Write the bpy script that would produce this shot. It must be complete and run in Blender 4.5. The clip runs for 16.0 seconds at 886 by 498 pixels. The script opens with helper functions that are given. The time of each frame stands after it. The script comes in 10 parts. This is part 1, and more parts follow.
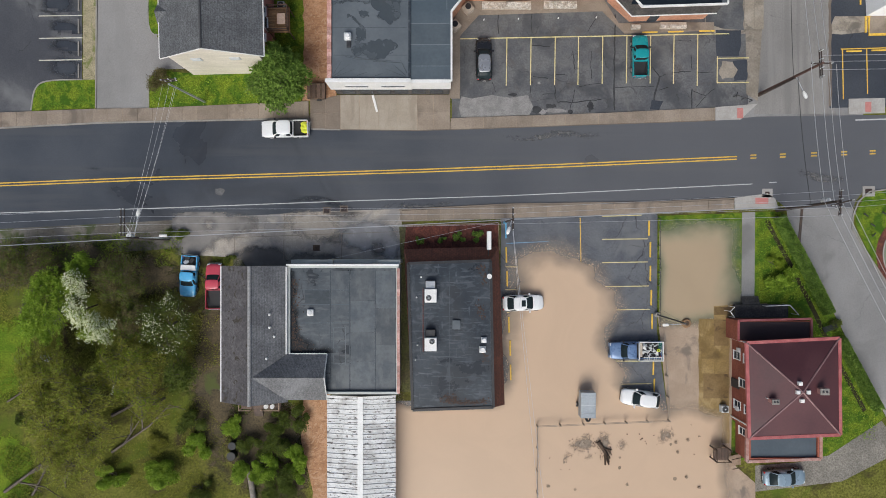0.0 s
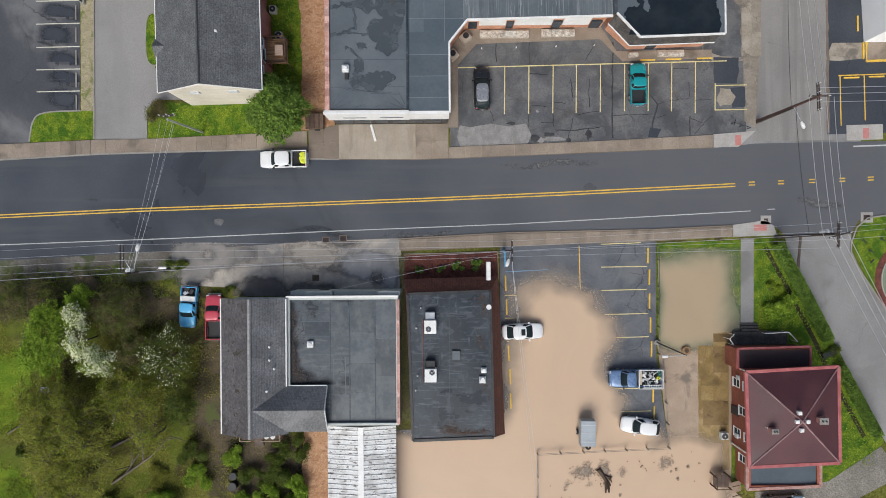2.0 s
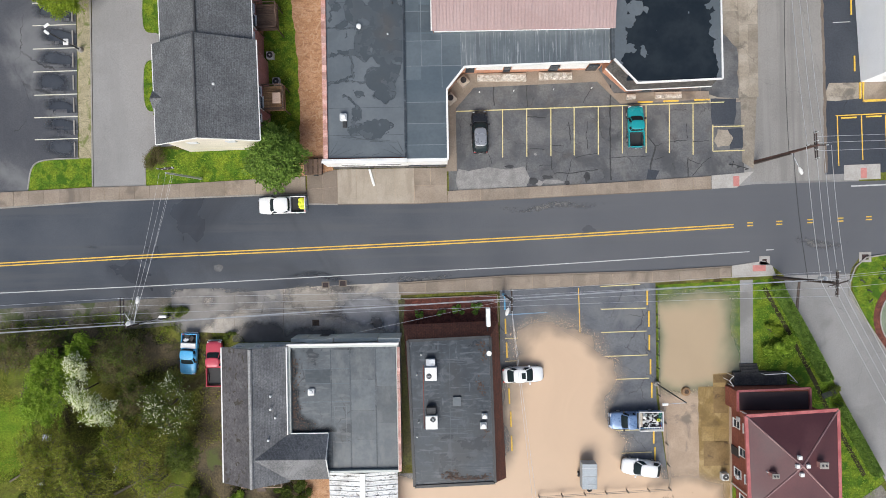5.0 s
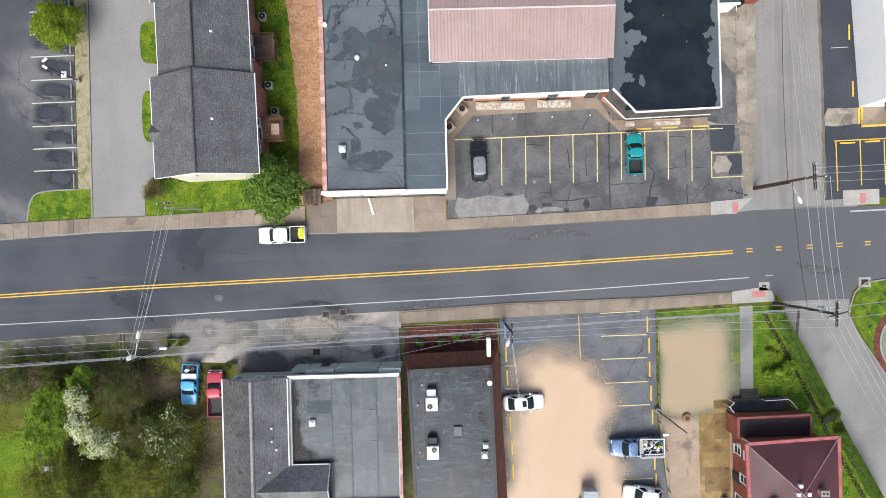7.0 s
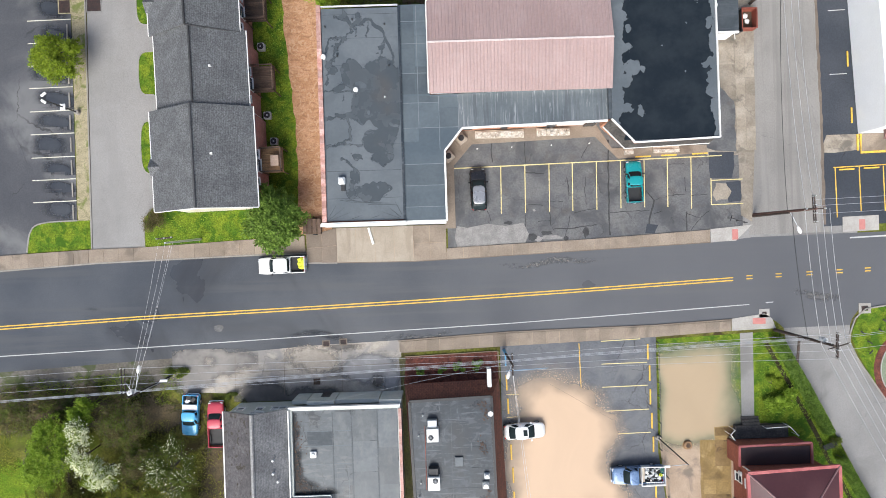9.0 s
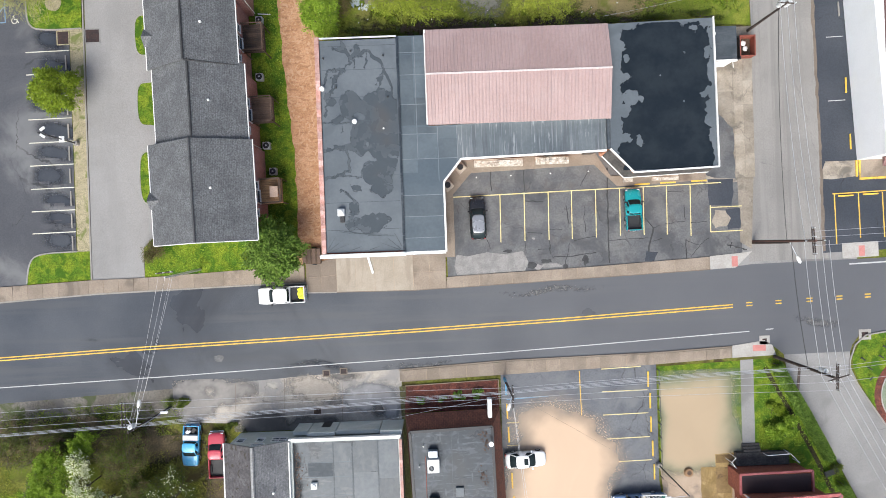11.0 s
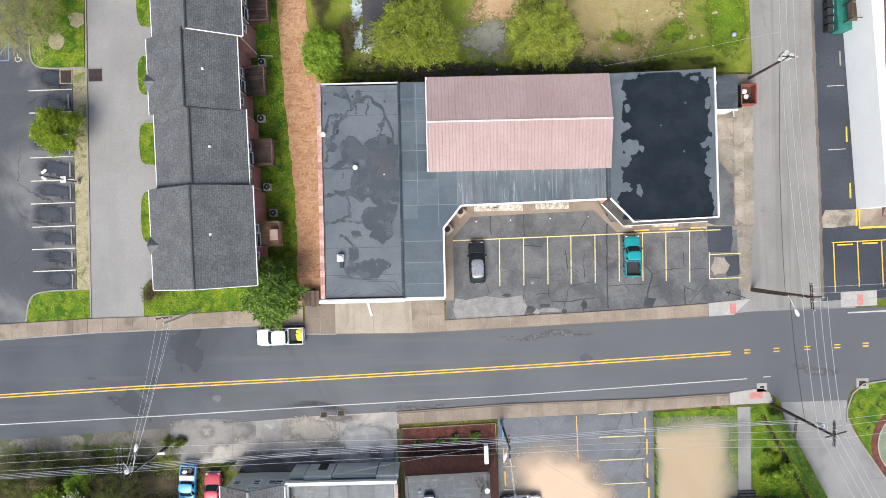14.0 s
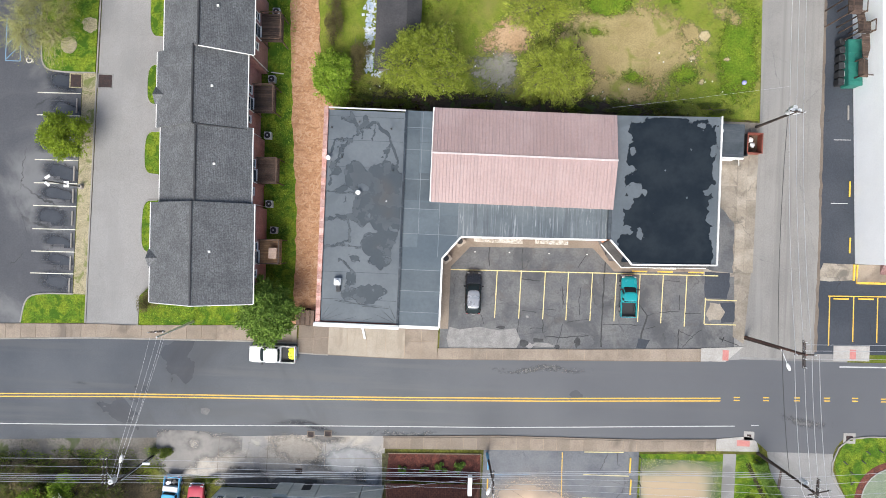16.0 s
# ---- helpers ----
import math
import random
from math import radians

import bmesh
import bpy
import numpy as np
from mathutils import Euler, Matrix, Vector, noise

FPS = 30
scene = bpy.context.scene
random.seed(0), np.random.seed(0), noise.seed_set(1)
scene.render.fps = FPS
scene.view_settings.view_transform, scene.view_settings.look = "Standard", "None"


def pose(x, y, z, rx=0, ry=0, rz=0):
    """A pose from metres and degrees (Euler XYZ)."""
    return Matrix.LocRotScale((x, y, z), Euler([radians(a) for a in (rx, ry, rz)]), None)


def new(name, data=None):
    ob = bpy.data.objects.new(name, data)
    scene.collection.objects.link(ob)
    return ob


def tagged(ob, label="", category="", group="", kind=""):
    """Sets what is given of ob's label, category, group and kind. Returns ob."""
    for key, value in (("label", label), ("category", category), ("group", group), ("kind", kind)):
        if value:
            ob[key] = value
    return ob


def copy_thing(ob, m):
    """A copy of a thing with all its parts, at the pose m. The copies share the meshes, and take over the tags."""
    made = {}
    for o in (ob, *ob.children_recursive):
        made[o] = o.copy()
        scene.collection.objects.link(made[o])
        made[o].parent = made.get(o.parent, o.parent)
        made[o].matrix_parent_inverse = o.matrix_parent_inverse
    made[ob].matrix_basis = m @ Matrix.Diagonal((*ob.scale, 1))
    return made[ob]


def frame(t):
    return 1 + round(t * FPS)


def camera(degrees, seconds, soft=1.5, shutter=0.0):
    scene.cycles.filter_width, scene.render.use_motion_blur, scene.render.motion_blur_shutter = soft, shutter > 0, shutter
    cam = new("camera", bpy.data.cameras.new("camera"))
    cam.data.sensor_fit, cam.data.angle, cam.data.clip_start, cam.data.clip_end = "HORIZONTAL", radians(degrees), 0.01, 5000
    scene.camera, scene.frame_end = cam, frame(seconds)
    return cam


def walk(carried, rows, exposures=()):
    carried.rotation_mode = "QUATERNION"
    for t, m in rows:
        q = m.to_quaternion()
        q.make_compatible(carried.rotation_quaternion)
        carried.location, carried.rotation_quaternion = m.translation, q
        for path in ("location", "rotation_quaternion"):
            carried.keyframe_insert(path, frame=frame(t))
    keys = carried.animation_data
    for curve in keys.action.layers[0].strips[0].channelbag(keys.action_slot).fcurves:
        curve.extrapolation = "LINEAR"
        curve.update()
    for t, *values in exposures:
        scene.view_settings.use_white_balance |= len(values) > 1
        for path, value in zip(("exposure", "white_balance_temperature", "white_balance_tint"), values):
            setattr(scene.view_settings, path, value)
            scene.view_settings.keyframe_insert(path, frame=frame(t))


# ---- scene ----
cam = camera(71.5, 16.0, soft=0.5)
PATH = [(0, 0, 0, 71.3, 0.059, 0.101, 0),
        (0.5, 0.003, 0.873, 71.304, 0.033, 0.08, -0.095),
        (1, 0.004, 1.746, 71.337, -0.008, 0.06, -0.187),
        (1.5, 0.004, 2.623, 71.347, -0.031, 0.043, -0.277),
        (2, 0.002, 3.501, 71.361, -0.061, 0.022, -0.387),
        (2.5, 0.001, 4.38, 71.384, -0.085, 0.002, -0.451),
        (3, 0.001, 5.262, 71.398, -0.091, -0.018, -0.585),
        (3.5, 0.005, 6.141, 71.431, -0.121, -0.027, -0.688),
        (4, 0.013, 7.016, 71.441, -0.143, -0.038, -0.765),
        (6.5, 0.063, 11.344, 71.465, -0.31, -0.088, -1.307),
        (7, 0.074, 12.199, 71.476, -0.329, -0.1, -1.403),
        (7.5, 0.086, 13.04, 71.474, -0.329, -0.113, -1.478),
        (8, 0.103, 13.871, 71.472, -0.321, -0.137, -1.56),
        (8.5, 0.126, 14.691, 71.457, -0.307, -0.134, -1.642),
        (9, 0.156, 15.503, 71.445, -0.291, -0.122, -1.756),
        (11.5, 0.342, 19.522, 71.437, -0.17, -0.126, -2.188),
        (12, 0.384, 20.328, 71.47, -0.146, -0.109, -2.277),
        (12.5, 0.432, 21.136, 71.489, -0.128, -0.099, -2.32),
        (13, 0.488, 21.943, 71.489, -0.095, -0.077, -2.389),
        (13.5, 0.552, 22.751, 71.505, -0.07, -0.066, -2.089),
        (14, 0.615, 23.561, 71.547, -0.055, -0.061, -1.308),
        (14.5, 0.673, 24.374, 71.577, -0.09, -0.118, 1.798),
        (15, 0.718, 25.194, 71.615, -0.077, -0.115, 2.658),
        (15.5, 0.757, 26.019, 71.649, -0.073, -0.096, 2.556),
        (16, 0.791, 26.846, 71.654, -0.067, -0.054, 2.443)]
EXPOSURES = [(0, 0.04), (4, 0.33), (6.5, 0.64), (9, 0.79), (11.5, 0.86), (16, 0.86)]
walk(cam, [(r[0], pose(*r[1:])) for r in PATH], EXPOSURES)

# ---- light: a bright overcast day, the sun behind thin cloud in the south ----
world = bpy.data.worlds.new("overcast_sky")
scene.world = world
world.use_nodes = True
wt = world.node_tree
sky = wt.nodes.new("ShaderNodeTexSky")
sky.sky_type = "NISHITA"
sky.sun_disc = False
sky.sun_elevation = radians(48)
sky.sun_rotation = radians(196)
sky.dust_density = 4.0
sky.air_density = 1.0
wt.nodes["Background"].inputs["Strength"].default_value = 0.1
wt.links.new(sky.outputs[0], wt.nodes["Background"].inputs["Color"])
sun_data = bpy.data.lights.new("sun", "SUN")
sun_data.energy = 2.35
sun_data.angle = radians(42)
sun_data.color = (0.965, 1.0, 1.0)
sun = new("sun", sun_data)
sun.matrix_world = pose(0, 0, 80, 42, 0, -16)


# ---- materials ----
def nz(nt, vec, scale, detail=4.0, rough=0.55, dist=0.0):
    n = nt.nodes.new("ShaderNodeTexNoise")
    n.inputs["Scale"].default_value = scale
    n.inputs["Detail"].default_value = detail
    n.inputs["Roughness"].default_value = rough
    n.inputs["Distortion"].default_value = dist
    nt.links.new(vec, n.inputs["Vector"])
    return n.outputs["Fac"]


def ramp(nt, fac, lo, hi, a=0.0, b=1.0):
    n = nt.nodes.new("ShaderNodeMapRange")
    n.interpolation_type = "SMOOTHSTEP"
    nt.links.new(fac, n.inputs[0])
    for k, v in ((1, lo), (2, hi), (3, a), (4, b)):
        n.inputs[k].default_value = v
    return n.outputs[0]


def mixc(nt, fac, a, b, how="MIX"):
    n = nt.nodes.new("ShaderNodeMix")
    n.data_type = "RGBA"
    n.blend_type = how
    for k, v in ((0, fac), (6, a), (7, b)):
        if isinstance(v, (int, float)):
            n.inputs[k].default_value = v
        elif isinstance(v, tuple):
            n.inputs[k].default_value = (*v, 1.0)
        else:
            nt.links.new(v, n.inputs[k])
    return n.outputs[2]


def calc(nt, how, a, b=0.0):
    n = nt.nodes.new("ShaderNodeMath")
    n.operation = how
    for k, v in ((0, a), (1, b)):
        if isinstance(v, (int, float)):
            n.inputs[k].default_value = v
        else:
            nt.links.new(v, n.inputs[k])
    return n.outputs[0]


def stretch(nt, vec, sx, sy, sz, rz=0.0):
    n = nt.nodes.new("ShaderNodeMapping")
    n.inputs["Scale"].default_value = (sx, sy, sz)
    n.inputs["Rotation"].default_value = (0, 0, radians(rz))
    nt.links.new(vec, n.inputs["Vector"])
    return n.outputs[0]


def mk(name, a, b, rough=0.8, coarse=0.35, fine=6.0, grain=0.25, bump=0.3, metal=0.0, where="pos", layers=None, spec=0.5, lo=0.35, hi=0.65, vary=0.0, tiny=30.0):
    """A surface of two colours in coarse patches, with a fine grain, bump and uneven gloss. layers adds stains, cracks and the like."""
    m = bpy.data.materials.new(name)
    m.use_nodes = True
    nt = m.node_tree
    p = nt.nodes["Principled BSDF"]
    if where == "pos":
        vec = nt.nodes.new("ShaderNodeNewGeometry").outputs["Position"]
    else:
        vec = nt.nodes.new("ShaderNodeTexCoord").outputs["Object"]
    patches = nz(nt, vec, coarse, 5.0, 0.6)
    small = nz(nt, vec, fine, 4.0, 0.65)
    col = mixc(nt, ramp(nt, patches, lo, hi), a, b)
    g = ramp(nt, small, 0.25, 0.75, 1.0 - grain, 1.0 + grain)
    col = mixc(nt, 1.0, col, g, "MULTIPLY")
    if vary:
        rnd = nt.nodes.new("ShaderNodeObjectInfo").outputs["Random"]
        col = mixc(nt, 1.0, col, ramp(nt, rnd, 0.0, 1.0, 1.0 - vary, 1.0 + vary), "MULTIPLY")
    rgh = ramp(nt, patches, 0.3, 0.7, max(0.02, rough - 0.1), min(1.0, rough + 0.1))
    height = calc(nt, "ADD", small, calc(nt, "MULTIPLY", nz(nt, vec, tiny, 3.0), 0.5))
    if layers:
        col, rgh, height = layers(nt, vec, col, rgh, height)
    nt.links.new(col, p.inputs["Base Color"])
    nt.links.new(rgh, p.inputs["Roughness"])
    p.inputs["Metallic"].default_value = metal
    p.inputs["Specular IOR Level"].default_value = spec
    if bump:
        bn = nt.nodes.new("ShaderNodeBump")
        bn.inputs["Strength"].default_value = bump
        bn.inputs["Distance"].default_value = 0.03
        nt.links.new(height, bn.inputs["Height"])
        nt.links.new(bn.outputs[0], p.inputs["Normal"])
    return m


def cracks(scale, width, dark, stains=None, amount=0.5):
    def layer(nt, vec, col, rgh, height):
        warp = nt.nodes.new("ShaderNodeVectorMath")
        warp.operation = "MULTIPLY_ADD"
        nn = nt.nodes.new("ShaderNodeTexNoise")
        nn.inputs["Scale"].default_value = 1.2
        nn.inputs["Detail"].default_value = 4
        nt.links.new(vec, nn.inputs["Vector"])
        nt.links.new(nn.outputs["Color"], warp.inputs[0])
        warp.inputs[1].default_value = (1.1, 1.1, 0.0)
        nt.links.new(vec, warp.inputs[2])
        v = nt.nodes.new("ShaderNodeTexVoronoi")
        v.feature = "DISTANCE_TO_EDGE"
        v.inputs["Scale"].default_value = scale
        nt.links.new(warp.outputs[0], v.inputs["Vector"])
        line = ramp(nt, v.outputs["Distance"], width * 0.3, width, 1.0, 0.0)
        line = calc(nt, "MULTIPLY", line, ramp(nt, nz(nt, vec, 0.25, 3.0), 0.42, 0.6))
        col = mixc(nt, calc(nt, "MULTIPLY", line, amount), col, dark)
        if stains:
            col = mixc(nt, ramp(nt, nz(nt, vec, 0.16, 6.0, 0.65, 0.6), 0.5, 0.72, 0.0, 0.75), col, stains)
        return col, rgh, calc(nt, "SUBTRACT", height, line)
    return layer


def damp(colour, scale=0.12, lo=0.5, hi=0.66, gloss=0.25, dist=0.8, edge=1.0):
    """Patches of one colour, smoother with gloss: wet areas, other tones, painted sheen."""
    def layer(nt, vec, col, rgh, height):
        wet = ramp(nt, nz(nt, vec, scale, 6.0, 0.55, dist), lo, hi, 0.0, edge)
        col = mixc(nt, wet, col, colour)
        rgh = calc(nt, "SUBTRACT", rgh, calc(nt, "MULTIPLY", wet, gloss))
        return col, rgh, height
    return layer


def courses(step, run, dark, amount=0.5, along="y"):
    """Overlapping courses: thin joint lines every step metres, broken joints every run metres."""
    def layer(nt, vec, col, rgh, height):
        rot = nt.nodes.new("ShaderNodeMapping")
        rot.inputs["Rotation"].default_value = (0, 0, radians(90 if along == "y" else 0))
        if along == "z":
            rot.inputs["Rotation"].default_value = (radians(90), 0, radians(0))
        nt.links.new(vec, rot.inputs["Vector"])
        br = nt.nodes.new("ShaderNodeTexBrick")
        br.inputs["Scale"].default_value = 1.0
        br.inputs["Brick Width"].default_value = run
        br.inputs["Row Height"].default_value = step
        br.inputs["Mortar Size"].default_value = step * 0.09
        br.inputs["Mortar Smooth"].default_value = 0.3
        br.inputs["Color1"].default_value = (0.82, 0.82, 0.82, 1)
        br.inputs["Color2"].default_value = (1.15, 1.15, 1.15, 1)
        br.inputs["Mortar"].default_value = (*dark, 1)
        nt.links.new(rot.outputs[0], br.inputs["Vector"])
        col = mixc(nt, amount, col, mixc(nt, 1.0, col, br.outputs["Color"], "MULTIPLY"))
        return col, rgh, calc(nt, "SUBTRACT", height, br.outputs["Fac"])
    return layer


def streaks(colour, sx, sy, amount=0.6, lo=0.5, hi=0.65):
    def layer(nt, vec, col, rgh, height):
        s = ramp(nt, nz(nt, stretch(nt, vec, sx, sy, 1.0), 1.0, 4.0, 0.6), lo, hi, 0.0, amount)
        return mixc(nt, s, col, colour), rgh, height
    return layer


def tone_along_x(x0, x1, colour, amount):
    """One colour mixed in unevenly, from none at x0 to amount at x1."""
    def layer(nt, vec, col, rgh, height):
        sep = nt.nodes.new("ShaderNodeSeparateXYZ")
        nt.links.new(vec, sep.inputs[0])
        wavy = calc(nt, "ADD", sep.outputs[0], calc(nt, "MULTIPLY", calc(nt, "SUBTRACT", nz(nt, vec, 0.09, 5.0, 0.6), 0.5), 26.0))
        return mixc(nt, ramp(nt, wavy, x0, x1, 0.0, amount), col, colour), rgh, height
    return layer


def both(*fs):
    def layer(nt, vec, col, rgh, height):
        for f in fs:
            col, rgh, height = f(nt, vec, col, rgh, height)
        return col, rgh, height
    return layer


ASPHALT_ROAD = mk("new_asphalt", (0.047, 0.054, 0.065), (0.067, 0.074, 0.086), 0.37, 0.08, 8, 0.14, 0.35,
                  layers=both(streaks((0.074, 0.078, 0.084), 0.03, 0.6, 0.8), damp((0.034, 0.037, 0.043), 0.07, 0.54, 0.7, 0.1), tone_along_x(-22.0, 26.0, (0.132, 0.131, 0.135), 0.68)))
ASPHALT_LOT = mk("cracked_asphalt", (0.084, 0.086, 0.091), (0.136, 0.134, 0.133), 0.62, 0.35, 5, 0.2, 0.5,
                 layers=both(damp((0.055, 0.056, 0.059), 0.3, 0.48, 0.66, 0.15, 0.8, 0.8), damp((0.15, 0.145, 0.138), 0.45, 0.54, 0.72, 0.0, 0.8, 0.55), damp((0.085, 0.075, 0.066), 0.5, 0.55, 0.7, 0.0, 0.4, 0.5), cracks(0.33, 0.012, (0.03, 0.03, 0.03), None, 0.5), cracks(0.9, 0.02, (0.04, 0.04, 0.04), None, 0.22)))
# the pale patches paint reflected cloud sheen into the asphalt colour
ASPHALT_WEST = mk("sealed_asphalt", (0.052, 0.054, 0.062), (0.075, 0.077, 0.084), 0.6, 0.1, 6, 0.16, 0.35,
                  layers=both(damp((0.145, 0.145, 0.147), 0.1, 0.48, 0.66, 0.0), cracks(0.12, 0.008, (0.02, 0.02, 0.02), None, 0.8)))
ASPHALT_SOUTH = mk("wet_asphalt", (0.082, 0.088, 0.10), (0.125, 0.13, 0.14), 0.38, 0.3, 5, 0.18, 0.35,
                   layers=both(damp((0.15, 0.152, 0.155), 0.25, 0.5, 0.7, 0.0), cracks(0.2, 0.009, (0.02, 0.02, 0.02), None, 0.7)))
ASPHALT_SIDE = mk("worn_grey_asphalt", (0.215, 0.208, 0.20), (0.265, 0.256, 0.246), 0.7, 0.15, 7, 0.12, 0.35,
                  layers=both(streaks((0.26, 0.25, 0.24), 0.5, 0.03, 0.5), damp((0.165, 0.158, 0.15), 0.16, 0.5, 0.72, 0.0), cracks(0.06, 0.003, (0.10, 0.10, 0.10), None, 0.5)))
ASPHALT_DRIVE = mk("grey_drive_asphalt", (0.225, 0.217, 0.208), (0.275, 0.266, 0.256), 0.85, 0.12, 7, 0.12, 0.3,
                   layers=both(streaks((0.22, 0.215, 0.208), 0.5, 0.05, 0.4), cracks(0.06, 0.002, (0.16, 0.16, 0.16), None, 0.3)))
ASPHALT_NORTH = mk("worn_tan_grey_asphalt", (0.215, 0.203, 0.188), (0.262, 0.248, 0.23), 0.85, 0.15, 7, 0.12, 0.35,
                   layers=both(streaks((0.28, 0.265, 0.245), 0.6, 0.03, 0.6), streaks((0.17, 0.16, 0.15), 0.9, 0.02, 0.5), cracks(0.06, 0.002, (0.10, 0.10, 0.10), None, 0.4)))
ASPHALT_EAST = mk("black_sealed_asphalt", (0.040, 0.046, 0.057), (0.056, 0.062, 0.074), 0.65, 0.15, 6, 0.16, 0.35, spec=0.3,
                  layers=cracks(0.1, 0.006, (0.02, 0.02, 0.02), None, 0.6))
CONCRETE = mk("tan_concrete", (0.225, 0.178, 0.135), (0.285, 0.232, 0.182), 0.85, 0.4, 7, 0.15, 0.3, vary=0.10,
              layers=damp((0.15, 0.12, 0.095), 0.25, 0.52, 0.72, 0.0))
CONCRETE_LIGHT = mk("pale_tan_concrete", (0.30, 0.255, 0.20), (0.37, 0.32, 0.26), 0.85, 0.3, 7, 0.12, 0.3, vary=0.06,
                    layers=both(streaks((0.24, 0.195, 0.15), 1.2, 0.2, 0.5), damp((0.2, 0.165, 0.13), 0.3, 0.58, 0.75, 0.0)))
CONCRETE_DARK = mk("damp_brown_concrete", (0.155, 0.12, 0.092), (0.20, 0.16, 0.125), 0.75, 0.4, 7, 0.15, 0.3, vary=0.1)
CONCRETE_PALE = mk("pale_concrete", (0.322, 0.302, 0.275), (0.389, 0.369, 0.342), 0.85, 0.6, 8, 0.12, 0.25, vary=0.05)
CONCRETE_WORN = mk("stained_forecourt_concrete", (0.29, 0.258, 0.222), (0.41, 0.362, 0.305), 0.5, 0.35, 6, 0.16, 0.4,
                   layers=both(damp((0.235, 0.225, 0.213), 0.22, 0.5, 0.62, 0.25, 1.2, 0.8), damp((0.45, 0.40, 0.335), 0.5, 0.57, 0.68, 0.0, 0.9, 0.6), cracks(0.22, 0.006, (0.08, 0.07, 0.06), None, 0.6)))
PATCH = mk("pale_asphalt_patch", (0.205, 0.197, 0.187), (0.275, 0.262, 0.248), 0.9, 1.0, 12, 0.25, 0.5)
KERB = mk("kerb_concrete", (0.235, 0.22, 0.195), (0.31, 0.29, 0.262), 0.85, 0.6, 8, 0.15, 0.2)
YELLOW = mk("yellow_road_paint", (0.70, 0.435, 0.05), (0.78, 0.50, 0.08), 0.6, 1.5, 12, 0.16, 0.1,
            layers=damp((0.28, 0.22, 0.10), 1.6, 0.58, 0.74, 0.0))
YELLOW_PALE = mk("worn_yellow_paint", (0.60, 0.50, 0.20), (0.68, 0.60, 0.32), 0.6, 1.2, 12, 0.16, 0.1,
                 layers=damp((0.3, 0.26, 0.16), 1.4, 0.56, 0.72, 0.0))
PALE_LINE = mk("worn_pale_paint", (0.56, 0.53, 0.42), (0.64, 0.62, 0.54), 0.6, 1.2, 12, 0.14, 0.1, layers=damp((0.3, 0.28, 0.2), 1.4, 0.56, 0.72, 0.0))
WHITE_LINE = mk("white_road_paint", (0.465, 0.465, 0.450), (0.525, 0.525, 0.510), 0.6, 1.2, 12, 0.14, 0.1,
                layers=damp((0.3, 0.3, 0.3), 1.2, 0.56, 0.72, 0.0))
GRASS = mk("lawn", (0.074, 0.138, 0.013), (0.155, 0.207, 0.02), 0.95, 0.8, 6, 0.5, 1.0, spec=0.12, lo=0.35, hi=0.65,
           layers=damp((0.04, 0.10, 0.010), 0.7, 0.5, 0.62, 0.0, 0.6, 0.85), tiny=14)
MEADOW = mk("worn_meadow", (0.135, 0.183, 0.021), (0.22, 0.237, 0.042), 0.95, 0.4, 7, 0.3, 0.8, spec=0.1,
            layers=both(damp((0.225, 0.195, 0.068), 0.2, 0.5, 0.68, 0.0, 0.8, 0.8), damp((0.085, 0.14, 0.02), 0.4, 0.54, 0.7, 0.0, 0.5, 0.7)), tiny=22)
SCRUB = mk("weedy_ground", (0.092, 0.10, 0.016), (0.15, 0.148, 0.034), 0.95, 0.3, 4, 0.5, 1.0, spec=0.12,
           layers=both(damp((0.06, 0.048, 0.022), 0.4, 0.5, 0.68, 0.0), damp((0.085, 0.125, 0.014), 0.14, 0.52, 0.7, 0.0, 0.8, 0.8)), tiny=14)
EARTH = mk("red_earth", (0.38, 0.205, 0.11), (0.46, 0.27, 0.16), 0.95, 0.7, 5, 0.2, 1.0, spec=0.15,
           layers=both(streaks((0.27, 0.14, 0.08), 1.4, 2.6, 0.7, 0.52, 0.62), damp((0.50, 0.32, 0.20), 1.1, 0.54, 0.62, 0.0, 2.0, 0.8)), tiny=12)
GRAVEL = mk("muddy_gravel", (0.33, 0.245, 0.175), (0.40, 0.305, 0.225), 0.85, 0.4, 9, 0.15, 0.3,
            layers=damp((0.18, 0.145, 0.115), 0.3, 0.5, 0.66, 0.1), tiny=16)
DRIVE_GRAVEL = mk("grey_gravel", (0.17, 0.155, 0.13), (0.25, 0.23, 0.195), 0.9, 0.3, 6, 0.4, 0.9, tiny=16)
PEBBLE = mk("tan_gravel_strip", (0.27, 0.235, 0.14), (0.36, 0.31, 0.20), 0.95, 1.2, 9, 0.45, 0.9, tiny=20, layers=damp((0.15, 0.17, 0.05), 0.8, 0.52, 0.64, 0.0))
MULCH = mk("red_mulch", (0.085, 0.026, 0.017), (0.16, 0.052, 0.036), 0.95, 1.4, 7, 0.5, 1.0, tiny=22)
EPDM = mk("roof_membrane_dark", (0.048, 0.058, 0.067), (0.072, 0.084, 0.094), 0.55, 0.3, 3, 0.1, 0.2, spec=0.25,
          layers=both(damp((0.12, 0.13, 0.14), 0.25, 0.54, 0.68, 0.0, 1.0, 0.6), streaks((0.11, 0.12, 0.13), 0.4, 2.0, 0.35)))
EPDM_MID = mk("roof_membrane_grey", (0.094, 0.109, 0.121), (0.118, 0.134, 0.147), 0.5, 0.22, 3, 0.08, 0.15,
              layers=damp((0.085, 0.10, 0.11), 0.3, 0.5, 0.7, 0.05))
EPDM_BLUE = mk("roof_membrane_blue_grey", (0.070, 0.091, 0.108), (0.087, 0.110, 0.128), 0.45, 0.2, 3, 0.06, 0.12)
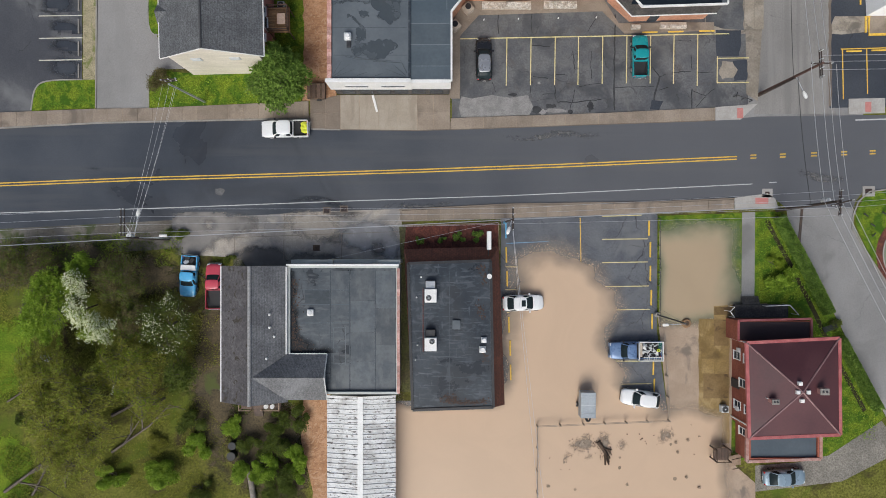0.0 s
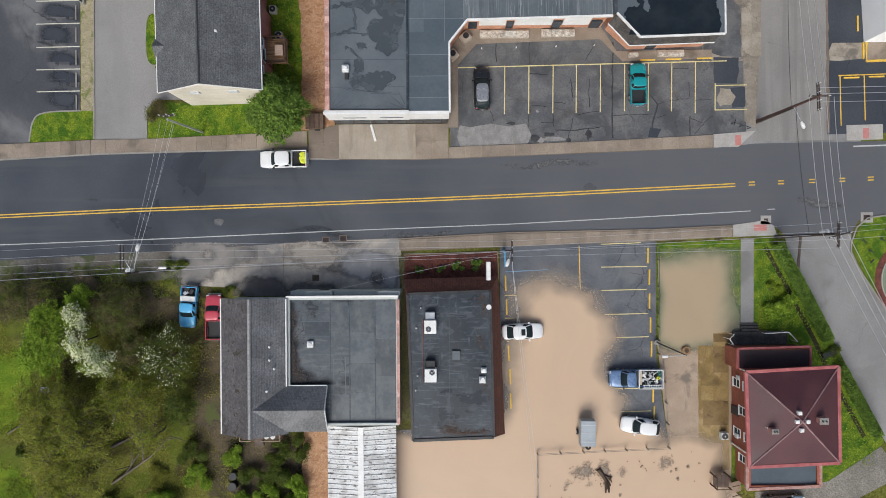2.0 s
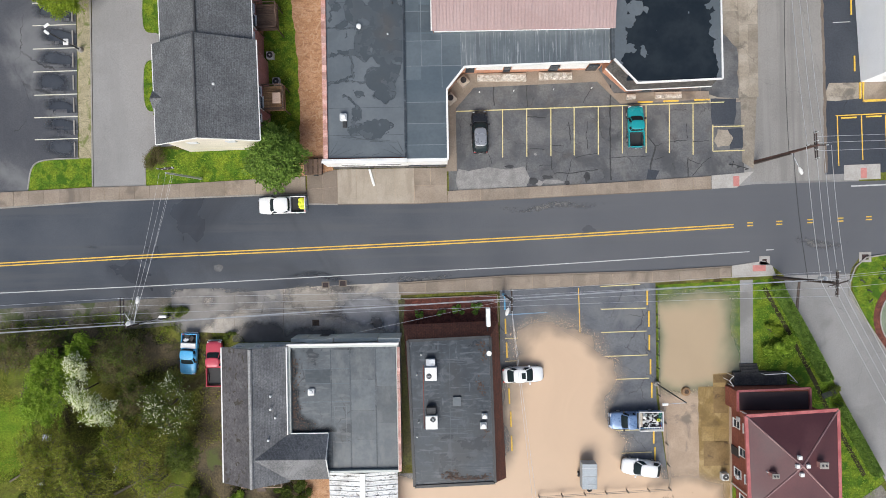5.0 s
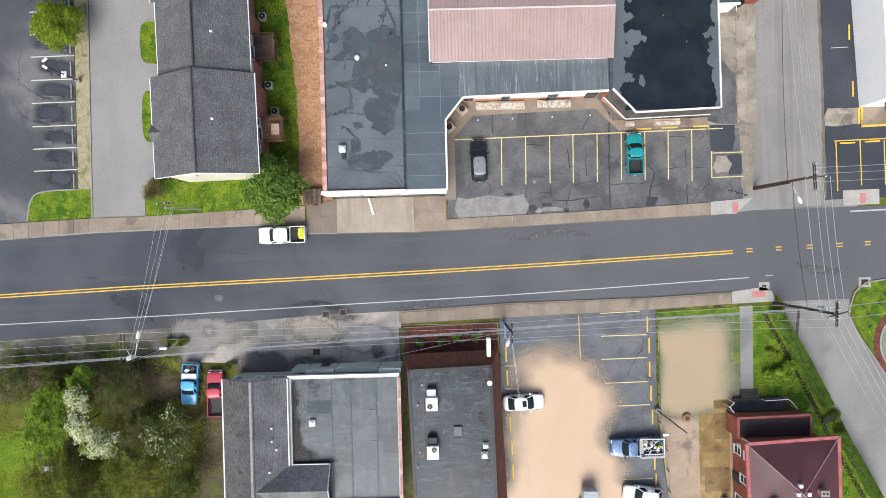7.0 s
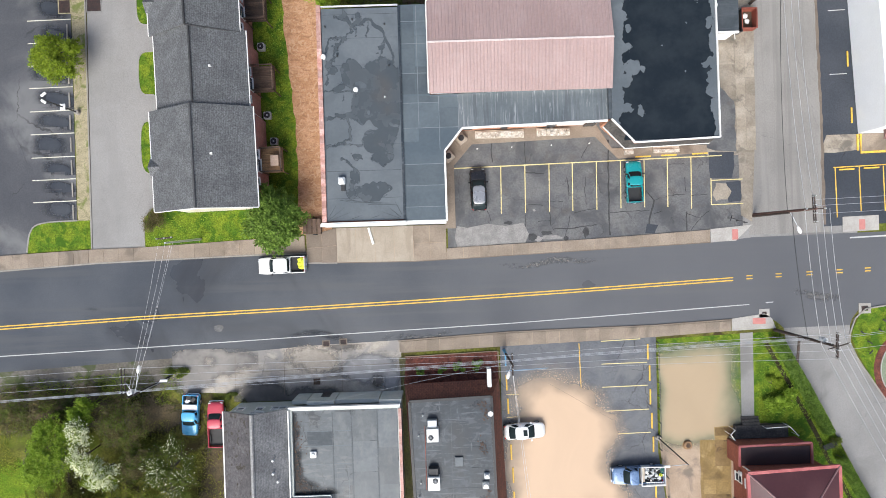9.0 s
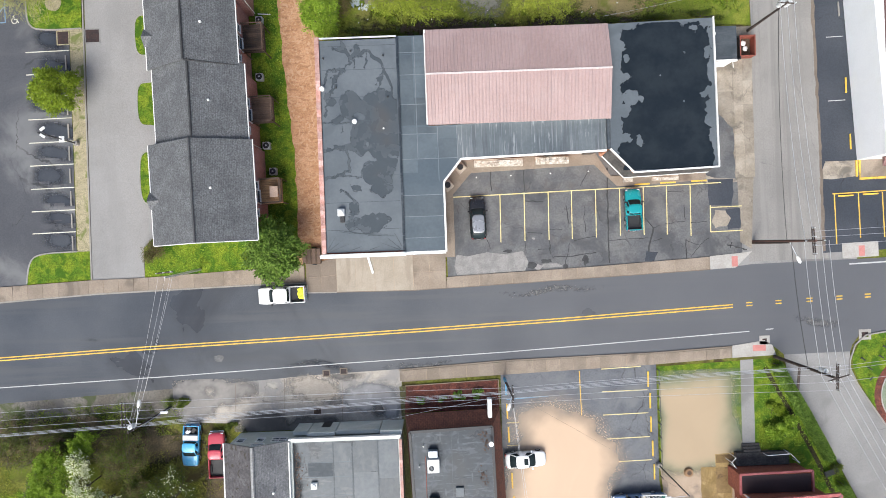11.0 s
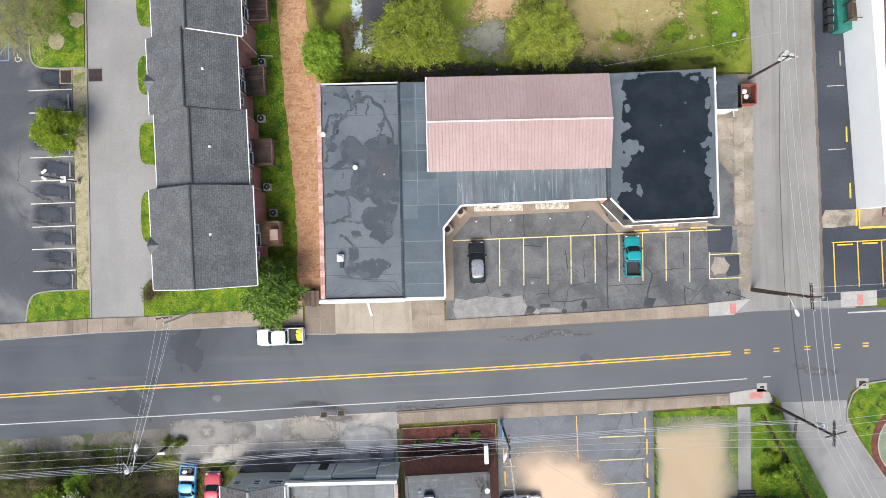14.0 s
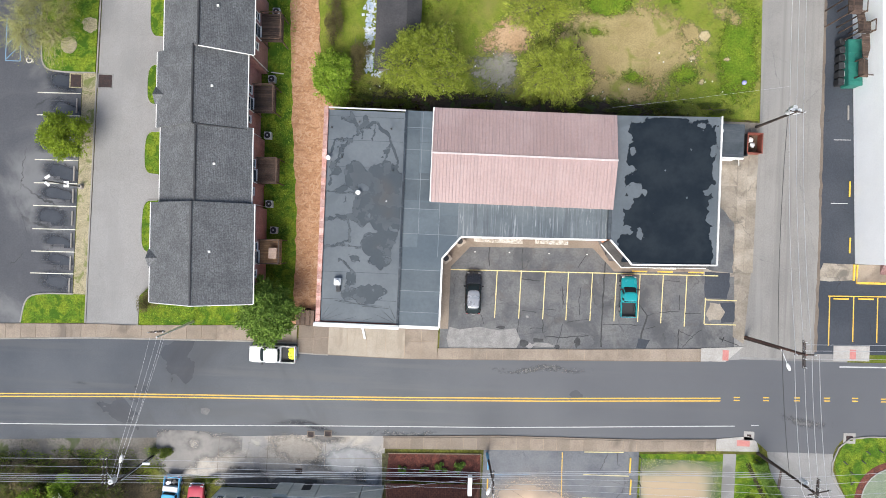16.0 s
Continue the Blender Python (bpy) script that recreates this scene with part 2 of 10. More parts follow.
EPDM_STREAK = mk("roof_membrane_streaked", (0.095, 0.112, 0.122), (0.125, 0.142, 0.152), 0.45, 0.3, 3, 0.08, 0.12,
                 layers=both(streaks((0.06, 0.07, 0.08), 1.6, 0.12, 0.55), streaks((0.27, 0.29, 0.30), 4.6, 0.16, 0.75, 0.54, 0.7), streaks((0.36, 0.38, 0.385), 2.2, 0.35, 0.6, 0.58, 0.68)))
SEAM = mk("welded_seam", (0.15, 0.17, 0.185), (0.19, 0.21, 0.225), 0.5, 0.6, 5, 0.1, 0.1)
EPDM_BLACK = mk("roof_membrane_black", (0.020, 0.028, 0.037), (0.036, 0.046, 0.058), 0.42, 0.35, 3, 0.15, 0.2, spec=0.45,
                layers=both(streaks((0.13, 0.145, 0.16), 0.6, 2.2, 0.5, 0.58, 0.7), streaks((0.12, 0.135, 0.15), 2.4, 0.5, 0.5, 0.6, 0.7), damp((0.028, 0.033, 0.039), 0.2, 0.5, 0.66, 0.1), streaks((0.12, 0.135, 0.15), 0.35, 3.2, 0.5, 0.57, 0.66), damp((0.075, 0.085, 0.097), 0.7, 0.52, 0.66, 0.0, 1.4, 0.6)))
EPDM_OLD = mk("roof_membrane_stained", (0.053, 0.065, 0.076), (0.080, 0.093, 0.104), 0.42, 0.25, 3, 0.15, 0.2, spec=0.5,
              layers=both(damp((0.034, 0.040, 0.046), 0.2, 0.5, 0.64, 0.15, 1.4), streaks((0.13, 0.14, 0.145), 0.5, 1.8, 0.5), cracks(0.3, 0.02, (0.02, 0.022, 0.025), None, 0.8)))
TRAILER = mk("dull_trailer_sheet", (0.30, 0.33, 0.35), (0.36, 0.39, 0.41), 0.5, 0.8, 6, 0.1, 0.1)
SHINGLE = mk("charcoal_shingles", (0.10, 0.103, 0.107), (0.14, 0.143, 0.148), 0.85, 0.6, 6, 0.42, 0.8, layers=courses(0.145, 0.3, (0.45, 0.45, 0.45), 0.5, "y"), tiny=18)
SHINGLE_OLD = mk("weathered_shingles", (0.115, 0.116, 0.121), (0.175, 0.177, 0.183), 0.5, 0.35, 5, 0.35, 0.8,
                 layers=both(courses(0.145, 0.3, (0.45, 0.45, 0.45), 0.7, "y"), damp((0.20, 0.20, 0.205), 0.3, 0.55, 0.68, 0.0, 0.8, 0.6)), tiny=18)
SHINGLE_BROWN = mk("brown_mansard_shingles", (0.10, 0.034, 0.022), (0.145, 0.055, 0.036), 0.85, 0.8, 5, 0.3, 0.6, layers=courses(0.2, 0.3, (0.4, 0.4, 0.4), 0.7, "y"), tiny=18)
SHINGLE_PINK = mk("faded_red_shingles", (0.19, 0.095, 0.09), (0.24, 0.135, 0.125), 0.85, 0.8, 5, 0.25, 0.5, layers=courses(0.2, 0.3, (0.5, 0.5, 0.5), 0.7, "y"), tiny=18)
LEAF_LITTER = mk("brown_dead_leaves", (0.05, 0.032, 0.024), (0.085, 0.052, 0.038), 0.95, 2.0, 9, 0.5, 0.6, tiny=30)
SHINGLE_WEST = mk("dark_flecked_shingles", (0.070, 0.064, 0.067), (0.115, 0.107, 0.110), 0.75, 0.5, 4, 0.3, 0.7,
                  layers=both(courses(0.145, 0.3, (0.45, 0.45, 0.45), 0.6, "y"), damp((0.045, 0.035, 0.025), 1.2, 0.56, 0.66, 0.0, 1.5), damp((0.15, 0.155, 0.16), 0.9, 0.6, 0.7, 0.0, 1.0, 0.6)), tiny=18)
MOSS = mk("brown_moss", (0.085, 0.075, 0.035), (0.11, 0.115, 0.04), 0.95, 0.8, 5, 0.45, 0.8, tiny=16)
TILE_DARK = mk("dark_awning_shingles", (0.045, 0.04, 0.038), (0.085, 0.078, 0.07), 0.85, 1.2, 5, 0.4, 0.6, tiny=16)
PINK_CAP = mk("pale_pink_flashing", (0.52, 0.45, 0.43), (0.60, 0.53, 0.51), 0.5, 0.5, 5, 0.06, 0.05)
PINK_METAL = mk("faded_pink_steel_roofing", (0.345, 0.245, 0.23), (0.38, 0.275, 0.26), 0.5, 0.15, 4, 0.07, 0.05, spec=0.3, layers=both(streaks((0.30, 0.225, 0.215), 3.0, 0.1, 0.5), damp((0.40, 0.305, 0.29), 0.3, 0.5, 0.7, 0.0, 0.8, 0.4)))
WHITE_METAL = mk("stained_white_steel_roofing", (0.56, 0.56, 0.55), (0.68, 0.68, 0.67), 0.45, 0.3, 5, 0.08, 0.1,
                 layers=both(damp((0.30, 0.285, 0.27), 0.5, 0.5, 0.66, 0.0, 0.8, 0.6), streaks((0.06, 0.045, 0.038), 1.5, 4.2, 0.9, 0.585, 0.64), streaks((0.20, 0.175, 0.155), 2.6, 5.0, 0.7, 0.57, 0.66), damp((0.09, 0.07, 0.06), 1.6, 0.63, 0.7, 0.0, 0.5, 0.85)))
MAROON_METAL = mk("dark_red_roofing", (0.066, 0.021, 0.024), (0.088, 0.030, 0.033), 0.5, 0.25, 4, 0.06, 0.1)
MAROON_FLAT = mk("dark_flat_roofing", (0.030, 0.016, 0.017), (0.044, 0.022, 0.023), 0.55, 0.4, 4, 0.1, 0.1)
HIP_TRIM = mk("weathered_hip_cap", (0.22, 0.12, 0.12), (0.28, 0.17, 0.165), 0.6, 1.0, 6, 0.15, 0.1)
RED_TRIM = mk("faded_red_gutter_paint", (0.34, 0.085, 0.085), (0.44, 0.14, 0.135), 0.5, 0.8, 6, 0.15, 0.1)
BRICK_RED = mk("red_brick", (0.21, 0.060, 0.036), (0.27, 0.085, 0.052), 0.85, 0.6, 6, 0.2, 0.4, layers=courses(0.075, 0.21, (1.5, 1.5, 1.5), 0.6, "z"))
BRICK_PINK = mk("pinkish_brick", (0.36, 0.18, 0.16), (0.43, 0.23, 0.205), 0.85, 0.6, 6, 0.18, 0.4, layers=courses(0.075, 0.21, (1.4, 1.4, 1.4), 0.6, "z"))
BRICK_ORANGE = mk("orange_brick", (0.46, 0.22, 0.13), (0.54, 0.28, 0.18), 0.85, 0.7, 6, 0.18, 0.4, layers=courses(0.075, 0.21, (1.3, 1.3, 1.3), 0.6, "z"))
COPING_PINK = mk("clay_coping_tiles", (0.42, 0.21, 0.17), (0.55, 0.36, 0.32), 0.8, 1.5, 8, 0.2, 0.3, vary=0.2)
SIDING_CREAM = mk("cream_siding", (0.66, 0.60, 0.50), (0.72, 0.66, 0.56), 0.6, 0.5, 5, 0.06, 0.1, layers=courses(0.12, 3.6, (0.8, 0.8, 0.8), 0.5, "z"))
SIDING_GREEN = mk("grey_green_siding", (0.43, 0.455, 0.425), (0.50, 0.52, 0.49), 0.6, 0.5, 5, 0.08, 0.1, layers=courses(0.12, 3.6, (0.75, 0.75, 0.75), 0.5, "z"))
WALL_WHITE = mk("white_painted_wall", (0.90, 0.91, 0.91), (0.93, 0.94, 0.94), 0.5, 0.4, 6, 0.03, 0.1)
WHITE_TRIM = mk("white_trim_paint", (0.70, 0.69, 0.66), (0.78, 0.77, 0.75), 0.5, 0.8, 8, 0.08, 0.05)
PLASTER = mk("beige_plaster", (0.40, 0.33, 0.26), (0.50, 0.43, 0.35), 0.8, 0.7, 6, 0.12, 0.2)
STONE = mk("rubble_planter_stone", (0.36, 0.31, 0.25), (0.60, 0.56, 0.50), 0.85, 2.2, 6, 0.35, 0.8, tiny=12)
WOOD_DECK = mk("brown_deck_boards", (0.078, 0.048, 0.033), (0.125, 0.08, 0.056), 0.6, 1.2, 9, 0.25, 0.3, vary=0.2)
WOOD_WARM = mk("warm_deck_boards", (0.24, 0.135, 0.065), (0.33, 0.2, 0.105), 0.7, 1.2, 9, 0.25, 0.3, vary=0.2)
WOOD_DARK = mk("dark_stained_deck_boards", (0.055, 0.036, 0.028), (0.10, 0.066, 0.048), 0.7, 1.2, 9, 0.25, 0.3, vary=0.35)
WOOD_RAIL = mk("weathered_rail_timber", (0.25, 0.17, 0.115), (0.33, 0.24, 0.17), 0.75, 1.0, 9, 0.2, 0.3)
WOOD_GREY = mk("grey_weathered_wood", (0.16, 0.14, 0.12), (0.25, 0.22, 0.19), 0.85, 0.8, 7, 0.25, 0.4, vary=0.15)
WOOD_PALE = mk("sun_bleached_wood", (0.26, 0.21, 0.165), (0.36, 0.30, 0.24), 0.85, 0.8, 7, 0.25, 0.4, vary=0.15)
POLE_WOOD = mk("creosoted_pole", (0.035, 0.026, 0.022), (0.065, 0.046, 0.038), 0.85, 0.8, 8, 0.25, 0.4)
POLE_RED = mk("reddish_pole_timber", (0.085, 0.045, 0.036), (0.12, 0.066, 0.052), 0.85, 0.8, 8, 0.25, 0.4)
BLACK_STEEL = mk("black_painted_steel", (0.018, 0.018, 0.02), (0.03, 0.03, 0.032), 0.45, 1.0, 8, 0.1, 0.05)
GALV = mk("galvanised_metal", (0.42, 0.44, 0.46), (0.54, 0.56, 0.58), 0.4, 0.8, 6, 0.1, 0.1, metal=0.6)
UNIT_GREY = mk("light_grey_unit_paint", (0.50, 0.51, 0.51), (0.60, 0.61, 0.61), 0.5, 0.8, 6, 0.08, 0.05)
UNIT_DARK = mk("dark_grille", (0.02, 0.02, 0.022), (0.04, 0.04, 0.042), 0.6, 2.0, 8, 0.1, 0.1)
WIRE = mk("weathered_cable", (0.46, 0.46, 0.47), (0.56, 0.56, 0.57), 0.4, 0.3, 5, 0.05, 0.0)
WIRE_DARK = mk("black_cable", (0.03, 0.03, 0.03), (0.05, 0.05, 0.05), 0.5, 0.3, 5, 0.05, 0.0)
RUBBER = mk("tyre_rubber", (0.018, 0.018, 0.018), (0.03, 0.03, 0.03), 0.8, 2.0, 10, 0.1, 0.1)
RIM = mk("alloy", (0.35, 0.36, 0.37), (0.45, 0.46, 0.47), 0.35, 2.0, 10, 0.05, 0.0, metal=0.7)
CHROME = mk("chrome", (0.55, 0.56, 0.57), (0.62, 0.63, 0.64), 0.2, 2.0, 10, 0.04, 0.0, metal=1.0)
BLACK_PLASTIC = mk("black_trim_plastic", (0.015, 0.015, 0.016), (0.024, 0.024, 0.025), 0.6, 2.0, 10, 0.08, 0.05)
RED_LAMP = mk("red_lens", (0.42, 0.02, 0.025), (0.5, 0.03, 0.03), 0.25, 3.0, 10, 0.05, 0.0)
CLEAR_LAMP = mk("clear_lens", (0.6, 0.62, 0.64), (0.7, 0.72, 0.74), 0.15, 3.0, 10, 0.05, 0.0)
DEBRIS = mk("dark_driftwood", (0.055, 0.034, 0.022), (0.10, 0.065, 0.042), 0.9, 2.0, 8, 0.3, 0.4)
BARK = mk("grey_brown_bark", (0.085, 0.068, 0.052), (0.14, 0.115, 0.09), 0.9, 1.5, 8, 0.3, 0.5)
BUD_BARK = mk("yellowish_twig_bark", (0.20, 0.175, 0.09), (0.30, 0.27, 0.15), 0.9, 1.5, 8, 0.3, 0.4)
CANVAS_TEAL = mk("teal_steel", (0.015, 0.135, 0.105), (0.025, 0.175, 0.135), 0.5, 0.8, 6, 0.12, 0.1)
RUST_RED = mk("rusty_red_steel", (0.19, 0.045, 0.03), (0.25, 0.075, 0.05), 0.65, 1.2, 6, 0.2, 0.2)
BAG_YELLOW = mk("high_visibility_yellow", (0.60, 0.66, 0.03), (0.70, 0.72, 0.06), 0.6, 3.0, 9, 0.15, 0.2)
RED_PAD = mk("red_tactile_paving", (0.45, 0.17, 0.15), (0.50, 0.21, 0.185), 0.8, 2.0, 12, 0.15, 0.3)
BLUE_LINE = mk("worn_blue_paint", (0.12, 0.24, 0.36), (0.18, 0.30, 0.42), 0.6, 1.5, 9, 0.2, 0.1)
BLUE_PAINT = mk("sky_blue_pole_paint", (0.10, 0.32, 0.50), (0.14, 0.38, 0.56), 0.6, 1.5, 9, 0.2, 0.1)
TARP = mk("blue_white_tarp", (0.55, 0.58, 0.60), (0.30, 0.38, 0.48), 0.5, 1.4, 4, 0.25, 0.5)


def paint(name, c, rough=0.3, metal=0.0):
    m = mk(name, c, tuple(v * 0.92 for v in c), rough, 1.0, 9, 0.04, 0.0, metal=metal, where="object")
    m.node_tree.nodes["Principled BSDF"].inputs["Coat Weight"].default_value = 0.35
    return m


def glass(name, c, rough=0.08):
    m = mk(name, c, tuple(v * 1.3 for v in c), rough, 0.8, 5, 0.05, 0.0, where="object", spec=0.1)
    return m


CAR_GLASS = glass("tinted_car_glass", (0.016, 0.024, 0.026), 0.14)
WINDOW_GLASS = glass("window_glass", (0.035, 0.045, 0.055))


def leafy(name, a, b, dark):
    m = bpy.data.materials.new(name)
    m.use_nodes = True
    nt = m.node_tree
    p = nt.nodes["Principled BSDF"]
    geo = nt.nodes.new("ShaderNodeNewGeometry")
    col = mixc(nt, ramp(nt, geo.outputs["Random Per Island"], 0.0, 1.0), a, b)
    col = mixc(nt, ramp(nt, nz(nt, geo.outputs["Position"], 1.3, 3.0), 0.42, 0.66, 0.0, 0.62), col, dark)
    nt.links.new(col, p.inputs["Base Color"])
    p.inputs["Roughness"].default_value = 0.65
    p.inputs["Specular IOR Level"].default_value = 0.15
    tr = nt.nodes.new("ShaderNodeBsdfTranslucent")
    nt.links.new(col, tr.inputs[0])
    ms = nt.nodes.new("ShaderNodeMixShader")
    ms.inputs[0].default_value = 0.14
    nt.links.new(p.outputs[0], ms.inputs[1])
    nt.links.new(tr.outputs[0], ms.inputs[2])
    nt.links.new(ms.outputs[0], nt.nodes["Material Output"].inputs["Surface"])
    return m


LEAF_DEEP = leafy("deep_green_leaves", (0.11, 0.195, 0.03), (0.22, 0.33, 0.062), (0.045, 0.09, 0.015))
LEAF_BRIGHT = leafy("bright_spring_leaves", (0.175, 0.29, 0.022), (0.33, 0.45, 0.055), (0.085, 0.15, 0.013))
LEAF_YELLOW = leafy("yellow_green_spring_leaves", (0.19, 0.24, 0.022), (0.36, 0.42, 0.06), (0.09, 0.12, 0.015))
LEAF_LIME = leafy("lime_spring_leaves", (0.24, 0.29, 0.03), (0.42, 0.47, 0.075), (0.13, 0.16, 0.02))
LEAF_OLIVE = leafy("olive_buds", (0.205, 0.21, 0.03), (0.355, 0.355, 0.062), (0.125, 0.13, 0.023))
LEAF_BUD = leafy("pale_buds", (0.30, 0.32, 0.085), (0.44, 0.45, 0.15), (0.18, 0.19, 0.055))
LEAF_DARK = leafy("dark_undergrowth_leaves", (0.075, 0.11, 0.018), (0.155, 0.19, 0.034), (0.035, 0.05, 0.0094))
LEAF_BROWN = leafy("brown_spring_buds", (0.105, 0.088, 0.035), (0.20, 0.17, 0.07), (0.05, 0.042, 0.018))
LEAF_ROUND = leafy("fresh_green_leaves", (0.17, 0.25, 0.018), (0.29, 0.37, 0.035), (0.085, 0.13, 0.01))
BLOSSOM = leafy("white_blossom", (0.86, 0.86, 0.60), (0.94, 0.94, 0.74), (0.62, 0.66, 0.36))


def water_mat(name, deep, shallow, hazy=0.5):
    """Flood water: clear where it is shallow, opaque with silt where it is deep (the mesh carries its depth)."""
    m = bpy.data.materials.new(name)
    m.use_nodes = True
    nt = m.node_tree
    p = nt.nodes["Principled BSDF"]
    pos = nt.nodes.new("ShaderNodeNewGeometry").outputs["Position"]
    at = nt.nodes.new("ShaderNodeAttribute")
    at.attribute_name = "depth"
    swirl = calc(nt, "MULTIPLY", calc(nt, "SUBTRACT", nz(nt, pos, 0.35, 5.0, 0.5, 0.2), 0.5), 0.45)
    d = calc(nt, "ADD", at.outputs["Fac"], swirl)
    col = mixc(nt, ramp(nt, d, 0.3, 1.0), shallow, deep)
    col = mixc(nt, ramp(nt, nz(nt, pos, 0.12, 5.0, 0.55, 1.5), 0.35, 0.7, 0.0, 0.35), col, tuple(v * 0.86 for v in deep))
    nt.links.new(col, p.inputs["Base Color"])
    p.inputs["Roughness"].default_value = 0.35
    p.inputs["Specular IOR Level"].default_value = 0.3
    bn = nt.nodes.new("ShaderNodeBump")
    bn.inputs["Strength"].default_value = 0.04
    nt.links.new(nz(nt, pos, 3.0, 3.0), bn.inputs["Height"])
    nt.links.new(bn.outputs[0], p.inputs["Normal"])
    nt.links.new(ramp(nt, d, 0.05, hazy), p.inputs["Alpha"])
    return m


def worn(m, ragged=1.0):
    """Lets a ground cover thin out and end raggedly where its depth runs out."""
    nt = m.node_tree
    pos = nt.nodes.new("ShaderNodeNewGeometry").outputs["Position"]
    at = nt.nodes.new("ShaderNodeAttribute")
    at.attribute_name = "depth"
    d = calc(nt, "ADD", at.outputs["Fac"], calc(nt, "MULTIPLY", calc(nt, "SUBTRACT", nz(nt, pos, 1.3, 9.0, 0.8, 0.5), 0.5), ragged * 2.2))
    nt.links.new(ramp(nt, d, 0.0, 0.6), nt.nodes["Principled BSDF"].inputs["Alpha"])
    return m


WET_STALL = worn(mk("wet_dark_sealcoat", (0.028, 0.033, 0.043), (0.042, 0.048, 0.059), 0.55, 0.4, 6, 0.15, 0.3), 0.2)
TAR_SMUDGE = worn(mk("dark_tar_smudge", (0.028, 0.033, 0.042), (0.04, 0.045, 0.055), 0.6, 0.5, 6, 0.15, 0.2), 0.2)
SILT = worn(mk("brown_silt", (0.22, 0.17, 0.125), (0.31, 0.245, 0.185), 0.7, 0.8, 5, 0.3, 0.5))
DRY_GRASS = worn(mk("dry_tan_grass", (0.275, 0.215, 0.098), (0.345, 0.27, 0.132), 0.95, 0.35, 7, 0.22, 0.7, spec=0.1, tiny=22, layers=damp((0.205, 0.205, 0.055), 0.35, 0.5, 0.68, 0.0, 0.8)), 1.2)
PALE_SOIL = worn(mk("pale_dry_soil", (0.38, 0.30, 0.165), (0.45, 0.37, 0.22), 0.95, 0.8, 6, 0.15, 0.5), 0.6)
ROAD_WASH = worn(mk("thin_dried_silt_on_road", (0.112, 0.11, 0.11), (0.15, 0.145, 0.138), 0.6, 0.3, 6, 0.12, 0.2), 0.7)
FORECOURT_PALE = worn(mk("dried_pale_concrete", (0.32, 0.28, 0.235), (0.39, 0.345, 0.29), 0.8, 0.4, 6, 0.15, 0.3), 0.8)
BARE_SOIL = worn(mk("bare_orange_soil", (0.40, 0.255, 0.14), (0.46, 0.31, 0.185), 0.95, 0.5, 5, 0.2, 0.6, tiny=14))
GREY_MUD = worn(mk("grey_drying_mud", (0.19, 0.18, 0.15), (0.25, 0.235, 0.205), 0.7, 0.5, 5, 0.15, 0.3, layers=damp((0.15, 0.16, 0.09), 0.7, 0.5, 0.64, 0.0, 0.8, 0.8)))
SHADED_EARTH = worn(mk("earth_with_store_shade", (0.038, 0.028, 0.02), (0.065, 0.05, 0.035), 0.95, 0.6, 5, 0.4, 0.8, tiny=14, layers=damp((0.05, 0.075, 0.018), 0.5, 0.54, 0.64, 0.0, 0.8)))
LITTER_GROUND = worn(mk("brown_leaf_litter", (0.06, 0.045, 0.024), (0.11, 0.084, 0.045), 0.95, 0.5, 5, 0.5, 0.9, tiny=16, layers=damp((0.075, 0.09, 0.022), 0.4, 0.56, 0.68, 0.0)))
LUSH = worn(mk("lush_grass", (0.085, 0.15, 0.012), (0.145, 0.20, 0.02), 0.95, 0.5, 5, 0.4, 0.9, spec=0.1, tiny=14))


MUD_WATER = water_mat("silty_flood_water", (0.555, 0.40, 0.277), (0.44, 0.35, 0.26), 1.0)
GREEN_WATER = water_mat("greenish_flood_water", (0.40, 0.305, 0.20), (0.21, 0.24, 0.155), 0.8)
APRON = mk("brown_paving_under_water", (0.205, 0.135, 0.046), (0.30, 0.205, 0.08), 0.45, 0.35, 5, 0.15, 0.15, layers=both(damp((0.13, 0.085, 0.035), 0.3, 0.52, 0.72, 0.1, 0.6), damp((0.36, 0.26, 0.12), 0.5, 0.56, 0.7, 0.0)))
APRON_DARK = mk("dark_paving_under_water", (0.155, 0.098, 0.038), (0.215, 0.14, 0.057), 0.45, 0.5, 5, 0.15, 0.15, layers=damp((0.09, 0.055, 0.028), 0.6, 0.52, 0.66, 0.1, 0.6))
APRON_PALE = mk("pale_paving_under_water", (0.255, 0.172, 0.065), (0.315, 0.22, 0.09), 0.45, 0.5, 5, 0.15, 0.15, layers=damp((0.22, 0.145, 0.06), 0.6, 0.52, 0.66, 0.1, 0.6))


def wet_mat(name, a, b, middle=None, rough=0.25, soft=0.05, spec=0.5):
    """A film of rain with a crisp, uneven rim; the mesh carries its distance from the rim in metres."""
    m = mk(name, a, b, rough, 0.4, 3, 0.05, 0.04, spec=spec)
    nt = m.node_tree
    p = nt.nodes["Principled BSDF"]
    pos = nt.nodes.new("ShaderNodeNewGeometry").outputs["Position"]
    at = nt.nodes.new("ShaderNodeAttribute")
    at.attribute_name = "depth"
    wob = calc(nt, "MULTIPLY", calc(nt, "SUBTRACT", nz(nt, pos, 1.6, 7.0, 0.65), 0.5), 0.4)
    d = calc(nt, "ADD", at.outputs["Fac"], wob)
    if middle:
        src = p.inputs["Base Color"].links[0].from_socket
        nt.links.new(mixc(nt, ramp(nt, d, 0.7, 2.0, 0.0, 0.8), src, middle), p.inputs["Base Color"])
    nt.links.new(ramp(nt, d, -soft, soft), p.inputs["Alpha"])
    return m


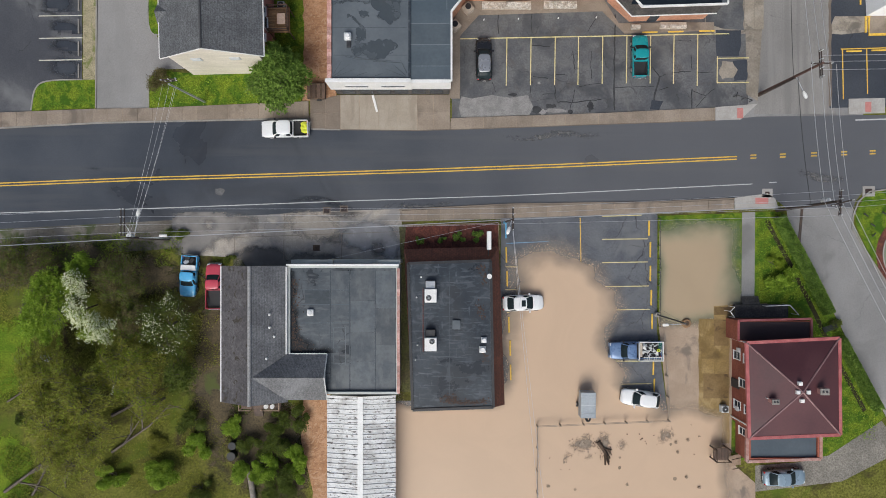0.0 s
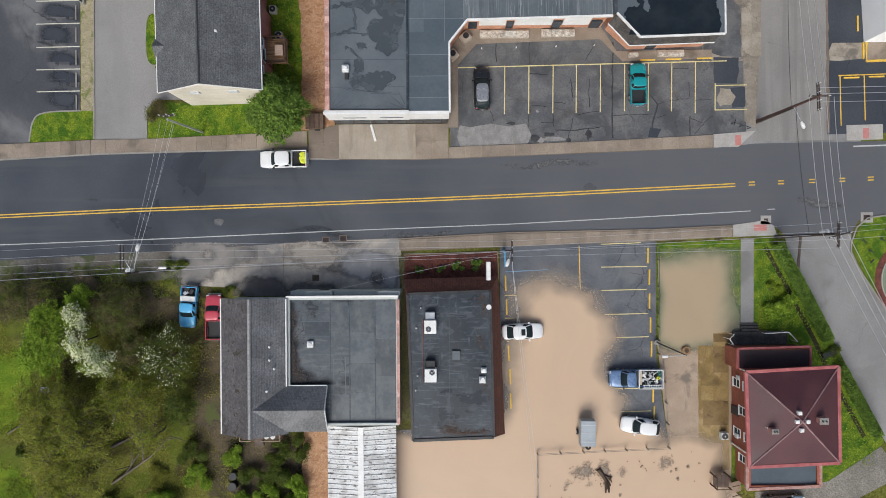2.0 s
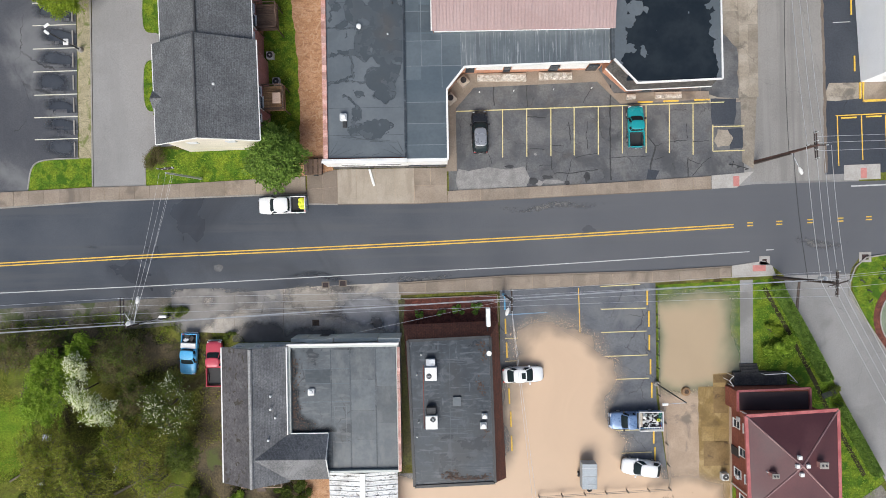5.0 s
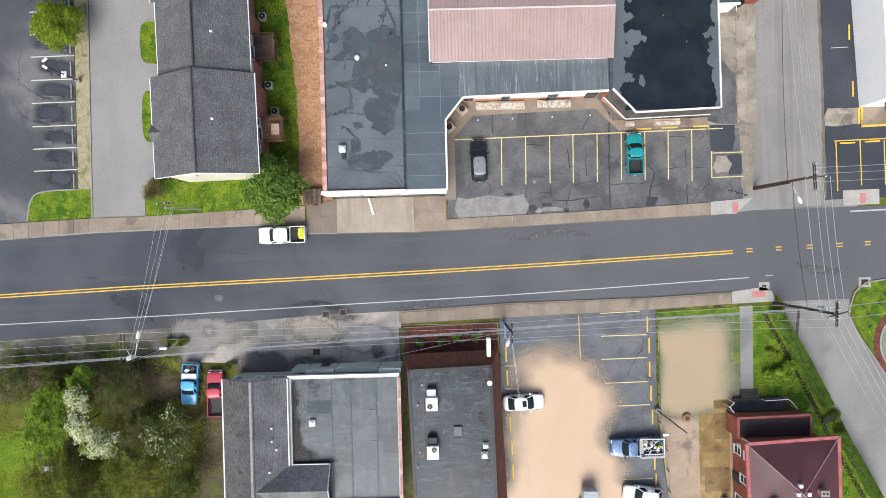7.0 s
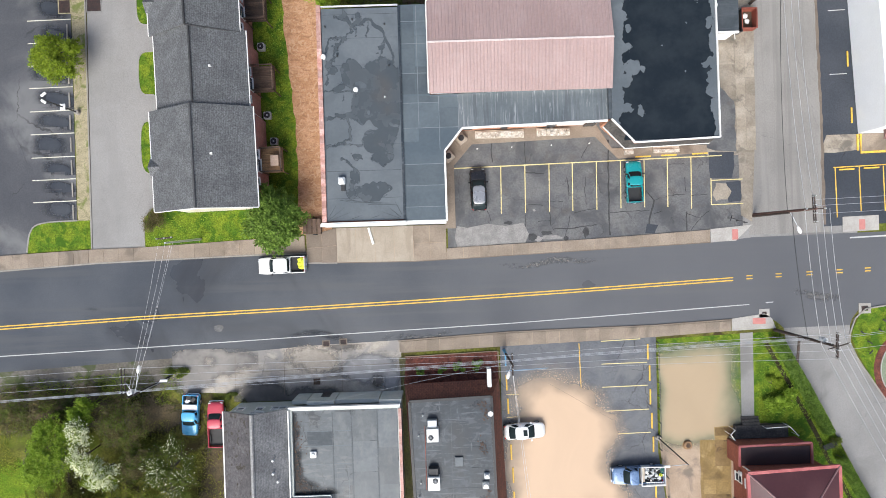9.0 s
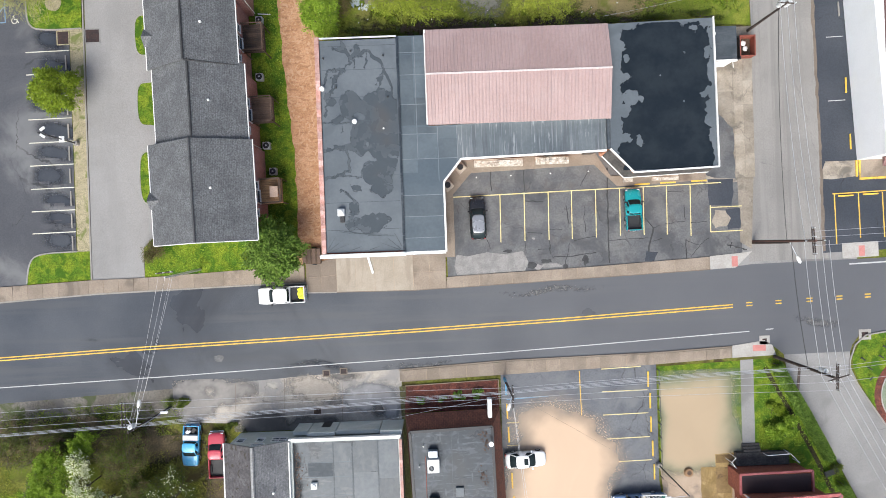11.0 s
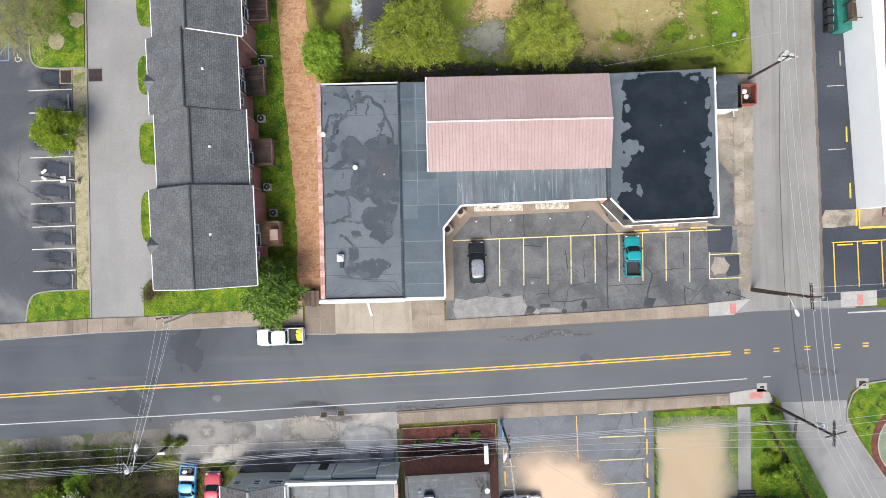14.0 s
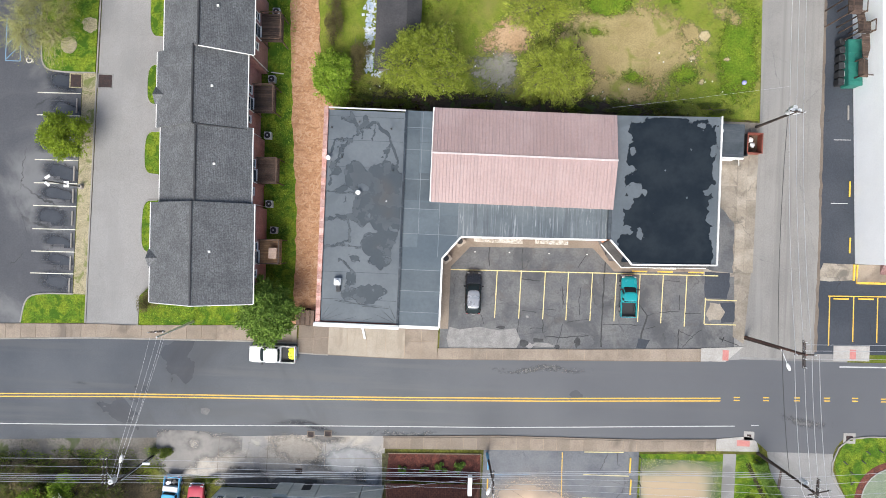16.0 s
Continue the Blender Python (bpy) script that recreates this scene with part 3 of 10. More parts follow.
RAIN_FILM = wet_mat("rain_film_on_grey_membrane", (0.060, 0.071, 0.079), (0.070, 0.081, 0.089), (0.083, 0.080, 0.077))
# near-black tone for damp membrane plus painted shade in the roof notch
CORNER_SHADE = wet_mat("shade_and_damp_in_roof_corner", (0.016, 0.018, 0.021), (0.024, 0.027, 0.030), None, 0.5, 0.45, 0.25)
POND = wet_mat("standing_rain_water", (0.012, 0.017, 0.022), (0.020, 0.026, 0.031), None, 0.12, 0.04, 0.3)
# thin water whose sky reflection is put into the grey base colour
SHEEN = wet_mat("sky_sheen_on_wet_concrete", (0.26, 0.255, 0.252), (0.30, 0.293, 0.288), None, 0.22, 0.5)
# wet concrete and the old house's shadow, both put into this dark tone
SOAKED_SHADE = wet_mat("soaked_shaded_edge", (0.088, 0.080, 0.073), (0.14, 0.127, 0.114), None, 0.5, 0.5)


DAMP = wet_mat("damp_grey_concrete", (0.165, 0.152, 0.14), (0.235, 0.217, 0.198), None, 0.6, 0.6)


# ---- building blocks ----
def block(bm, x0, y0, z0, x1, y1, z1):
    vs = [bm.verts.new((x, y, z)) for z in (z0, z1) for x, y in ((x0, y0), (x1, y0), (x1, y1), (x0, y1))]
    for f in ((3, 2, 1, 0), (4, 5, 6, 7), (0, 1, 5, 4), (1, 2, 6, 5), (2, 3, 7, 6), (3, 0, 4, 7)):
        bm.faces.new([vs[i] for i in f])
    return vs


def bevelled(x0, y0, z0, x1, y1, z1, r=0.02, seg=1):
    bm = bmesh.new()
    block(bm, x0, y0, z0, x1, y1, z1)
    bmesh.ops.bevel(bm, geom=bm.edges[:], offset=r, segments=seg, affect="EDGES")
    return bm


def one(*a):
    bm = bmesh.new()
    block(bm, *a)
    return bm


def extrude(bm, poly, z0, z1):
    """A prism over a plan outline (given anticlockwise)."""
    n = len(poly)
    lo = [bm.verts.new((x, y, z0)) for x, y in poly]
    hi = [bm.verts.new((x, y, z1)) for x, y in poly]
    bm.faces.new(hi)
    bm.faces.new(lo[::-1])
    for i in range(n):
        bm.faces.new((lo[i], lo[(i + 1) % n], hi[(i + 1) % n], hi[i]))


def slab(poly, z0, z1):
    bm = bmesh.new()
    extrude(bm, poly, z0, z1)
    bmesh.ops.recalc_face_normals(bm, faces=bm.faces[:])
    return bm


def tube(bm, a, b, r0, r1=None, n=8):
    a, b = Vector(a), Vector(b)
    r1 = r0 if r1 is None else r1
    q = (b - a).to_track_quat("Z", "Y")
    rings = []
    for c, r in ((a, r0), (b, r1)):
        rings.append([bm.verts.new(c + q @ Vector((r * math.cos(2 * math.pi * k / n), r * math.sin(2 * math.pi * k / n), 0))) for k in range(n)])
    for k in range(n):
        bm.faces.new((rings[0][k], rings[0][(k + 1) % n], rings[1][(k + 1) % n], rings[1][k]))
    bm.faces.new(rings[0][::-1])
    bm.faces.new(rings[1])


def rod(a, b, r0, r1=None, n=8):
    bm = bmesh.new()
    tube(bm, a, b, r0, r1, n)
    return bm


def solid(verts, faces):
    bm = bmesh.new()
    vs = [bm.verts.new(v) for v in verts]
    for f in faces:
        bm.faces.new([vs[i] for i in f])
    bmesh.ops.recalc_face_normals(bm, faces=bm.faces[:])
    return bm


def mesh_of(name, bm, material):
    me = bpy.data.meshes.new(name)
    bm.to_mesh(me)
    bm.free()
    me.materials.append(material)
    return me


def part(name, bm, material, parent, label=""):
    ob = new(name, mesh_of(name, bm, material))
    ob.parent = parent
    return tagged(ob, label)


def thing(name, label, category, at=(0, 0, 0), rz=0.0, group="", kind=""):
    ob = new(name)
    ob.empty_display_size = 0.5
    ob.matrix_basis = pose(*at, 0, 0, rz)
    return tagged(ob, label, category, group, kind)


def single(name, bm, material, label, category, at=(0, 0, 0), rz=0.0, group="", kind=""):
    ob = new(name, mesh_of(name, bm, material))
    ob.matrix_basis = pose(*at, 0, 0, rz)
    return tagged(ob, label, category, group, kind)


def line_y(poly, x):
    for (x0, y0), (x1, y1) in zip(poly, poly[1:]):
        if x <= x1:
            break
    return y0 + (y1 - y0) * (x - x0) / (x1 - x0)


def ribbon(poly, width, z0, z1):
    """A raised band along a plan line."""
    pts = [Vector((x, y)) for x, y in poly]
    left, right = [], []
    for i, p in enumerate(pts):
        d = (pts[min(i + 1, len(pts) - 1)] - pts[max(i - 1, 0)]).normalized()
        nrm = Vector((-d.y, d.x)) * width / 2
        left.append(tuple(p + nrm))
        right.append(tuple(p - nrm))
    bm = bmesh.new()
    rows = [[bm.verts.new((x, y, z)) for x, y in side] for side, z in ((right, z0), (right, z1), (left, z1), (left, z0))]
    for i in range(len(pts) - 1):
        for a in range(4):
            b = (a + 1) % 4
            bm.faces.new((rows[a][i], rows[a][i + 1], rows[b][i + 1], rows[b][i]))
    for i in (0, -1):
        bm.faces.new([r[i] for r in rows])
    bmesh.ops.recalc_face_normals(bm, faces=bm.faces[:])
    return bm


def blob(rx, ry, seed, power=2.0, rough=0.12, n=64, freq=1.6):
    """An irregular closed outline."""
    pts = []
    for k in range(n):
        a = 2 * math.pi * k / n
        c, s = math.cos(a), math.sin(a)
        r = (abs(c) ** power + abs(s) ** power) ** (-1 / power)
        r *= 1 + rough * (noise.noise((c * freq, s * freq, seed)) * 1.3 + 0.6 * noise.noise((c * freq * 4, s * freq * 4, seed + 9)))
        pts.append((rx * r * c, ry * r * s))
    return pts


# ---- ground and roads ----
def sheet(name, poly, z1, material, label, category="ground", z0=-0.3):
    return single(name, slab(poly, z0, z1), material, label, category, kind="structure")


bm = bmesh.new()
extrude(bm, [(-1500, -1500), (1500, -1500), (1500, 1500), (-1500, 1500)], -2.0, 0.0)
single("ground", bm, SCRUB, "weedy brown and green ground", "ground", kind="structure")

ROAD_N = [(-400, -1.7), (-60, 13.6), (-51.5, 14.0), (-39.7, 14.6), (-21, 15.0), (-15.7, 15.0), (-15.4, 13.9), (-3.3, 13.75), (2.2, 13.9), (16.6, 14.4), (31.4, 14.9), (36.2, 15.4), (51, 15.6), (400, 26)]
ROAD_S = [(-400, -14), (-60, 2.1), (-51.5, 2.4), (-29.9, 3.5), (-14.8, 4.4), (-5.6, 4.7), (7.5, 5.35), (24.5, 5.6), (33.6, 6.0), (51, 6.9), (400, 17)]
sheet("road", ROAD_S + ROAD_N[::-1], 0.02, ASPHALT_ROAD, "dark two-lane asphalt main road", "road")
for edge, (xa, xb), d0, d1 in ((ROAD_N, (-60, 36), -0.1, 0.9), (ROAD_S, (-14, 36), -0.9, 0.1)):
    line = [p for p in edge if xa <= p[0] <= xb]
    sheet("gutter_edge", [(x, y + d0) for x, y in line] + [(x, y + d1) for x, y in line[::-1]], 0.0195 if d0 < -0.5 else 0.0192, CONCRETE_DARK, "gritty concrete edge of the road", "pavement")
sheet("road_side_north", [(35.9, 15.68), (45.2, 15.75), (44.75, 19.5), (44.65, 31), (44.2, 60), (42, 250), (35, 250), (36.8, 57), (37.1, 44), (37.0, 28.9)], 0.026, ASPHALT_NORTH, "worn grey asphalt side street", "road")
sheet("road_side_south", [(39.6, 4.75), (39.9, 3.0), (41.0, 0.0), (45.4, -7.9), (51.1, -19.3), (60, -37), (150, -215), (160, -210), (70, -36), (51.4, -4.2), (48.6, 0.1), (47.3, 3.0), (47.3, 4.85)], 0.027, ASPHALT_SIDE, "worn grey asphalt side street running south-east", "road")
sheet("road_mouth", [(37.6, 6.3), (38.8, 5.5), (39.7, 4.7), (47.32, 4.8), (47.6, 5.6), (48.6, 6.9), (48.0, 7.4), (38.0, 7.4)], 0.0225, ASPHALT_ROAD, "dark asphalt mouth of the side street", "road")
sheet("junction_paving", [(31.0, 14.0), (48.5, 14.0), (48.5, 18.6), (31.0, 18.6)], 0.016, ASPHALT_SIDE, "worn grey paving round the junction", "pavement")
sheet("parking_lot_north", [(0.9, 15.0), (31.4, 16.0), (35.2, 16.6), (35.0, 40), (30.6, 43), (0.9, 43)], 0.03, ASPHALT_LOT, "cracked damp asphalt parking lot", "parking lot")
sheet("parking_lot_west", [(-80, 14.5), (-47.9, 15.9), (-47.6, 18.0), (-46.0, 19.6), (-42.0, 19.75), (-41.9, 45.4), (-44.5, 45.5), (-46.2, 46.6), (-46.8, 48.0), (-47.3, 70), (-80, 70)], 0.031, ASPHALT_WEST, "dark sealed asphalt parking lot", "parking lot")
sheet("driveway", [(-40.3, 15.8), (-33.3, 16.0), (-33.2, 70), (-39.8, 70)], 0.028, ASPHALT_DRIVE, "pale grey asphalt drive beside the townhouses", "road")
for name, poly in (("drive_spur", [(-33.3, 46.2), (-28.5, 46.0), (-28.5, 50.5), (-33.3, 50.2)]), ("drive_spur", [(-33.3, 38.3), (-28.5, 38.3), (-28.5, 42.5), (-33.3, 42.0)]),
                   ("drive_spur", [(-33.3, 30.9), (-28.5, 31.0), (-28.5, 34.5), (-33.3, 34.2)]), ("drive_spur", [(-33.3, 20.9), (-28.5, 21.0), (-28.5, 25.0), (-33.3, 24.6)])):
    sheet(name, poly, 0.033, ASPHALT_DRIVE, "pale asphalt spur to a townhouse door", "road")
sheet("parking_lot_south", [(6.6, 4.0), (24.7, 4.9), (24.6, -9.3), (26.0, -19.8), (26.0, -40), (-5.5, -40), (-5.5, -17.5), (6.4, -17.5)], 0.03, ASPHALT_SOUTH, "wet dark asphalt parking lot under flood water", "parking lot")
sheet("forecourt", [(-30.5, 0.4), (-29.6, -0.6), (-5.0, -2.0), (-4.9, 4.72), (-5.6, 4.7), (-14.8, 4.4), (-29.9, 3.5)], 0.035, CONCRETE_WORN, "stained wet concrete forecourt", "pavement")
sheet("bare_strip", [(-4.9, 3.2), (6.6, 3.6), (6.6, 5.0), (-4.9, 4.5)], 0.018, CONCRETE_DARK, "damp brown strip between mulch bed and pavement", "pavement")
sheet("gravel_yard", [(24.7, -7.4), (27.5, -7.0), (33.4, -6.2), (33.4, -9.0), (33.2, -24.6), (36, -27), (36, -40), (26.0, -40), (26.0, -19.8)], 0.036, GRAVEL, "muddy gravel yard", "ground")
sheet("gravel_lane", [(36, -25.0), (41.0, -24.6), (44.5, -23.8), (50.6, -19.8), (53, -23.2), (46.0, -26.8), (36, -28.0)], 0.038, DRIVE_GRAVEL, "grey gravel lane beside the brick house", "ground")
sheet("grass_plot", [(24.8, 3.9), (38.9, 4.4), (40.9, 0.0), (45.3, -7.9), (51.0, -19.3), (50.0, -20.3), (44.5, -23.9), (33.0, -24.4), (33.0, -6.3), (27, -7.1), (24.8, -7.4)], 0.022, GRASS, "lush green lawn round the brick house", "grass")
sheet("path", [(34.5, 4.3), (36.0, 4.35), (35.9, -5.6), (36.5, -6.6), (33.2, -6.4), (34.4, -5.0)], 0.034, ASPHALT_SIDE, "grey concrete footpath across the lawn", "path")
sheet("grass_corner", [(47.6, 3.0), (47.6, 4.3), (48.6, 6.2), (50.5, 7.0), (90, 7.6), (90, -36), (70, -34), (51.6, -4.2), (48.8, 0.2)], 0.05, GRASS, "green lawn on the street corner", "grass")
def disc(cx, cy, r, n=40):
    return [(cx + r * math.cos(2 * math.pi * k / n), cy + r * math.sin(2 * math.pi * k / n)) for k in range(n)]


sheet("mulch_corner", disc(54.7, -0.5, 4.75), 0.065, MULCH, "ring of dark red mulch on the street corner", "ground")
sheet("garden_disc", disc(54.7, -0.5, 3.9), 0.09, mk("grey_green_ground_cover", (0.16, 0.20, 0.13), (0.21, 0.24, 0.17), 0.9, 0.8, 8, 0.25, 0.5), "grey-green round bed inside the mulch ring", "ground")
single("bed_edging", ribbon(disc(54.7, -0.5, 3.95) + disc(54.7, -0.5, 3.95)[:1], 0.12, 0.0, 0.13), CONCRETE_PALE, "pale round edging of the corner bed", "edging", kind="structure")
sheet("lawn_west", [(-34.2, 16.2), (-24.0, 16.75), (-16.6, 17.1), (-16.2, 20.5), (-30.2, 20.5), (-33.2, 20.8), (-34.2, 19.8)], 0.05, GRASS, "green lawn before the townhouse gable", "grass")
def ragged(poly, amp=0.18, step=0.6):
    """Roughens a plan outline."""
    out = []
    for (x0, y0), (x1, y1) in zip(poly, poly[1:] + poly[:1]):
        n = max(1, int(math.hypot(x1 - x0, y1 - y0) / step)) if abs(y0) < 70 and abs(y1) < 80 else 1
        for k in range(n):
            x, y = x0 + (x1 - x0) * k / n, y0 + (y1 - y0) * k / n
            out.append((x + amp * 2 * noise.noise((x * 0.9, y * 0.9, 2.0)), y + amp * noise.noise((x * 0.9, y * 0.9, 6.0))))
    return out


sheet("lawn_east", [(-20.6, 20.4), (-16.1, 20.4), (-16.0, 24.5), (-16.0, 29), (-16.8, 40), (-17.8, 56), (-18.0, 75), (-21.6, 75), (-21.0, 46)], 0.045, GRASS, "strip of green lawn behind the townhouses", "grass")
sheet("earth_path", ragged([(-16.4, 17.2), (-12.45, 17.6), (-12.45, 42.6), (-14.2, 46), (-14.8, 56), (-15.2, 75), (-18.4, 75), (-18.2, 56), (-17.2, 40), (-16.3, 29), (-16.2, 24.5)]), 0.049, EARTH, "bare reddish earth strip beside the store", "ground")
sheet("meadow", [(-12.3, 43.5), (30, 43.5), (37.0, 43.2), (36.8, 57), (35, 250), (-15, 250), (-14.8, 56), (-14.2, 46)], 0.015, MEADOW, "worn grass and bare soil plot", "grass")
YARD = mk("stained_yard_concrete", (0.235, 0.20, 0.155), (0.33, 0.285, 0.23), 0.85, 0.45, 6, 0.16, 0.4, vary=0.14, layers=both(damp((0.12, 0.105, 0.088), 0.5, 0.54, 0.68, 0.1, 0.8, 0.85), damp((0.38, 0.34, 0.28), 0.3, 0.56, 0.7, 0.0, 0.6, 0.6), cracks(0.15, 0.006, (0.09, 0.08, 0.07), None, 0.5)))
sheet("yard_east", [(30.2, 26.0), (31.5, 24.9), (34.9, 25.0), (35.0, 18.0), (36.3, 17.2), (37.0, 28.9), (37.1, 43), (30.2, 43)], 0.034, YARD, "stained broken concrete beside the store", "pavement")
sheet("asphalt_patch", ragged([(30.3, 26.2), (32.2, 25.6), (34.7, 25.4), (34.6, 31.2), (33.0, 33.0), (30.3, 33.0)], 0.12, 0.7), 0.038, ASPHALT_LOT, "dark worn asphalt beside the store corner", "pavement")
sheet("asphalt_patch", ragged([(31.5, 22.4), (34.2, 22.4), (34.4, 25.4), (31.4, 25.4)], 0.12, 0.5), 0.0385, ASPHALT_EAST, "dark damp asphalt patch in the court corner", "pavement")
sheet("asphalt_patch", ragged([(33.6, 19.5), (35.1, 19.7), (35.0, 22.0), (33.4, 21.9)], 0.08, 0.5), 0.0385, ASPHALT_EAST, "dark damp asphalt patch in the court corner", "pavement")
sheet("asphalt_patch", ragged([(23.8, 16.25), (24.9, 16.15), (25.4, 17.2), (24.0, 17.35)], 0.06, 0.4), 0.0365, ASPHALT_EAST, "square black asphalt patch at the lot edge", "pavement")
sheet("earth_edge", ragged([(44.5, 16.6), (44.9, 16.6), (44.8, 30), (44.5, 45), (44.1, 70), (43.75, 70), (44.1, 45), (44.5, 30)], 0.08, 0.6), 0.037, CONCRETE_DARK, "brown gritty edge between street and lot", "ground")
sheet("parking_lot_east", [(44.6, 16.4), (90, 17.4), (90, 70), (43.9, 70), (44.1, 58), (44.45, 39.7)], 0.032, ASPHALT_EAST, "dark sealed asphalt beside the white building", "parking lot")
sheet("pale_patch", [(44.4, 25.0), (45.2, 27.0), (49.0, 27.0), (49.0, 25.2), (46, 24.9)], 0.036, YARD, "tan worn patch of paving", "ground")
sheet("earth_bank", [(-16.2, -16.3), (-13.2, -16.2), (-13.1, -40), (-15.8, -40), (-15.2, -28), (-16.6, -22)], 0.03, EARTH, "bare earth bank beside the metal shed", "ground")
sheet("verge", [(-60, -1.5), (-44, -0.6), (-36, -0.2), (-30.3, 0.2), (-29.9, 3.5), (-51.5, 2.4), (-60, 2.1)], 0.012, mk("muddy_verge", (0.105, 0.09, 0.07), (0.165, 0.15, 0.13), 0.8, 0.3, 4, 0.3, 0.6, layers=both(damp((0.055, 0.07, 0.02), 0.35, 0.5, 0.62, 0.0), damp((0.08, 0.075, 0.07), 0.2, 0.52, 0.66, 0.2))), "muddy grey verge along the road", "ground")
for pts in ([(2.0, 15.35), (4, 15.3), (6.5, 15.5), (9.9, 15.6), (10.3, 16.6), (9.7, 17.9), (7.6, 17.6), (5.5, 17.9), (3.2, 17.5), (2.0, 17.75), (1.7, 16.4)],):
    sheet("asphalt_patch", pts, 0.036, PATCH, "pale rough asphalt patch", "pavement")
sheet("asphalt_patch", ragged([(32.0, 19.7), (33.5, 19.9), (34.1, 20.9), (33.4, 21.8), (32.2, 21.7), (31.9, 20.6)], 0.25, 0.3), 0.0395, YARD, "tan worn patch in the asphalt", "pavement")


def mark(poly, width, material, label, z=0.02):
    return single("road_marking", ribbon(poly, width, z - 0.01, z + 0.006), material, label, "road marking", kind="structure")


# centre lines, edge lines and the dashes across the junction
CENTRE = [(-400, -7.5), (-60, 7.2), (-51.5, 7.55), (-35.1, 8.2), (-18.7, 8.65), (-2.4, 9.15), (14.0, 9.75), (33.9, 10.62)]
for off in (0.16, -0.16):
    mark([(x, y + off) for x, y in CENTRE], 0.13, YELLOW, "solid yellow centre line")
for x in (35.8, 39.2, 42.8, 46.3, 49.6):
    for off in (0.17, -0.17):
        mark([(x - 0.35, 10.7 + (x - 34) * 0.035 + off), (x + 0.35, 10.72 + (x - 34) * 0.035 + off)], 0.13, YELLOW, "short yellow guide dash")
for off in (0.16, -0.16):
    mark([(52.6, 11.3 + off), (90, 12.5 + off)], 0.13, YELLOW, "solid yellow centre line")
mark([(-400, -10.6), (-60, 3.9), (-51.5, 4.25), (-31.8, 4.85), (-12.2, 5.6), (7.5, 6.25), (17.3, 6.7), (35.7, 7.6)], 0.1, WHITE_LINE, "white edge line")
mark([(37.6, 7.75), (38.5, 7.8)], 0.12, WHITE_LINE, "short white dash")
mark([(47.6, 15.0), (90, 16.2)], 0.16, WHITE_LINE, "white stop line")

single("road_patch", slab([(-26.0 + a, 6.75 + b) for a, b in blob(0.55, 0.4, 3, 2.0, 0.2, 24)], 0.0, 0.0245), ASPHALT_LOT, "small pale patch in the road surface", "road", kind="structure")

def smooth(poly, n=2):
    """Rounds the inner corners of a plan line."""
    for k in range(n):
        out = [poly[0]]
        for (x0, y0), (x1, y1) in zip(poly, poly[1:]):
            out += [(x0 * 0.75 + x1 * 0.25, y0 * 0.75 + y1 * 0.25), (x0 * 0.25 + x1 * 0.75, y0 * 0.25 + y1 * 0.75)]
        poly = out + [poly[-1]]
    return poly


# kerbs
for poly, nm in (([(-60, 13.75), (-51.5, 14.1), (-39.7, 14.7), (-21, 15.1), (-15.6, 15.1)], "kerb"), ([(-15.45, 14.9), (-15.4, 13.97), (-12.0, 13.9)], "kerb"),
                 ([(-5.2, 4.62), (7.5, 5.25), (24.5, 5.5), (33.6, 5.9)], "kerb"), ([(47.2, 2.4), (47.25, 3.8), (47.9, 5.6), (49.2, 6.7), (51.5, 7.0), (90, 7.9)], "kerb"),
                 ([(47.2, 2.4), (48.6, 0.1), (51.4, -4.2), (70, -35)], "kerb"),
                 ([(-40.35, 16.4), (-40.2, 45.5), (-39.9, 70)], "kerb"), (smooth([(-41.9, 19.72), (-46.0, 19.65), (-47.45, 18.95), (-47.87, 16.2)]), "kerb"),
                 (smooth([(-40.4, 45.5), (-44.3, 45.42), (-46.5, 45.75), (-46.8, 48.2), (-47.3, 70)]), "kerb"), ([(-34.25, 16.3), (-34.25, 19.8), (-33.3, 20.9), (-32.6, 21.0)], "kerb")):
    single("kerb", ribbon(poly, 0.16, -0.2, 0.13), CONCRETE if -6 < poly[0][0] < 0 else KERB, "concrete kerb", "kerb", kind="structure")

pale_pipe = rod((0, 0, 0), (1.45, -0.11, 0), 0.06, 0.06, 8)
single("downspout", pale_pipe, WHITE_TRIM, "white downspout extension lying on the lawn", "pipe", (-19.97, 46.42, 0.12))

# grass islands
def island(poly, label):
    ob = single("grass_island", slab(poly, -0.2, 0.10), GRASS, label, "grass", kind="structure")
    return ob


island([(-47.8, 16.1), (-40.45, 16.4)] + smooth([(-40.4, 19.7), (-46.0, 19.6), (-47.4, 18.9), (-47.8, 16.1)])[:-1], "kerbed green grass island at the lot entrance")
island(smooth([(-47.2, 70), (-46.7, 48.2), (-46.4, 45.8), (-44.3, 45.5), (-40.4, 45.6)]) + [(-40.1, 70)], "green grass island under a bare tree")
sheet("pebble_strip", [(-41.85, 19.7), (-40.4, 19.7), (-40.3, 45.5), (-41.8, 45.4)], 0.09, PEBBLE, "strip of tan gravel between lot and drive", "ground")
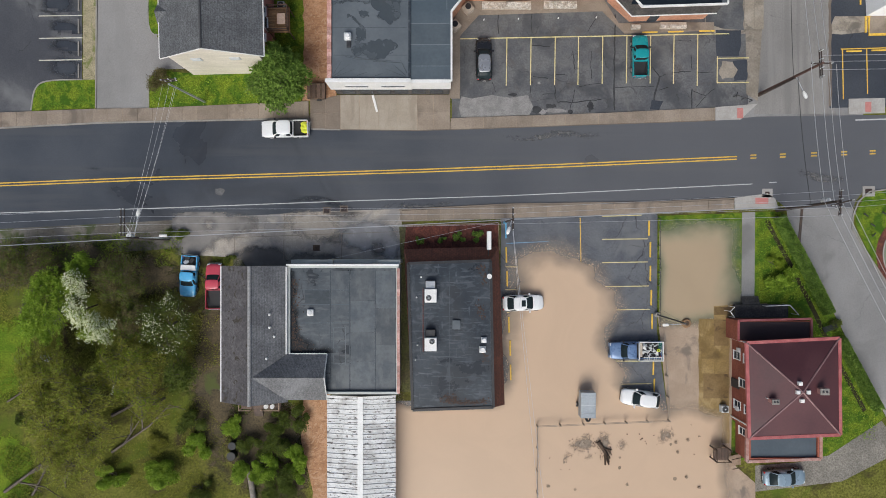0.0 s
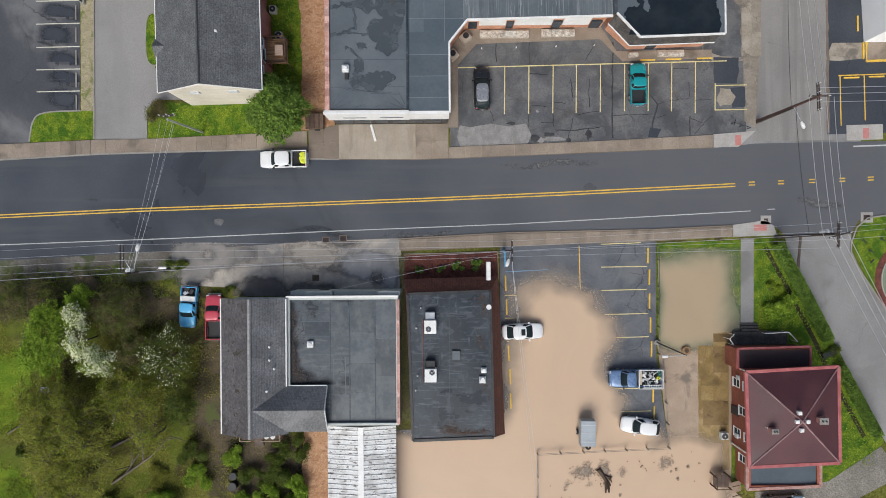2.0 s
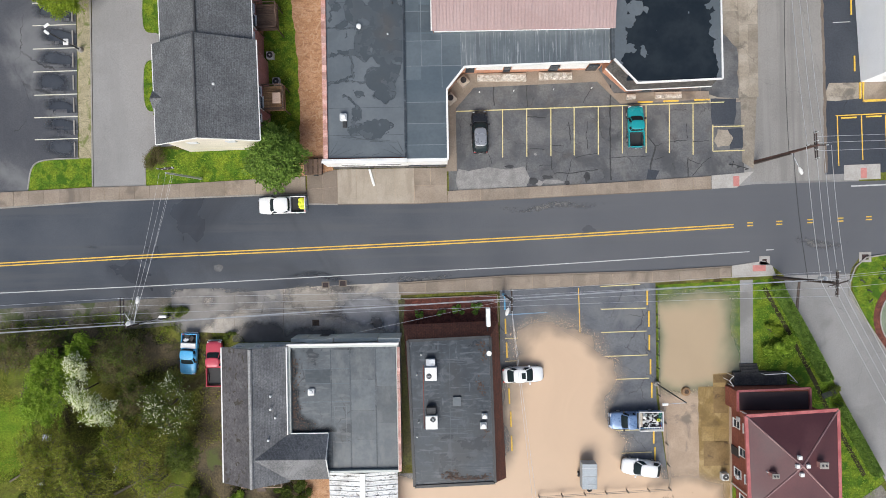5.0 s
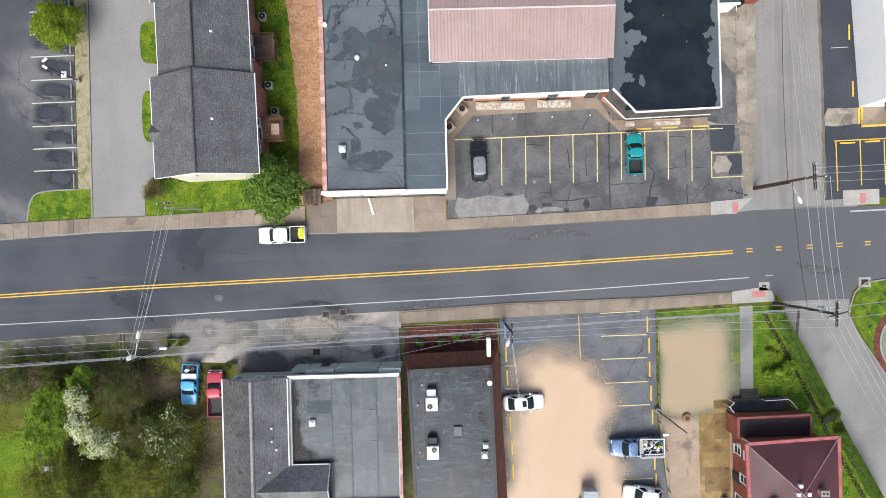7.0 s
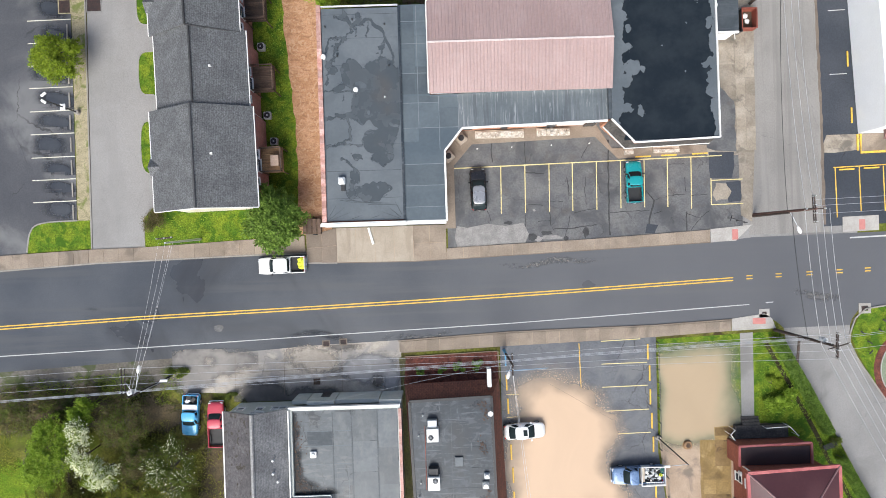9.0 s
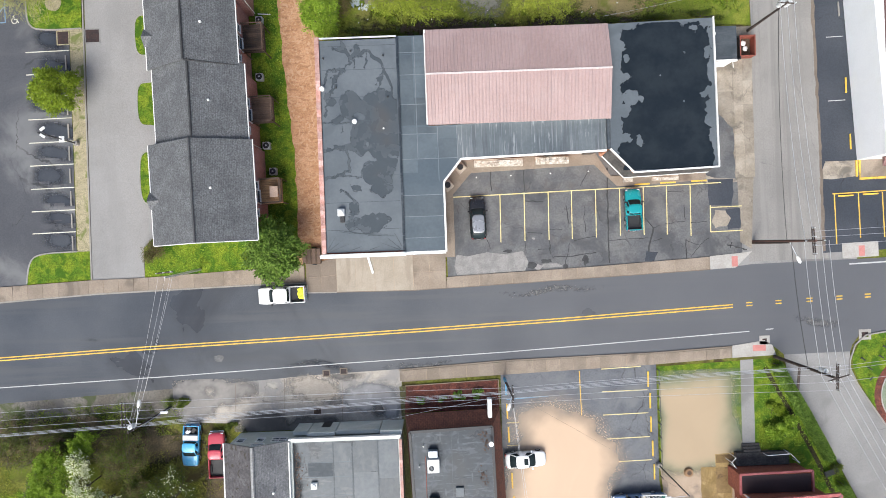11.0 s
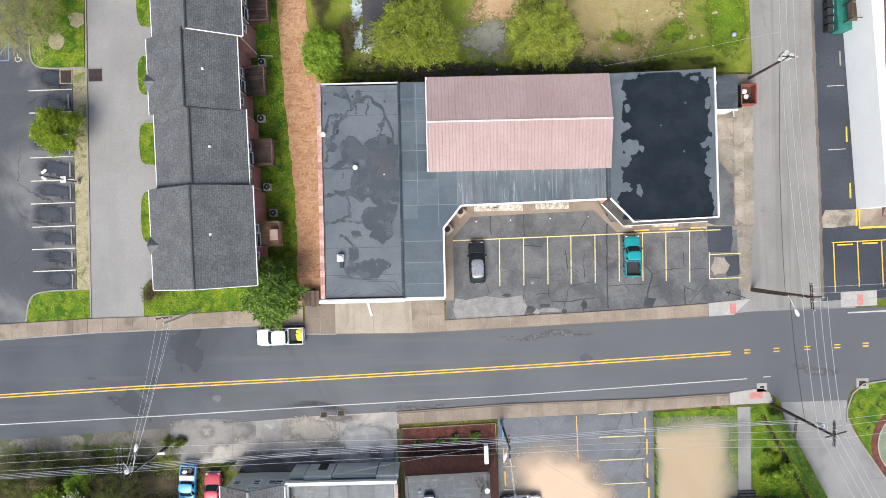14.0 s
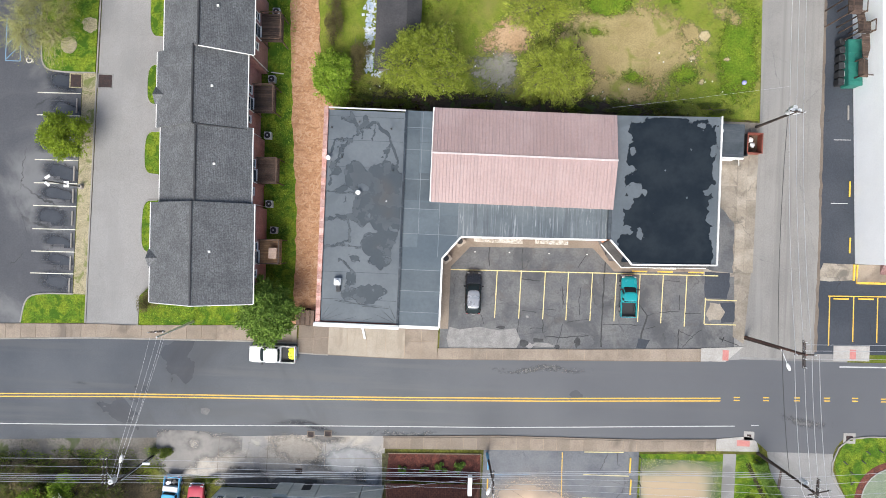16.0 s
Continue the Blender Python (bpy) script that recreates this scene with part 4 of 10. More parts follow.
for y0, y1 in ((21.0, 24.6), (24.9, 31.0), (34.0, 39.0), (42.1, 46.8), (50.0, 56.5)):
    if y0 == 21.0:
        continue
    island([(-28.8, y0), (-28.8, y1)] + smooth([(-32.6, y1), (-34.1, y1 - 0.1), (-34.3, (y0 + y1) / 2), (-34.1, y0 + 0.1), (-32.6, y0)]), "rounded grass bed beside the townhouse drive")
    single("kerb", ribbon(smooth([(-32.6, y0 - 0.03), (-34.16, y0 + 0.07), (-34.36, (y0 + y1) / 2), (-34.16, y1 - 0.07), (-32.6, y1 + 0.03)]), 0.14, -0.2, 0.13), KERB, "concrete kerb", "kerb", kind="structure")

# stall lines
def stall(a, b, material, label, w=0.11, z=0.031):
    return single("parking_line", ribbon([a, b], w, z - 0.01, z + 0.006), material, label, "parking line", group="parking stall lines", kind="structure")


for k, y in enumerate((22.0, 24.55, 27.15, 29.85, 32.5, 35.2, 37.8, 40.4, 43.0)):
    stall((-47.0, y - 0.05), (-41.95, y + 0.03), PALE_LINE, "worn pale parking stall line", 0.11, 0.036)
for x, y0 in ((7.2, 19.0), (10.0, 19.05), (12.8, 19.1), (15.5, 19.1), (18.3, 19.15), (21.1, 19.25), (23.85, 19.25), (26.55, 19.2), (29.3, 18.95), (31.6, 19.3)):
    stall((x, y0), (x + 0.08, 24.5 + x * 0.016), YELLOW_PALE, "worn yellow parking stall line", 0.11, 0.03)
stall((1.7, 24.42), (33.0, 25.0), YELLOW_PALE, "worn yellow line along the stall heads", 0.12, 0.034)
for y in (19.32, 22.15):
    stall((31.6, y), (35.3, y + 0.05), YELLOW_PALE, "worn yellow hatched bay line", 0.11, 0.034)
for a, b in (((18.3, 1.2), (23.6, 1.25)), ((18.3, -1.5), (23.6, -1.42)), ((18.6, -4.3), (23.7, -4.2)), ((18.8, -7.0), (23.8, -6.9)), ((19.3, -12.9), (23.8, -12.9)), ((19.4, -15.6), (24, -15.5)), ((18.3, 3.85), (22.9, 4.0)),
             ((7.1, -2.0), (9.0, -2.0)), ((7.1, -4.65), (9.0, -4.62)), ((7.3, -7.3), (9.0, -7.3)), ((7.4, -10.0), (9.2, -10.0)), ((7.5, -12.8), (9.2, -12.8))):
    stall(a, b, YELLOW_PALE, "pale parking stall line partly under water", 0.1, 0.03)
stall((15.75, 3.7), (15.85, -1.6), YELLOW, "yellow parking lot line", 0.1, 0.03)
stall((7.2, 0.72), (12.1, 0.95), BLUE_LINE, "worn blue accessible bay line", 0.1, 0.03)
for a, b in (((46.1, 23.2), (46.2, 17.4)), ((48.9, 23.2), (49.0, 18.0)), ((51.7, 23.2), (51.8, 18.0)), ((45.9, 23.2), (60, 23.6))):
    stall(a, b, YELLOW, "yellow parking stall line", 0.12, 0.032)
for a, b in (((-50.9, 46.5), (-50.9, 51.4)), ((-49.2, 46.5), (-49.2, 51.4)), ((-50.9, 46.5), (-49.2, 46.5)), ((-50.9, 46.6), (-49.2, 48.4)), ((-50.9, 48.3), (-49.2, 50.0)), ((-50.9, 49.9), (-49.2, 51.4))):
    stall(a, b, BLUE_LINE, "pale blue hatched bay line", 0.1, 0.031)


SX, SY = -48.15, 46.67
bay_sign = thing("bay_symbol", "worn pale wheelchair bay symbol on the asphalt", "road marking", (SX, SY, 0.031), kind="structure")
part("wheel_arc", ribbon([(0.32 * math.cos(t * 0.35 + 2.2), 0.32 * math.sin(t * 0.35 + 2.2)) for t in range(14)], 0.09, -0.005, 0.006), PALE_LINE, bay_sign)
part("figure", ribbon([(-0.05, 0.6), (-0.02, 0.15), (0.32, 0.12), (0.48, -0.25)], 0.1, -0.005, 0.0065), PALE_LINE, bay_sign)


def bumper(at, rz, length, material, label, z=0.03):
    ob = single("wheel_stop", bevelled(-length / 2, -0.09, 0, length / 2, 0.09, 0.13, 0.035), material, label, "wheel stop", (at[0], at[1], z), rz, "wheel stops")
    return ob


first = bumper((23.7, 2.5), 89, 1.8, YELLOW, "yellow painted concrete wheel stop")
for x, y in ((23.85, 0.0), (23.85, -2.75), (23.95, -5.55), (24.05, -8.3), (24.2, -13.6), (24.3, -15.8)):
    copy_thing(first, pose(x, y, 0.03, 0, 0, 89))
for x, y in ((7.2, -0.6), (7.3, -3.35), (7.5, -8.7), (7.65, -11.4), (7.7, -14.2)):
    copy_thing(first, pose(x, y, 0.03, 0, 0, 91))
bumper((7.15, 2.2), 90, 1.8, BLUE_PAINT, "blue painted concrete wheel stop")
for x, y in ((23.8, 25.15), (26.8, 25.22), (30.4, 25.3)):
    copy_thing(first, pose(x, y, 0.034, 0, 0, 1))
for x, y in ((48.15, 29.2), (47.85, 35.75), (47.4, 22.95), (50.3, 23.05)):
    copy_thing(first, pose(x, y, 0.032, 0, 0, 90 if y > 25 else 1))
pale = bumper((-42.35, 20.7), 90, 1.7, KERB, "pale concrete wheel stop", 0.031)
for y in (23.3, 25.9, 28.5, 31.1, 33.7, 36.4, 39.0, 41.6):
    copy_thing(pale, pose(-42.35, y, 0.031, 0, 0, 90))
single("yellow_kerb", ribbon([(49.1, 27.0), (49.1, 24.85), (60, 25.1)], 0.25, 0.0, 0.17), YELLOW, "yellow painted kerb at the building corner", "kerb", kind="structure")
single("yellow_kerb", ribbon([(48.75, 27.0), (48.75, 25.1)], 0.18, 0.0, 0.17), YELLOW, "yellow painted kerb strip", "kerb", kind="structure")
sheet("pavement_corner", [(49.2, 25.0), (60, 25.2), (60, 27.2), (49.2, 27.0)], 0.12, CONCRETE, "tan concrete walk at the white building", "pavement")

# dropped kerb ramps with red tactile pads
for poly, pad in (([(31.4, 15.0), (34.3, 15.05), (36.3, 16.9), (34.2, 16.7), (31.4, 16.5)], (33.9, 15.2, 34.6, 16.4)), ([(46.8, 15.7), (51.0, 15.8), (51.0, 17.55), (46.8, 17.45)], (48.7, 15.9, 49.4, 17.1)),
                  ([(33.6, 4.6), (38.7, 4.75), (38.3, 5.9), (37.4, 6.5), (33.6, 6.0)], (36.0, 5.3, 37.5, 6.0))):
    rp = single("kerb_ramp", slab(poly, -0.2, 0.07), CONCRETE_PALE, "pale new concrete kerb ramp", "ramp", kind="structure")
    part("tactile_pad", one(pad[0], pad[1], 0.06, pad[2], pad[3], 0.082), RED_PAD, rp, "red tactile paving pad")


def drain(x, y, sx, sy, label="square iron street drain in a concrete collar", rim=KERB, edge=0.12):
    d = thing("storm_drain", label, "drain", (x, y, 0.03), kind="structure")
    bm = bmesh.new()
    for a in ((-sx, -sy, sx, -sy + edge), (-sx, sy - edge, sx, sy), (-sx, -sy + edge, -sx + edge, sy - edge), (sx - edge, -sy + edge, sx, sy - edge)):
        block(bm, a[0], a[1], -0.1, a[2], a[3], 0.04)
    part("collar", bm, rim, d)
    part("basin", one(-sx + edge, -sy + edge, -0.1, sx - edge, sy - edge, 0.006), RUST_PIT, d, "dark rusty basin")
    for k in range(5):
        yy = -sy + edge + (2 * sy - 2 * edge) * (k + 0.5) / 5
        part("bar", one(-sx + edge, yy - 0.02, 0.0, sx - edge, yy + 0.02, 0.018), RUST_PIT, d)


RUST_PIT = mk("dark_rusty_iron", (0.022, 0.013, 0.012), (0.05, 0.028, 0.024), 0.7, 2.5, 8, 0.3, 0.4)
drain(-42.6, 44.5, 0.75, 0.85, rim=PEBBLE)
drain(-39.2, 44.6, 0.9, 0.85, rim=ASPHALT_SIDE)
drain(49.1, 6.75, 0.7, 0.6, rim=CONCRETE_PALE, edge=0.3)
drain(37.4, 6.55, 0.6, 0.5, rim=CONCRETE_PALE, edge=0.34)
for x, y in ((-13.6, 4.55), (-11.6, 4.7)):
    drain(x, y, 0.45, 0.4, "stained street drain at the forecourt edge", CONCRETE_DARK)


# ---- flood water: one sheet a pool, with its depth from the lie of the ground ----
def pool(name, x0, y0, x1, y1, z, depth, material, label, step=0.45, category="water"):
    nx, ny = int((x1 - x0) / step) + 1, int((y1 - y0) / step) + 1
    verts, dep = [], []
    for j in range(ny):
        for i in range(nx):
            x, y = x0 + (x1 - x0) * i / (nx - 1), y0 + (y1 - y0) * j / (ny - 1)
            verts.append((x, y, z))
            dep.append(depth(x + 1.5 * noise.noise((x * 0.16, y * 0.16, 3)), y + 1.5 * noise.noise((x * 0.16, y * 0.16, 7))))
    faces = []
    for j in range(ny - 1):
        for i in range(nx - 1):
            q = (j * nx + i, j * nx + i + 1, (j + 1) * nx + i + 1, (j + 1) * nx + i)
            if max(dep[k] for k in q) > -0.25:
                faces.append(q)
    me = bpy.data.meshes.new(name)
    me.from_pydata(verts, [], faces)
    att = me.attributes.new("depth", "FLOAT", "POINT")
    att.data.foreach_set("value", dep)
    me.materials.append(material)
    ob = new(name, me)
    return tagged(ob, label, category, "", "structure")


def wet_film(name, x0, y0, x1, y1, z, material, label, spots=(), runs=(), islands=(), box=None, step=0.16, category="puddle", kind=""):
    """A film over pools (x, y, rx, ry) and runnels ((x, y), ..., width) with dry islands left out; depth is the distance from the rim."""
    nx, ny = int((x1 - x0) / step) + 1, int((y1 - y0) / step) + 1
    gx, gy = np.meshgrid(np.linspace(x0, x1, nx), np.linspace(y0, y1, ny))
    wx = np.array([[noise.noise((a * 0.8, b * 0.8, z)) for a, b in zip(ra, rb)] for ra, rb in zip(gx, gy)])
    wy = np.array([[noise.noise((a * 0.8 + 9, b * 0.8, z + 4)) for a, b in zip(ra, rb)] for ra, rb in zip(gx, gy)])
    fx = np.array([[noise.fractal((a * 2.1, b * 2.1, z), 0.7, 2.0, 4) for a, b in zip(ra, rb)] for ra, rb in zip(gx, gy)])
    px, py = gx + 0.35 * wx + 0.22 * fx, gy + 0.35 * wy - 0.22 * fx
    d = np.full(gx.shape, -1.0)
    for cx, cy, rx, ry in spots:
        q = np.sqrt(((px - cx) / rx) ** 2 + ((py - cy) / ry) ** 2)
        d = np.maximum(d, (1 - q) * min(rx, ry))
    for run in runs:
        pts, wd = run[:-1], run[-1]
        for (ax, ay), (bx, by) in zip(pts, pts[1:]):
            vx, vy = bx - ax, by - ay
            t = np.clip(((px - ax) * vx + (py - ay) * vy) / (vx * vx + vy * vy), 0, 1)
            d = np.maximum(d, 0.75 * wd * (1 + 0.5 * wy) - np.hypot(px - ax - vx * t, py - ay - vy * t))
    if box:
        d = np.maximum(d, np.minimum(np.minimum(px - box[0], box[2] - px), np.minimum(py - box[1], box[3] - py)))
    for cx, cy, rx, ry in islands:
        q = np.sqrt(((px - cx) / rx) ** 2 + ((py - cy) / ry) ** 2)
        d = np.minimum(d, (q - 1) * min(rx, ry))
    dd = d.ravel()
    verts = np.stack([gx.ravel(), gy.ravel(), np.full(gx.size, z)], 1)
    idx = np.arange(gx.size).reshape(gx.shape)
    q = np.stack([idx[:-1, :-1], idx[:-1, 1:], idx[1:, 1:], idx[1:, :-1]], -1).reshape(-1, 4)
    q = q[dd[q].max(1) > -0.6]
    me = bpy.data.meshes.new(name)
    me.from_pydata(verts.tolist(), [], q.tolist())
    att = me.attributes.new("depth", "FLOAT", "POINT")
    att.data.foreach_set("value", dd.astype(np.float32))
    me.materials.append(material)
    return tagged(new(name, me), label, category, "", kind)


def inside(x, y, x0, y0, x1, y1, soft):
    d = min((x - x0) / soft, (x1 - x) / soft, (y - y0) / soft, (y1 - y) / soft)
    return d


def between(table, y):
    for (y0, a), (y1, b) in zip(table, table[1:]):
        if y >= y1:
            return a + (b - a) * min(1.0, max(0.0, (y0 - y) / (y0 - y1)))
    return table[-1][1]


WEST_RIM = ((0.0, 9.3), (-1.4, 8.6), (-3.5, 8.3), (-8.0, 7.7), (-10.7, 7.4), (-14.0, 6.9), (-17.0, 5.6), (-60.0, 5.0))
EAST_RIM = ((0.2, 14.6), (-1.4, 17.0), (-3.6, 18.1), (-4.7, 19.5), (-7.4, 20.2), (-10.2, 19.0), (-11.8, 19.0), (-13.5, 20.9), (-15.4, 20.9), (-17.5, 25.0), (-60.0, 25.5))


def lot_depth(x, y):
    a = 0.5 + min((x - between(WEST_RIM, y)) / 5.0, (between(EAST_RIM, y) - x) / 4.6, (-0.1 - 0.06 * (x - 13.2) ** 2 - y) / 5.0)
    b = inside(x, y, -12.0, -60, 34.0, -17.6, 3.0)
    c = inside(x, y, -12, -60, 12.0, -17.2, 1.6)
    d = inside(x, y, -6, -60, -3.9, -13.0, 3.0)
    e = inside(x, y, 11, -60, 26.4, -16.4, 3.4)
    f = inside(x, y, 24.8, -60, 31.5, -20.0, 3.5)
    return max(-0.3, min(1.2, max(a, b, c, d, e, f)))


pool("flood_water", -5.6, -42, 34, 3.4, 0.05, lot_depth, MUD_WATER, "opaque tan flood water over the parking lot")


def lawn_depth(x, y):
    return max(-0.3, min(1.1, (x - 24.0) / 1.6, (36.4 - x) / 5.5, (4.6 - y) / 4.4, (y + 9.6) / 3.4))


pool("flood_water", 24.9, -9.4, 34.45, 3.4, 0.042, lawn_depth, GREEN_WATER, "tan and greenish flood water on the sunken lawn")


sheet("sunken_apron", ragged([(29.5, -21.5), (31.4, -22.4), (33.0, -22.4), (33.0, -7.6), (37.4, -7.6), (37.4, -6.2), (31.2, -6.52), (31.2, -8.05), (29.4, -8.05)], 0.06, 0.8), 0.044, APRON, "brown paving under clear shallow flood water", "pavement")


for x0, y0, x1, y1, m in ((29.5, -8.0, 31.15, -12.6, APRON), (29.8, -12.66, 31.2, -14.3, APRON_PALE), (31.3, -11.2, 32.9, -14.4, APRON), (30.0, -14.36, 32.9, -17.2, APRON_DARK), (31.25, -6.6, 37.3, -7.55, APRON_DARK), (31.22, -8.1, 32.9, -11.1, APRON_DARK), (30.4, -17.3, 32.9, -21.0, APRON)):
    single("paving_slab", slab(ragged([(x0, y1), (x1, y1), (x1, y0), (x0, y0)], 0.03, 0.8), 0.03, 0.0475), m, "brown stained slab under clear shallow water", "pavement", kind="structure")


# ---- ground covers with ragged edges ----
def cover(name, label, cx, cy, rx, ry, z, material, power=2.0, soft=2.0):
    def depth(x, y):
        q = (abs((x - cx) / rx) ** power + abs((y - cy) / ry) ** power) ** (1 / power)
        return max(-0.3, min(1.0, (1.0 - q) * min(rx, ry) / soft))
    pool(name, cx - rx - 1.2, cy - ry - 1.2, cx + rx + 1.2, cy + ry + 1.2, z, depth, material, label, 0.4, "ground")


cover("dry_grass", "tan dry grass and bare soil in the meadow", 21.0, 51.4, 9.6, 5.6, 0.022, DRY_GRASS, 2.4, 4.0)
cover("dry_grass", "tan dry grass at the foot of the trees", 20.5, 46.5, 7.5, 2.2, 0.024, DRY_GRASS, 2.4, 2.4)
cover("bare_soil", "patch of bare orange soil in the meadow", 7.6, 51.7, 3.4, 2.6, 0.026, BARE_SOIL, 2.0, 2.8)
cover("grey_mud", "drying grey mud in the meadow", 6.5, 48.0, 3.0, 3.6, 0.024, GREY_MUD, 2.0, 3.6)
# damp earth, darkened further to paint the store's shadow on its north side
cover("dark_earth", "dark damp earth strip behind the store, its shade painted in", 9.0, 43.2, 22.5, 2.2, 0.028, SHADED_EARTH, 6.0)
for x, y, r in ((28.2, 50.6, 0.5), (33.3, 49.8, 0.5), (29.9, 53.6, 0.8), (30.0, 47.7, 0.5)):
    cover("pale_soil", "small pale patch of dry soil in the meadow", x, y, r * 1.2, r, 0.034 + 0.0005 * r, PALE_SOIL, 2.0, 0.5)
cover("lush_grass", "lush green grass beside the side street", 34.4, 51.5, 2.8, 7.0, 0.023, LUSH, 3.0)
cover("lush_grass", "lush green grass patch in the meadow", 27.6, 48.6, 2.2, 1.6, 0.025, LUSH)
cover("leaf_litter_ground", "brown dead leaves under the trees", -26.6, -14.5, 2.8, 13.0, 0.009, LITTER_GROUND, 4.0)
cover("leaf_litter_ground", "brown dead leaves along the trees", -36.0, -3.2, 8.5, 2.6, 0.0095, LITTER_GROUND)
cover("leaf_litter_ground", "dark leaf litter under the brush", -20.0, -23.0, 4.8, 6.0, 0.0085, LITTER_GROUND, 3.0)
cover("lush_grass", "mown green grass beyond the wild trees", -51.5, -13.0, 4.4, 5.6, 0.0105, LUSH, 3.0)
cover("lush_grass", "mown green grass beyond the wild trees", -51.0, -25.0, 4.4, 4.6, 0.0095, LUSH, 3.0)
rnd = random.Random(31)
for k in range(16):
    x, y = rnd.uniform(-9, 34), rnd.uniform(45.8, 58)
    if k % 2:
        cover("dry_grass", "thin tan dry grass in the meadow", x, y, rnd.uniform(1.2, 2.8), rnd.uniform(0.8, 1.8), 0.0265 + 0.0004 * k, DRY_GRASS, 2.0, 1.6)
    else:
        cover("lush_grass", "green grass patch in the meadow", x, y, rnd.uniform(1.2, 3.0), rnd.uniform(0.8, 1.8), 0.0265 + 0.0004 * k, LUSH, 2.0, 1.6)
for k, y in enumerate((20.9, 23.3, 25.85, 28.5, 31.2, 33.85, 36.5, 39.1, 41.7, 44.2)):
    cover("wet_asphalt", "wet dark sealcoat in a parking stall", -44.4 + 0.4 * (k % 3), y, 2.9, 1.35, 0.0335, WET_STALL, 3.0, 1.6)
for x, y, rx, ry in ((15.7, -22.6, 1.5, 1.0), (18.1, -22.3, 1.1, 1.0), (20.9, -22.2, 0.85, 0.65), (25.2, -21.7, 1.1, 0.9), (14.2, -23.8, 0.6, 0.6), (16.6, -24.0, 0.6, 0.5)):
    cover("silt_patch", "brown silt and drift in the flood water", x, y, rx, ry, 0.055, SILT, 2.0, 1.4)
def tar_joint(a, b, seed, width=0.06, amp=0.28):
    """A wandering tarred crack between two points."""
    n = max(6, int(math.hypot(b[0] - a[0], b[1] - a[1]) / 0.35))
    pts = []
    for k in range(n + 1):
        x, y = a[0] + (b[0] - a[0]) * k / n, a[1] + (b[1] - a[1]) * k / n
        pts.append((x + amp * noise.noise((x * 0.5, y * 0.5, seed)) + 0.1 * noise.noise((x * 2.2, y * 2.2, seed)), y + amp * noise.noise((x * 0.5, y * 0.5, seed + 9.0)) + 0.1 * noise.noise((x * 2.2, y * 2.2, seed + 5.0))))
    single("pavement_joint", ribbon(pts, width, 0.02, 0.0335 + 0.0001 * seed), TAR, "dark tarred joint in the court asphalt", "joint", kind="structure")


TAR = mk("worn_tar", (0.022, 0.022, 0.023), (0.05, 0.05, 0.051), 0.6, 1.2, 8, 0.2, 0.1)
WEST_CRACKS = (((6.3, 27.3), (6.3, 25.0)), ((10.1, 27.3), (10.1, 24.7)), ((17.5, 26.9), (16.5, 25.1)), ((10.2, 23.7), (12.2, 23.5)), ((10.3, 20.0), (12.0, 19.9)), ((12.6, 20.1), (14.4, 20.3)), ((12.8, 19.0), (12.9, 17.5)), ((11.4, 18.0), (12.9, 18.0)), ((15.1, 18.6), (14.6, 15.8)), ((13.1, 17.0), (18.3, 17.4)), ((15.7, 18.8), (18.3, 19.4)), ((17.1, 23.1), (17.1, 19.8)), ((14.9, 23.1), (15.0, 20.9)), ((10.0, 18.8), (9.9, 17.3)), ((5.6, 19.5), (5.9, 18.3)))
EAST_CRACKS = (((19.8, 27.2), (19.7, 16.2)), ((19.8, 18.7), (24.2, 19.0)), ((23.9, 21.3), (24.9, 20.1)), ((24.9, 20.1), (25.7, 20.3)), ((24.9, 20.1), (24.2, 17.1)), ((28.7, 18.6), (28.6, 16.4)), ((28.7, 18.4), (30.3, 17.8)), ((30.3, 17.8), (31.4, 18.6)), ((29.2, 16.5), (30.3, 17.8)), ((26.4, 20.5), (28.6, 20.6)), ((29.3, 20.4), (31.2, 20.6)), ((28.6, 22.5), (28.7, 20.8)), ((24.8, 18.4), (25.9, 18.8)), ((26.8, 24.1), (28.6, 24.2)))
for k, (a, b) in enumerate(WEST_CRACKS):
    tar_joint(a, b, k + 1.0, 0.075 if k % 3 else 0.12, 0.22)
for k, (a, b) in enumerate(EAST_CRACKS):
    tar_joint(a, b, k + 16.0, (0.17, 0.08, 0.12, 0.08, 0.2, 0.12)[k] if k < 6 else 0.075, 0.12 if k == 0 else 0.2)
for k, (x, y, rx, ry) in enumerate(((10.7, 16.2, 0.55, 0.4), (12.4, 16.65, 0.6, 0.25), (16.95, 16.6, 0.35, 0.6), (14.6, 15.95, 0.3, 0.25), (8.0, 17.95, 0.5, 0.18))):
    single("asphalt_patch", slab([(x + a, y + b) for a, b in blob(rx, ry, 5 + k * 2.3, 2.0, 0.35, 28)], 0.02, 0.0372), TAR, "dark crumbled hollow in the asphalt", "pavement", kind="structure")
for k, (x, y, rx, ry) in enumerate(((11.4, 15.95, 0.4, 0.3), (13.0, 16.1, 1.2, 0.25), (11.0, 19.3, 0.16, 0.14))):
    single("asphalt_patch", slab([(x + a, y + b) for a, b in blob(rx, ry, 15 + k * 2.3, 2.0, 0.3, 28)], 0.02, 0.0365), PATCH, "pale crumbled asphalt at the lot edge", "pavement", kind="structure")
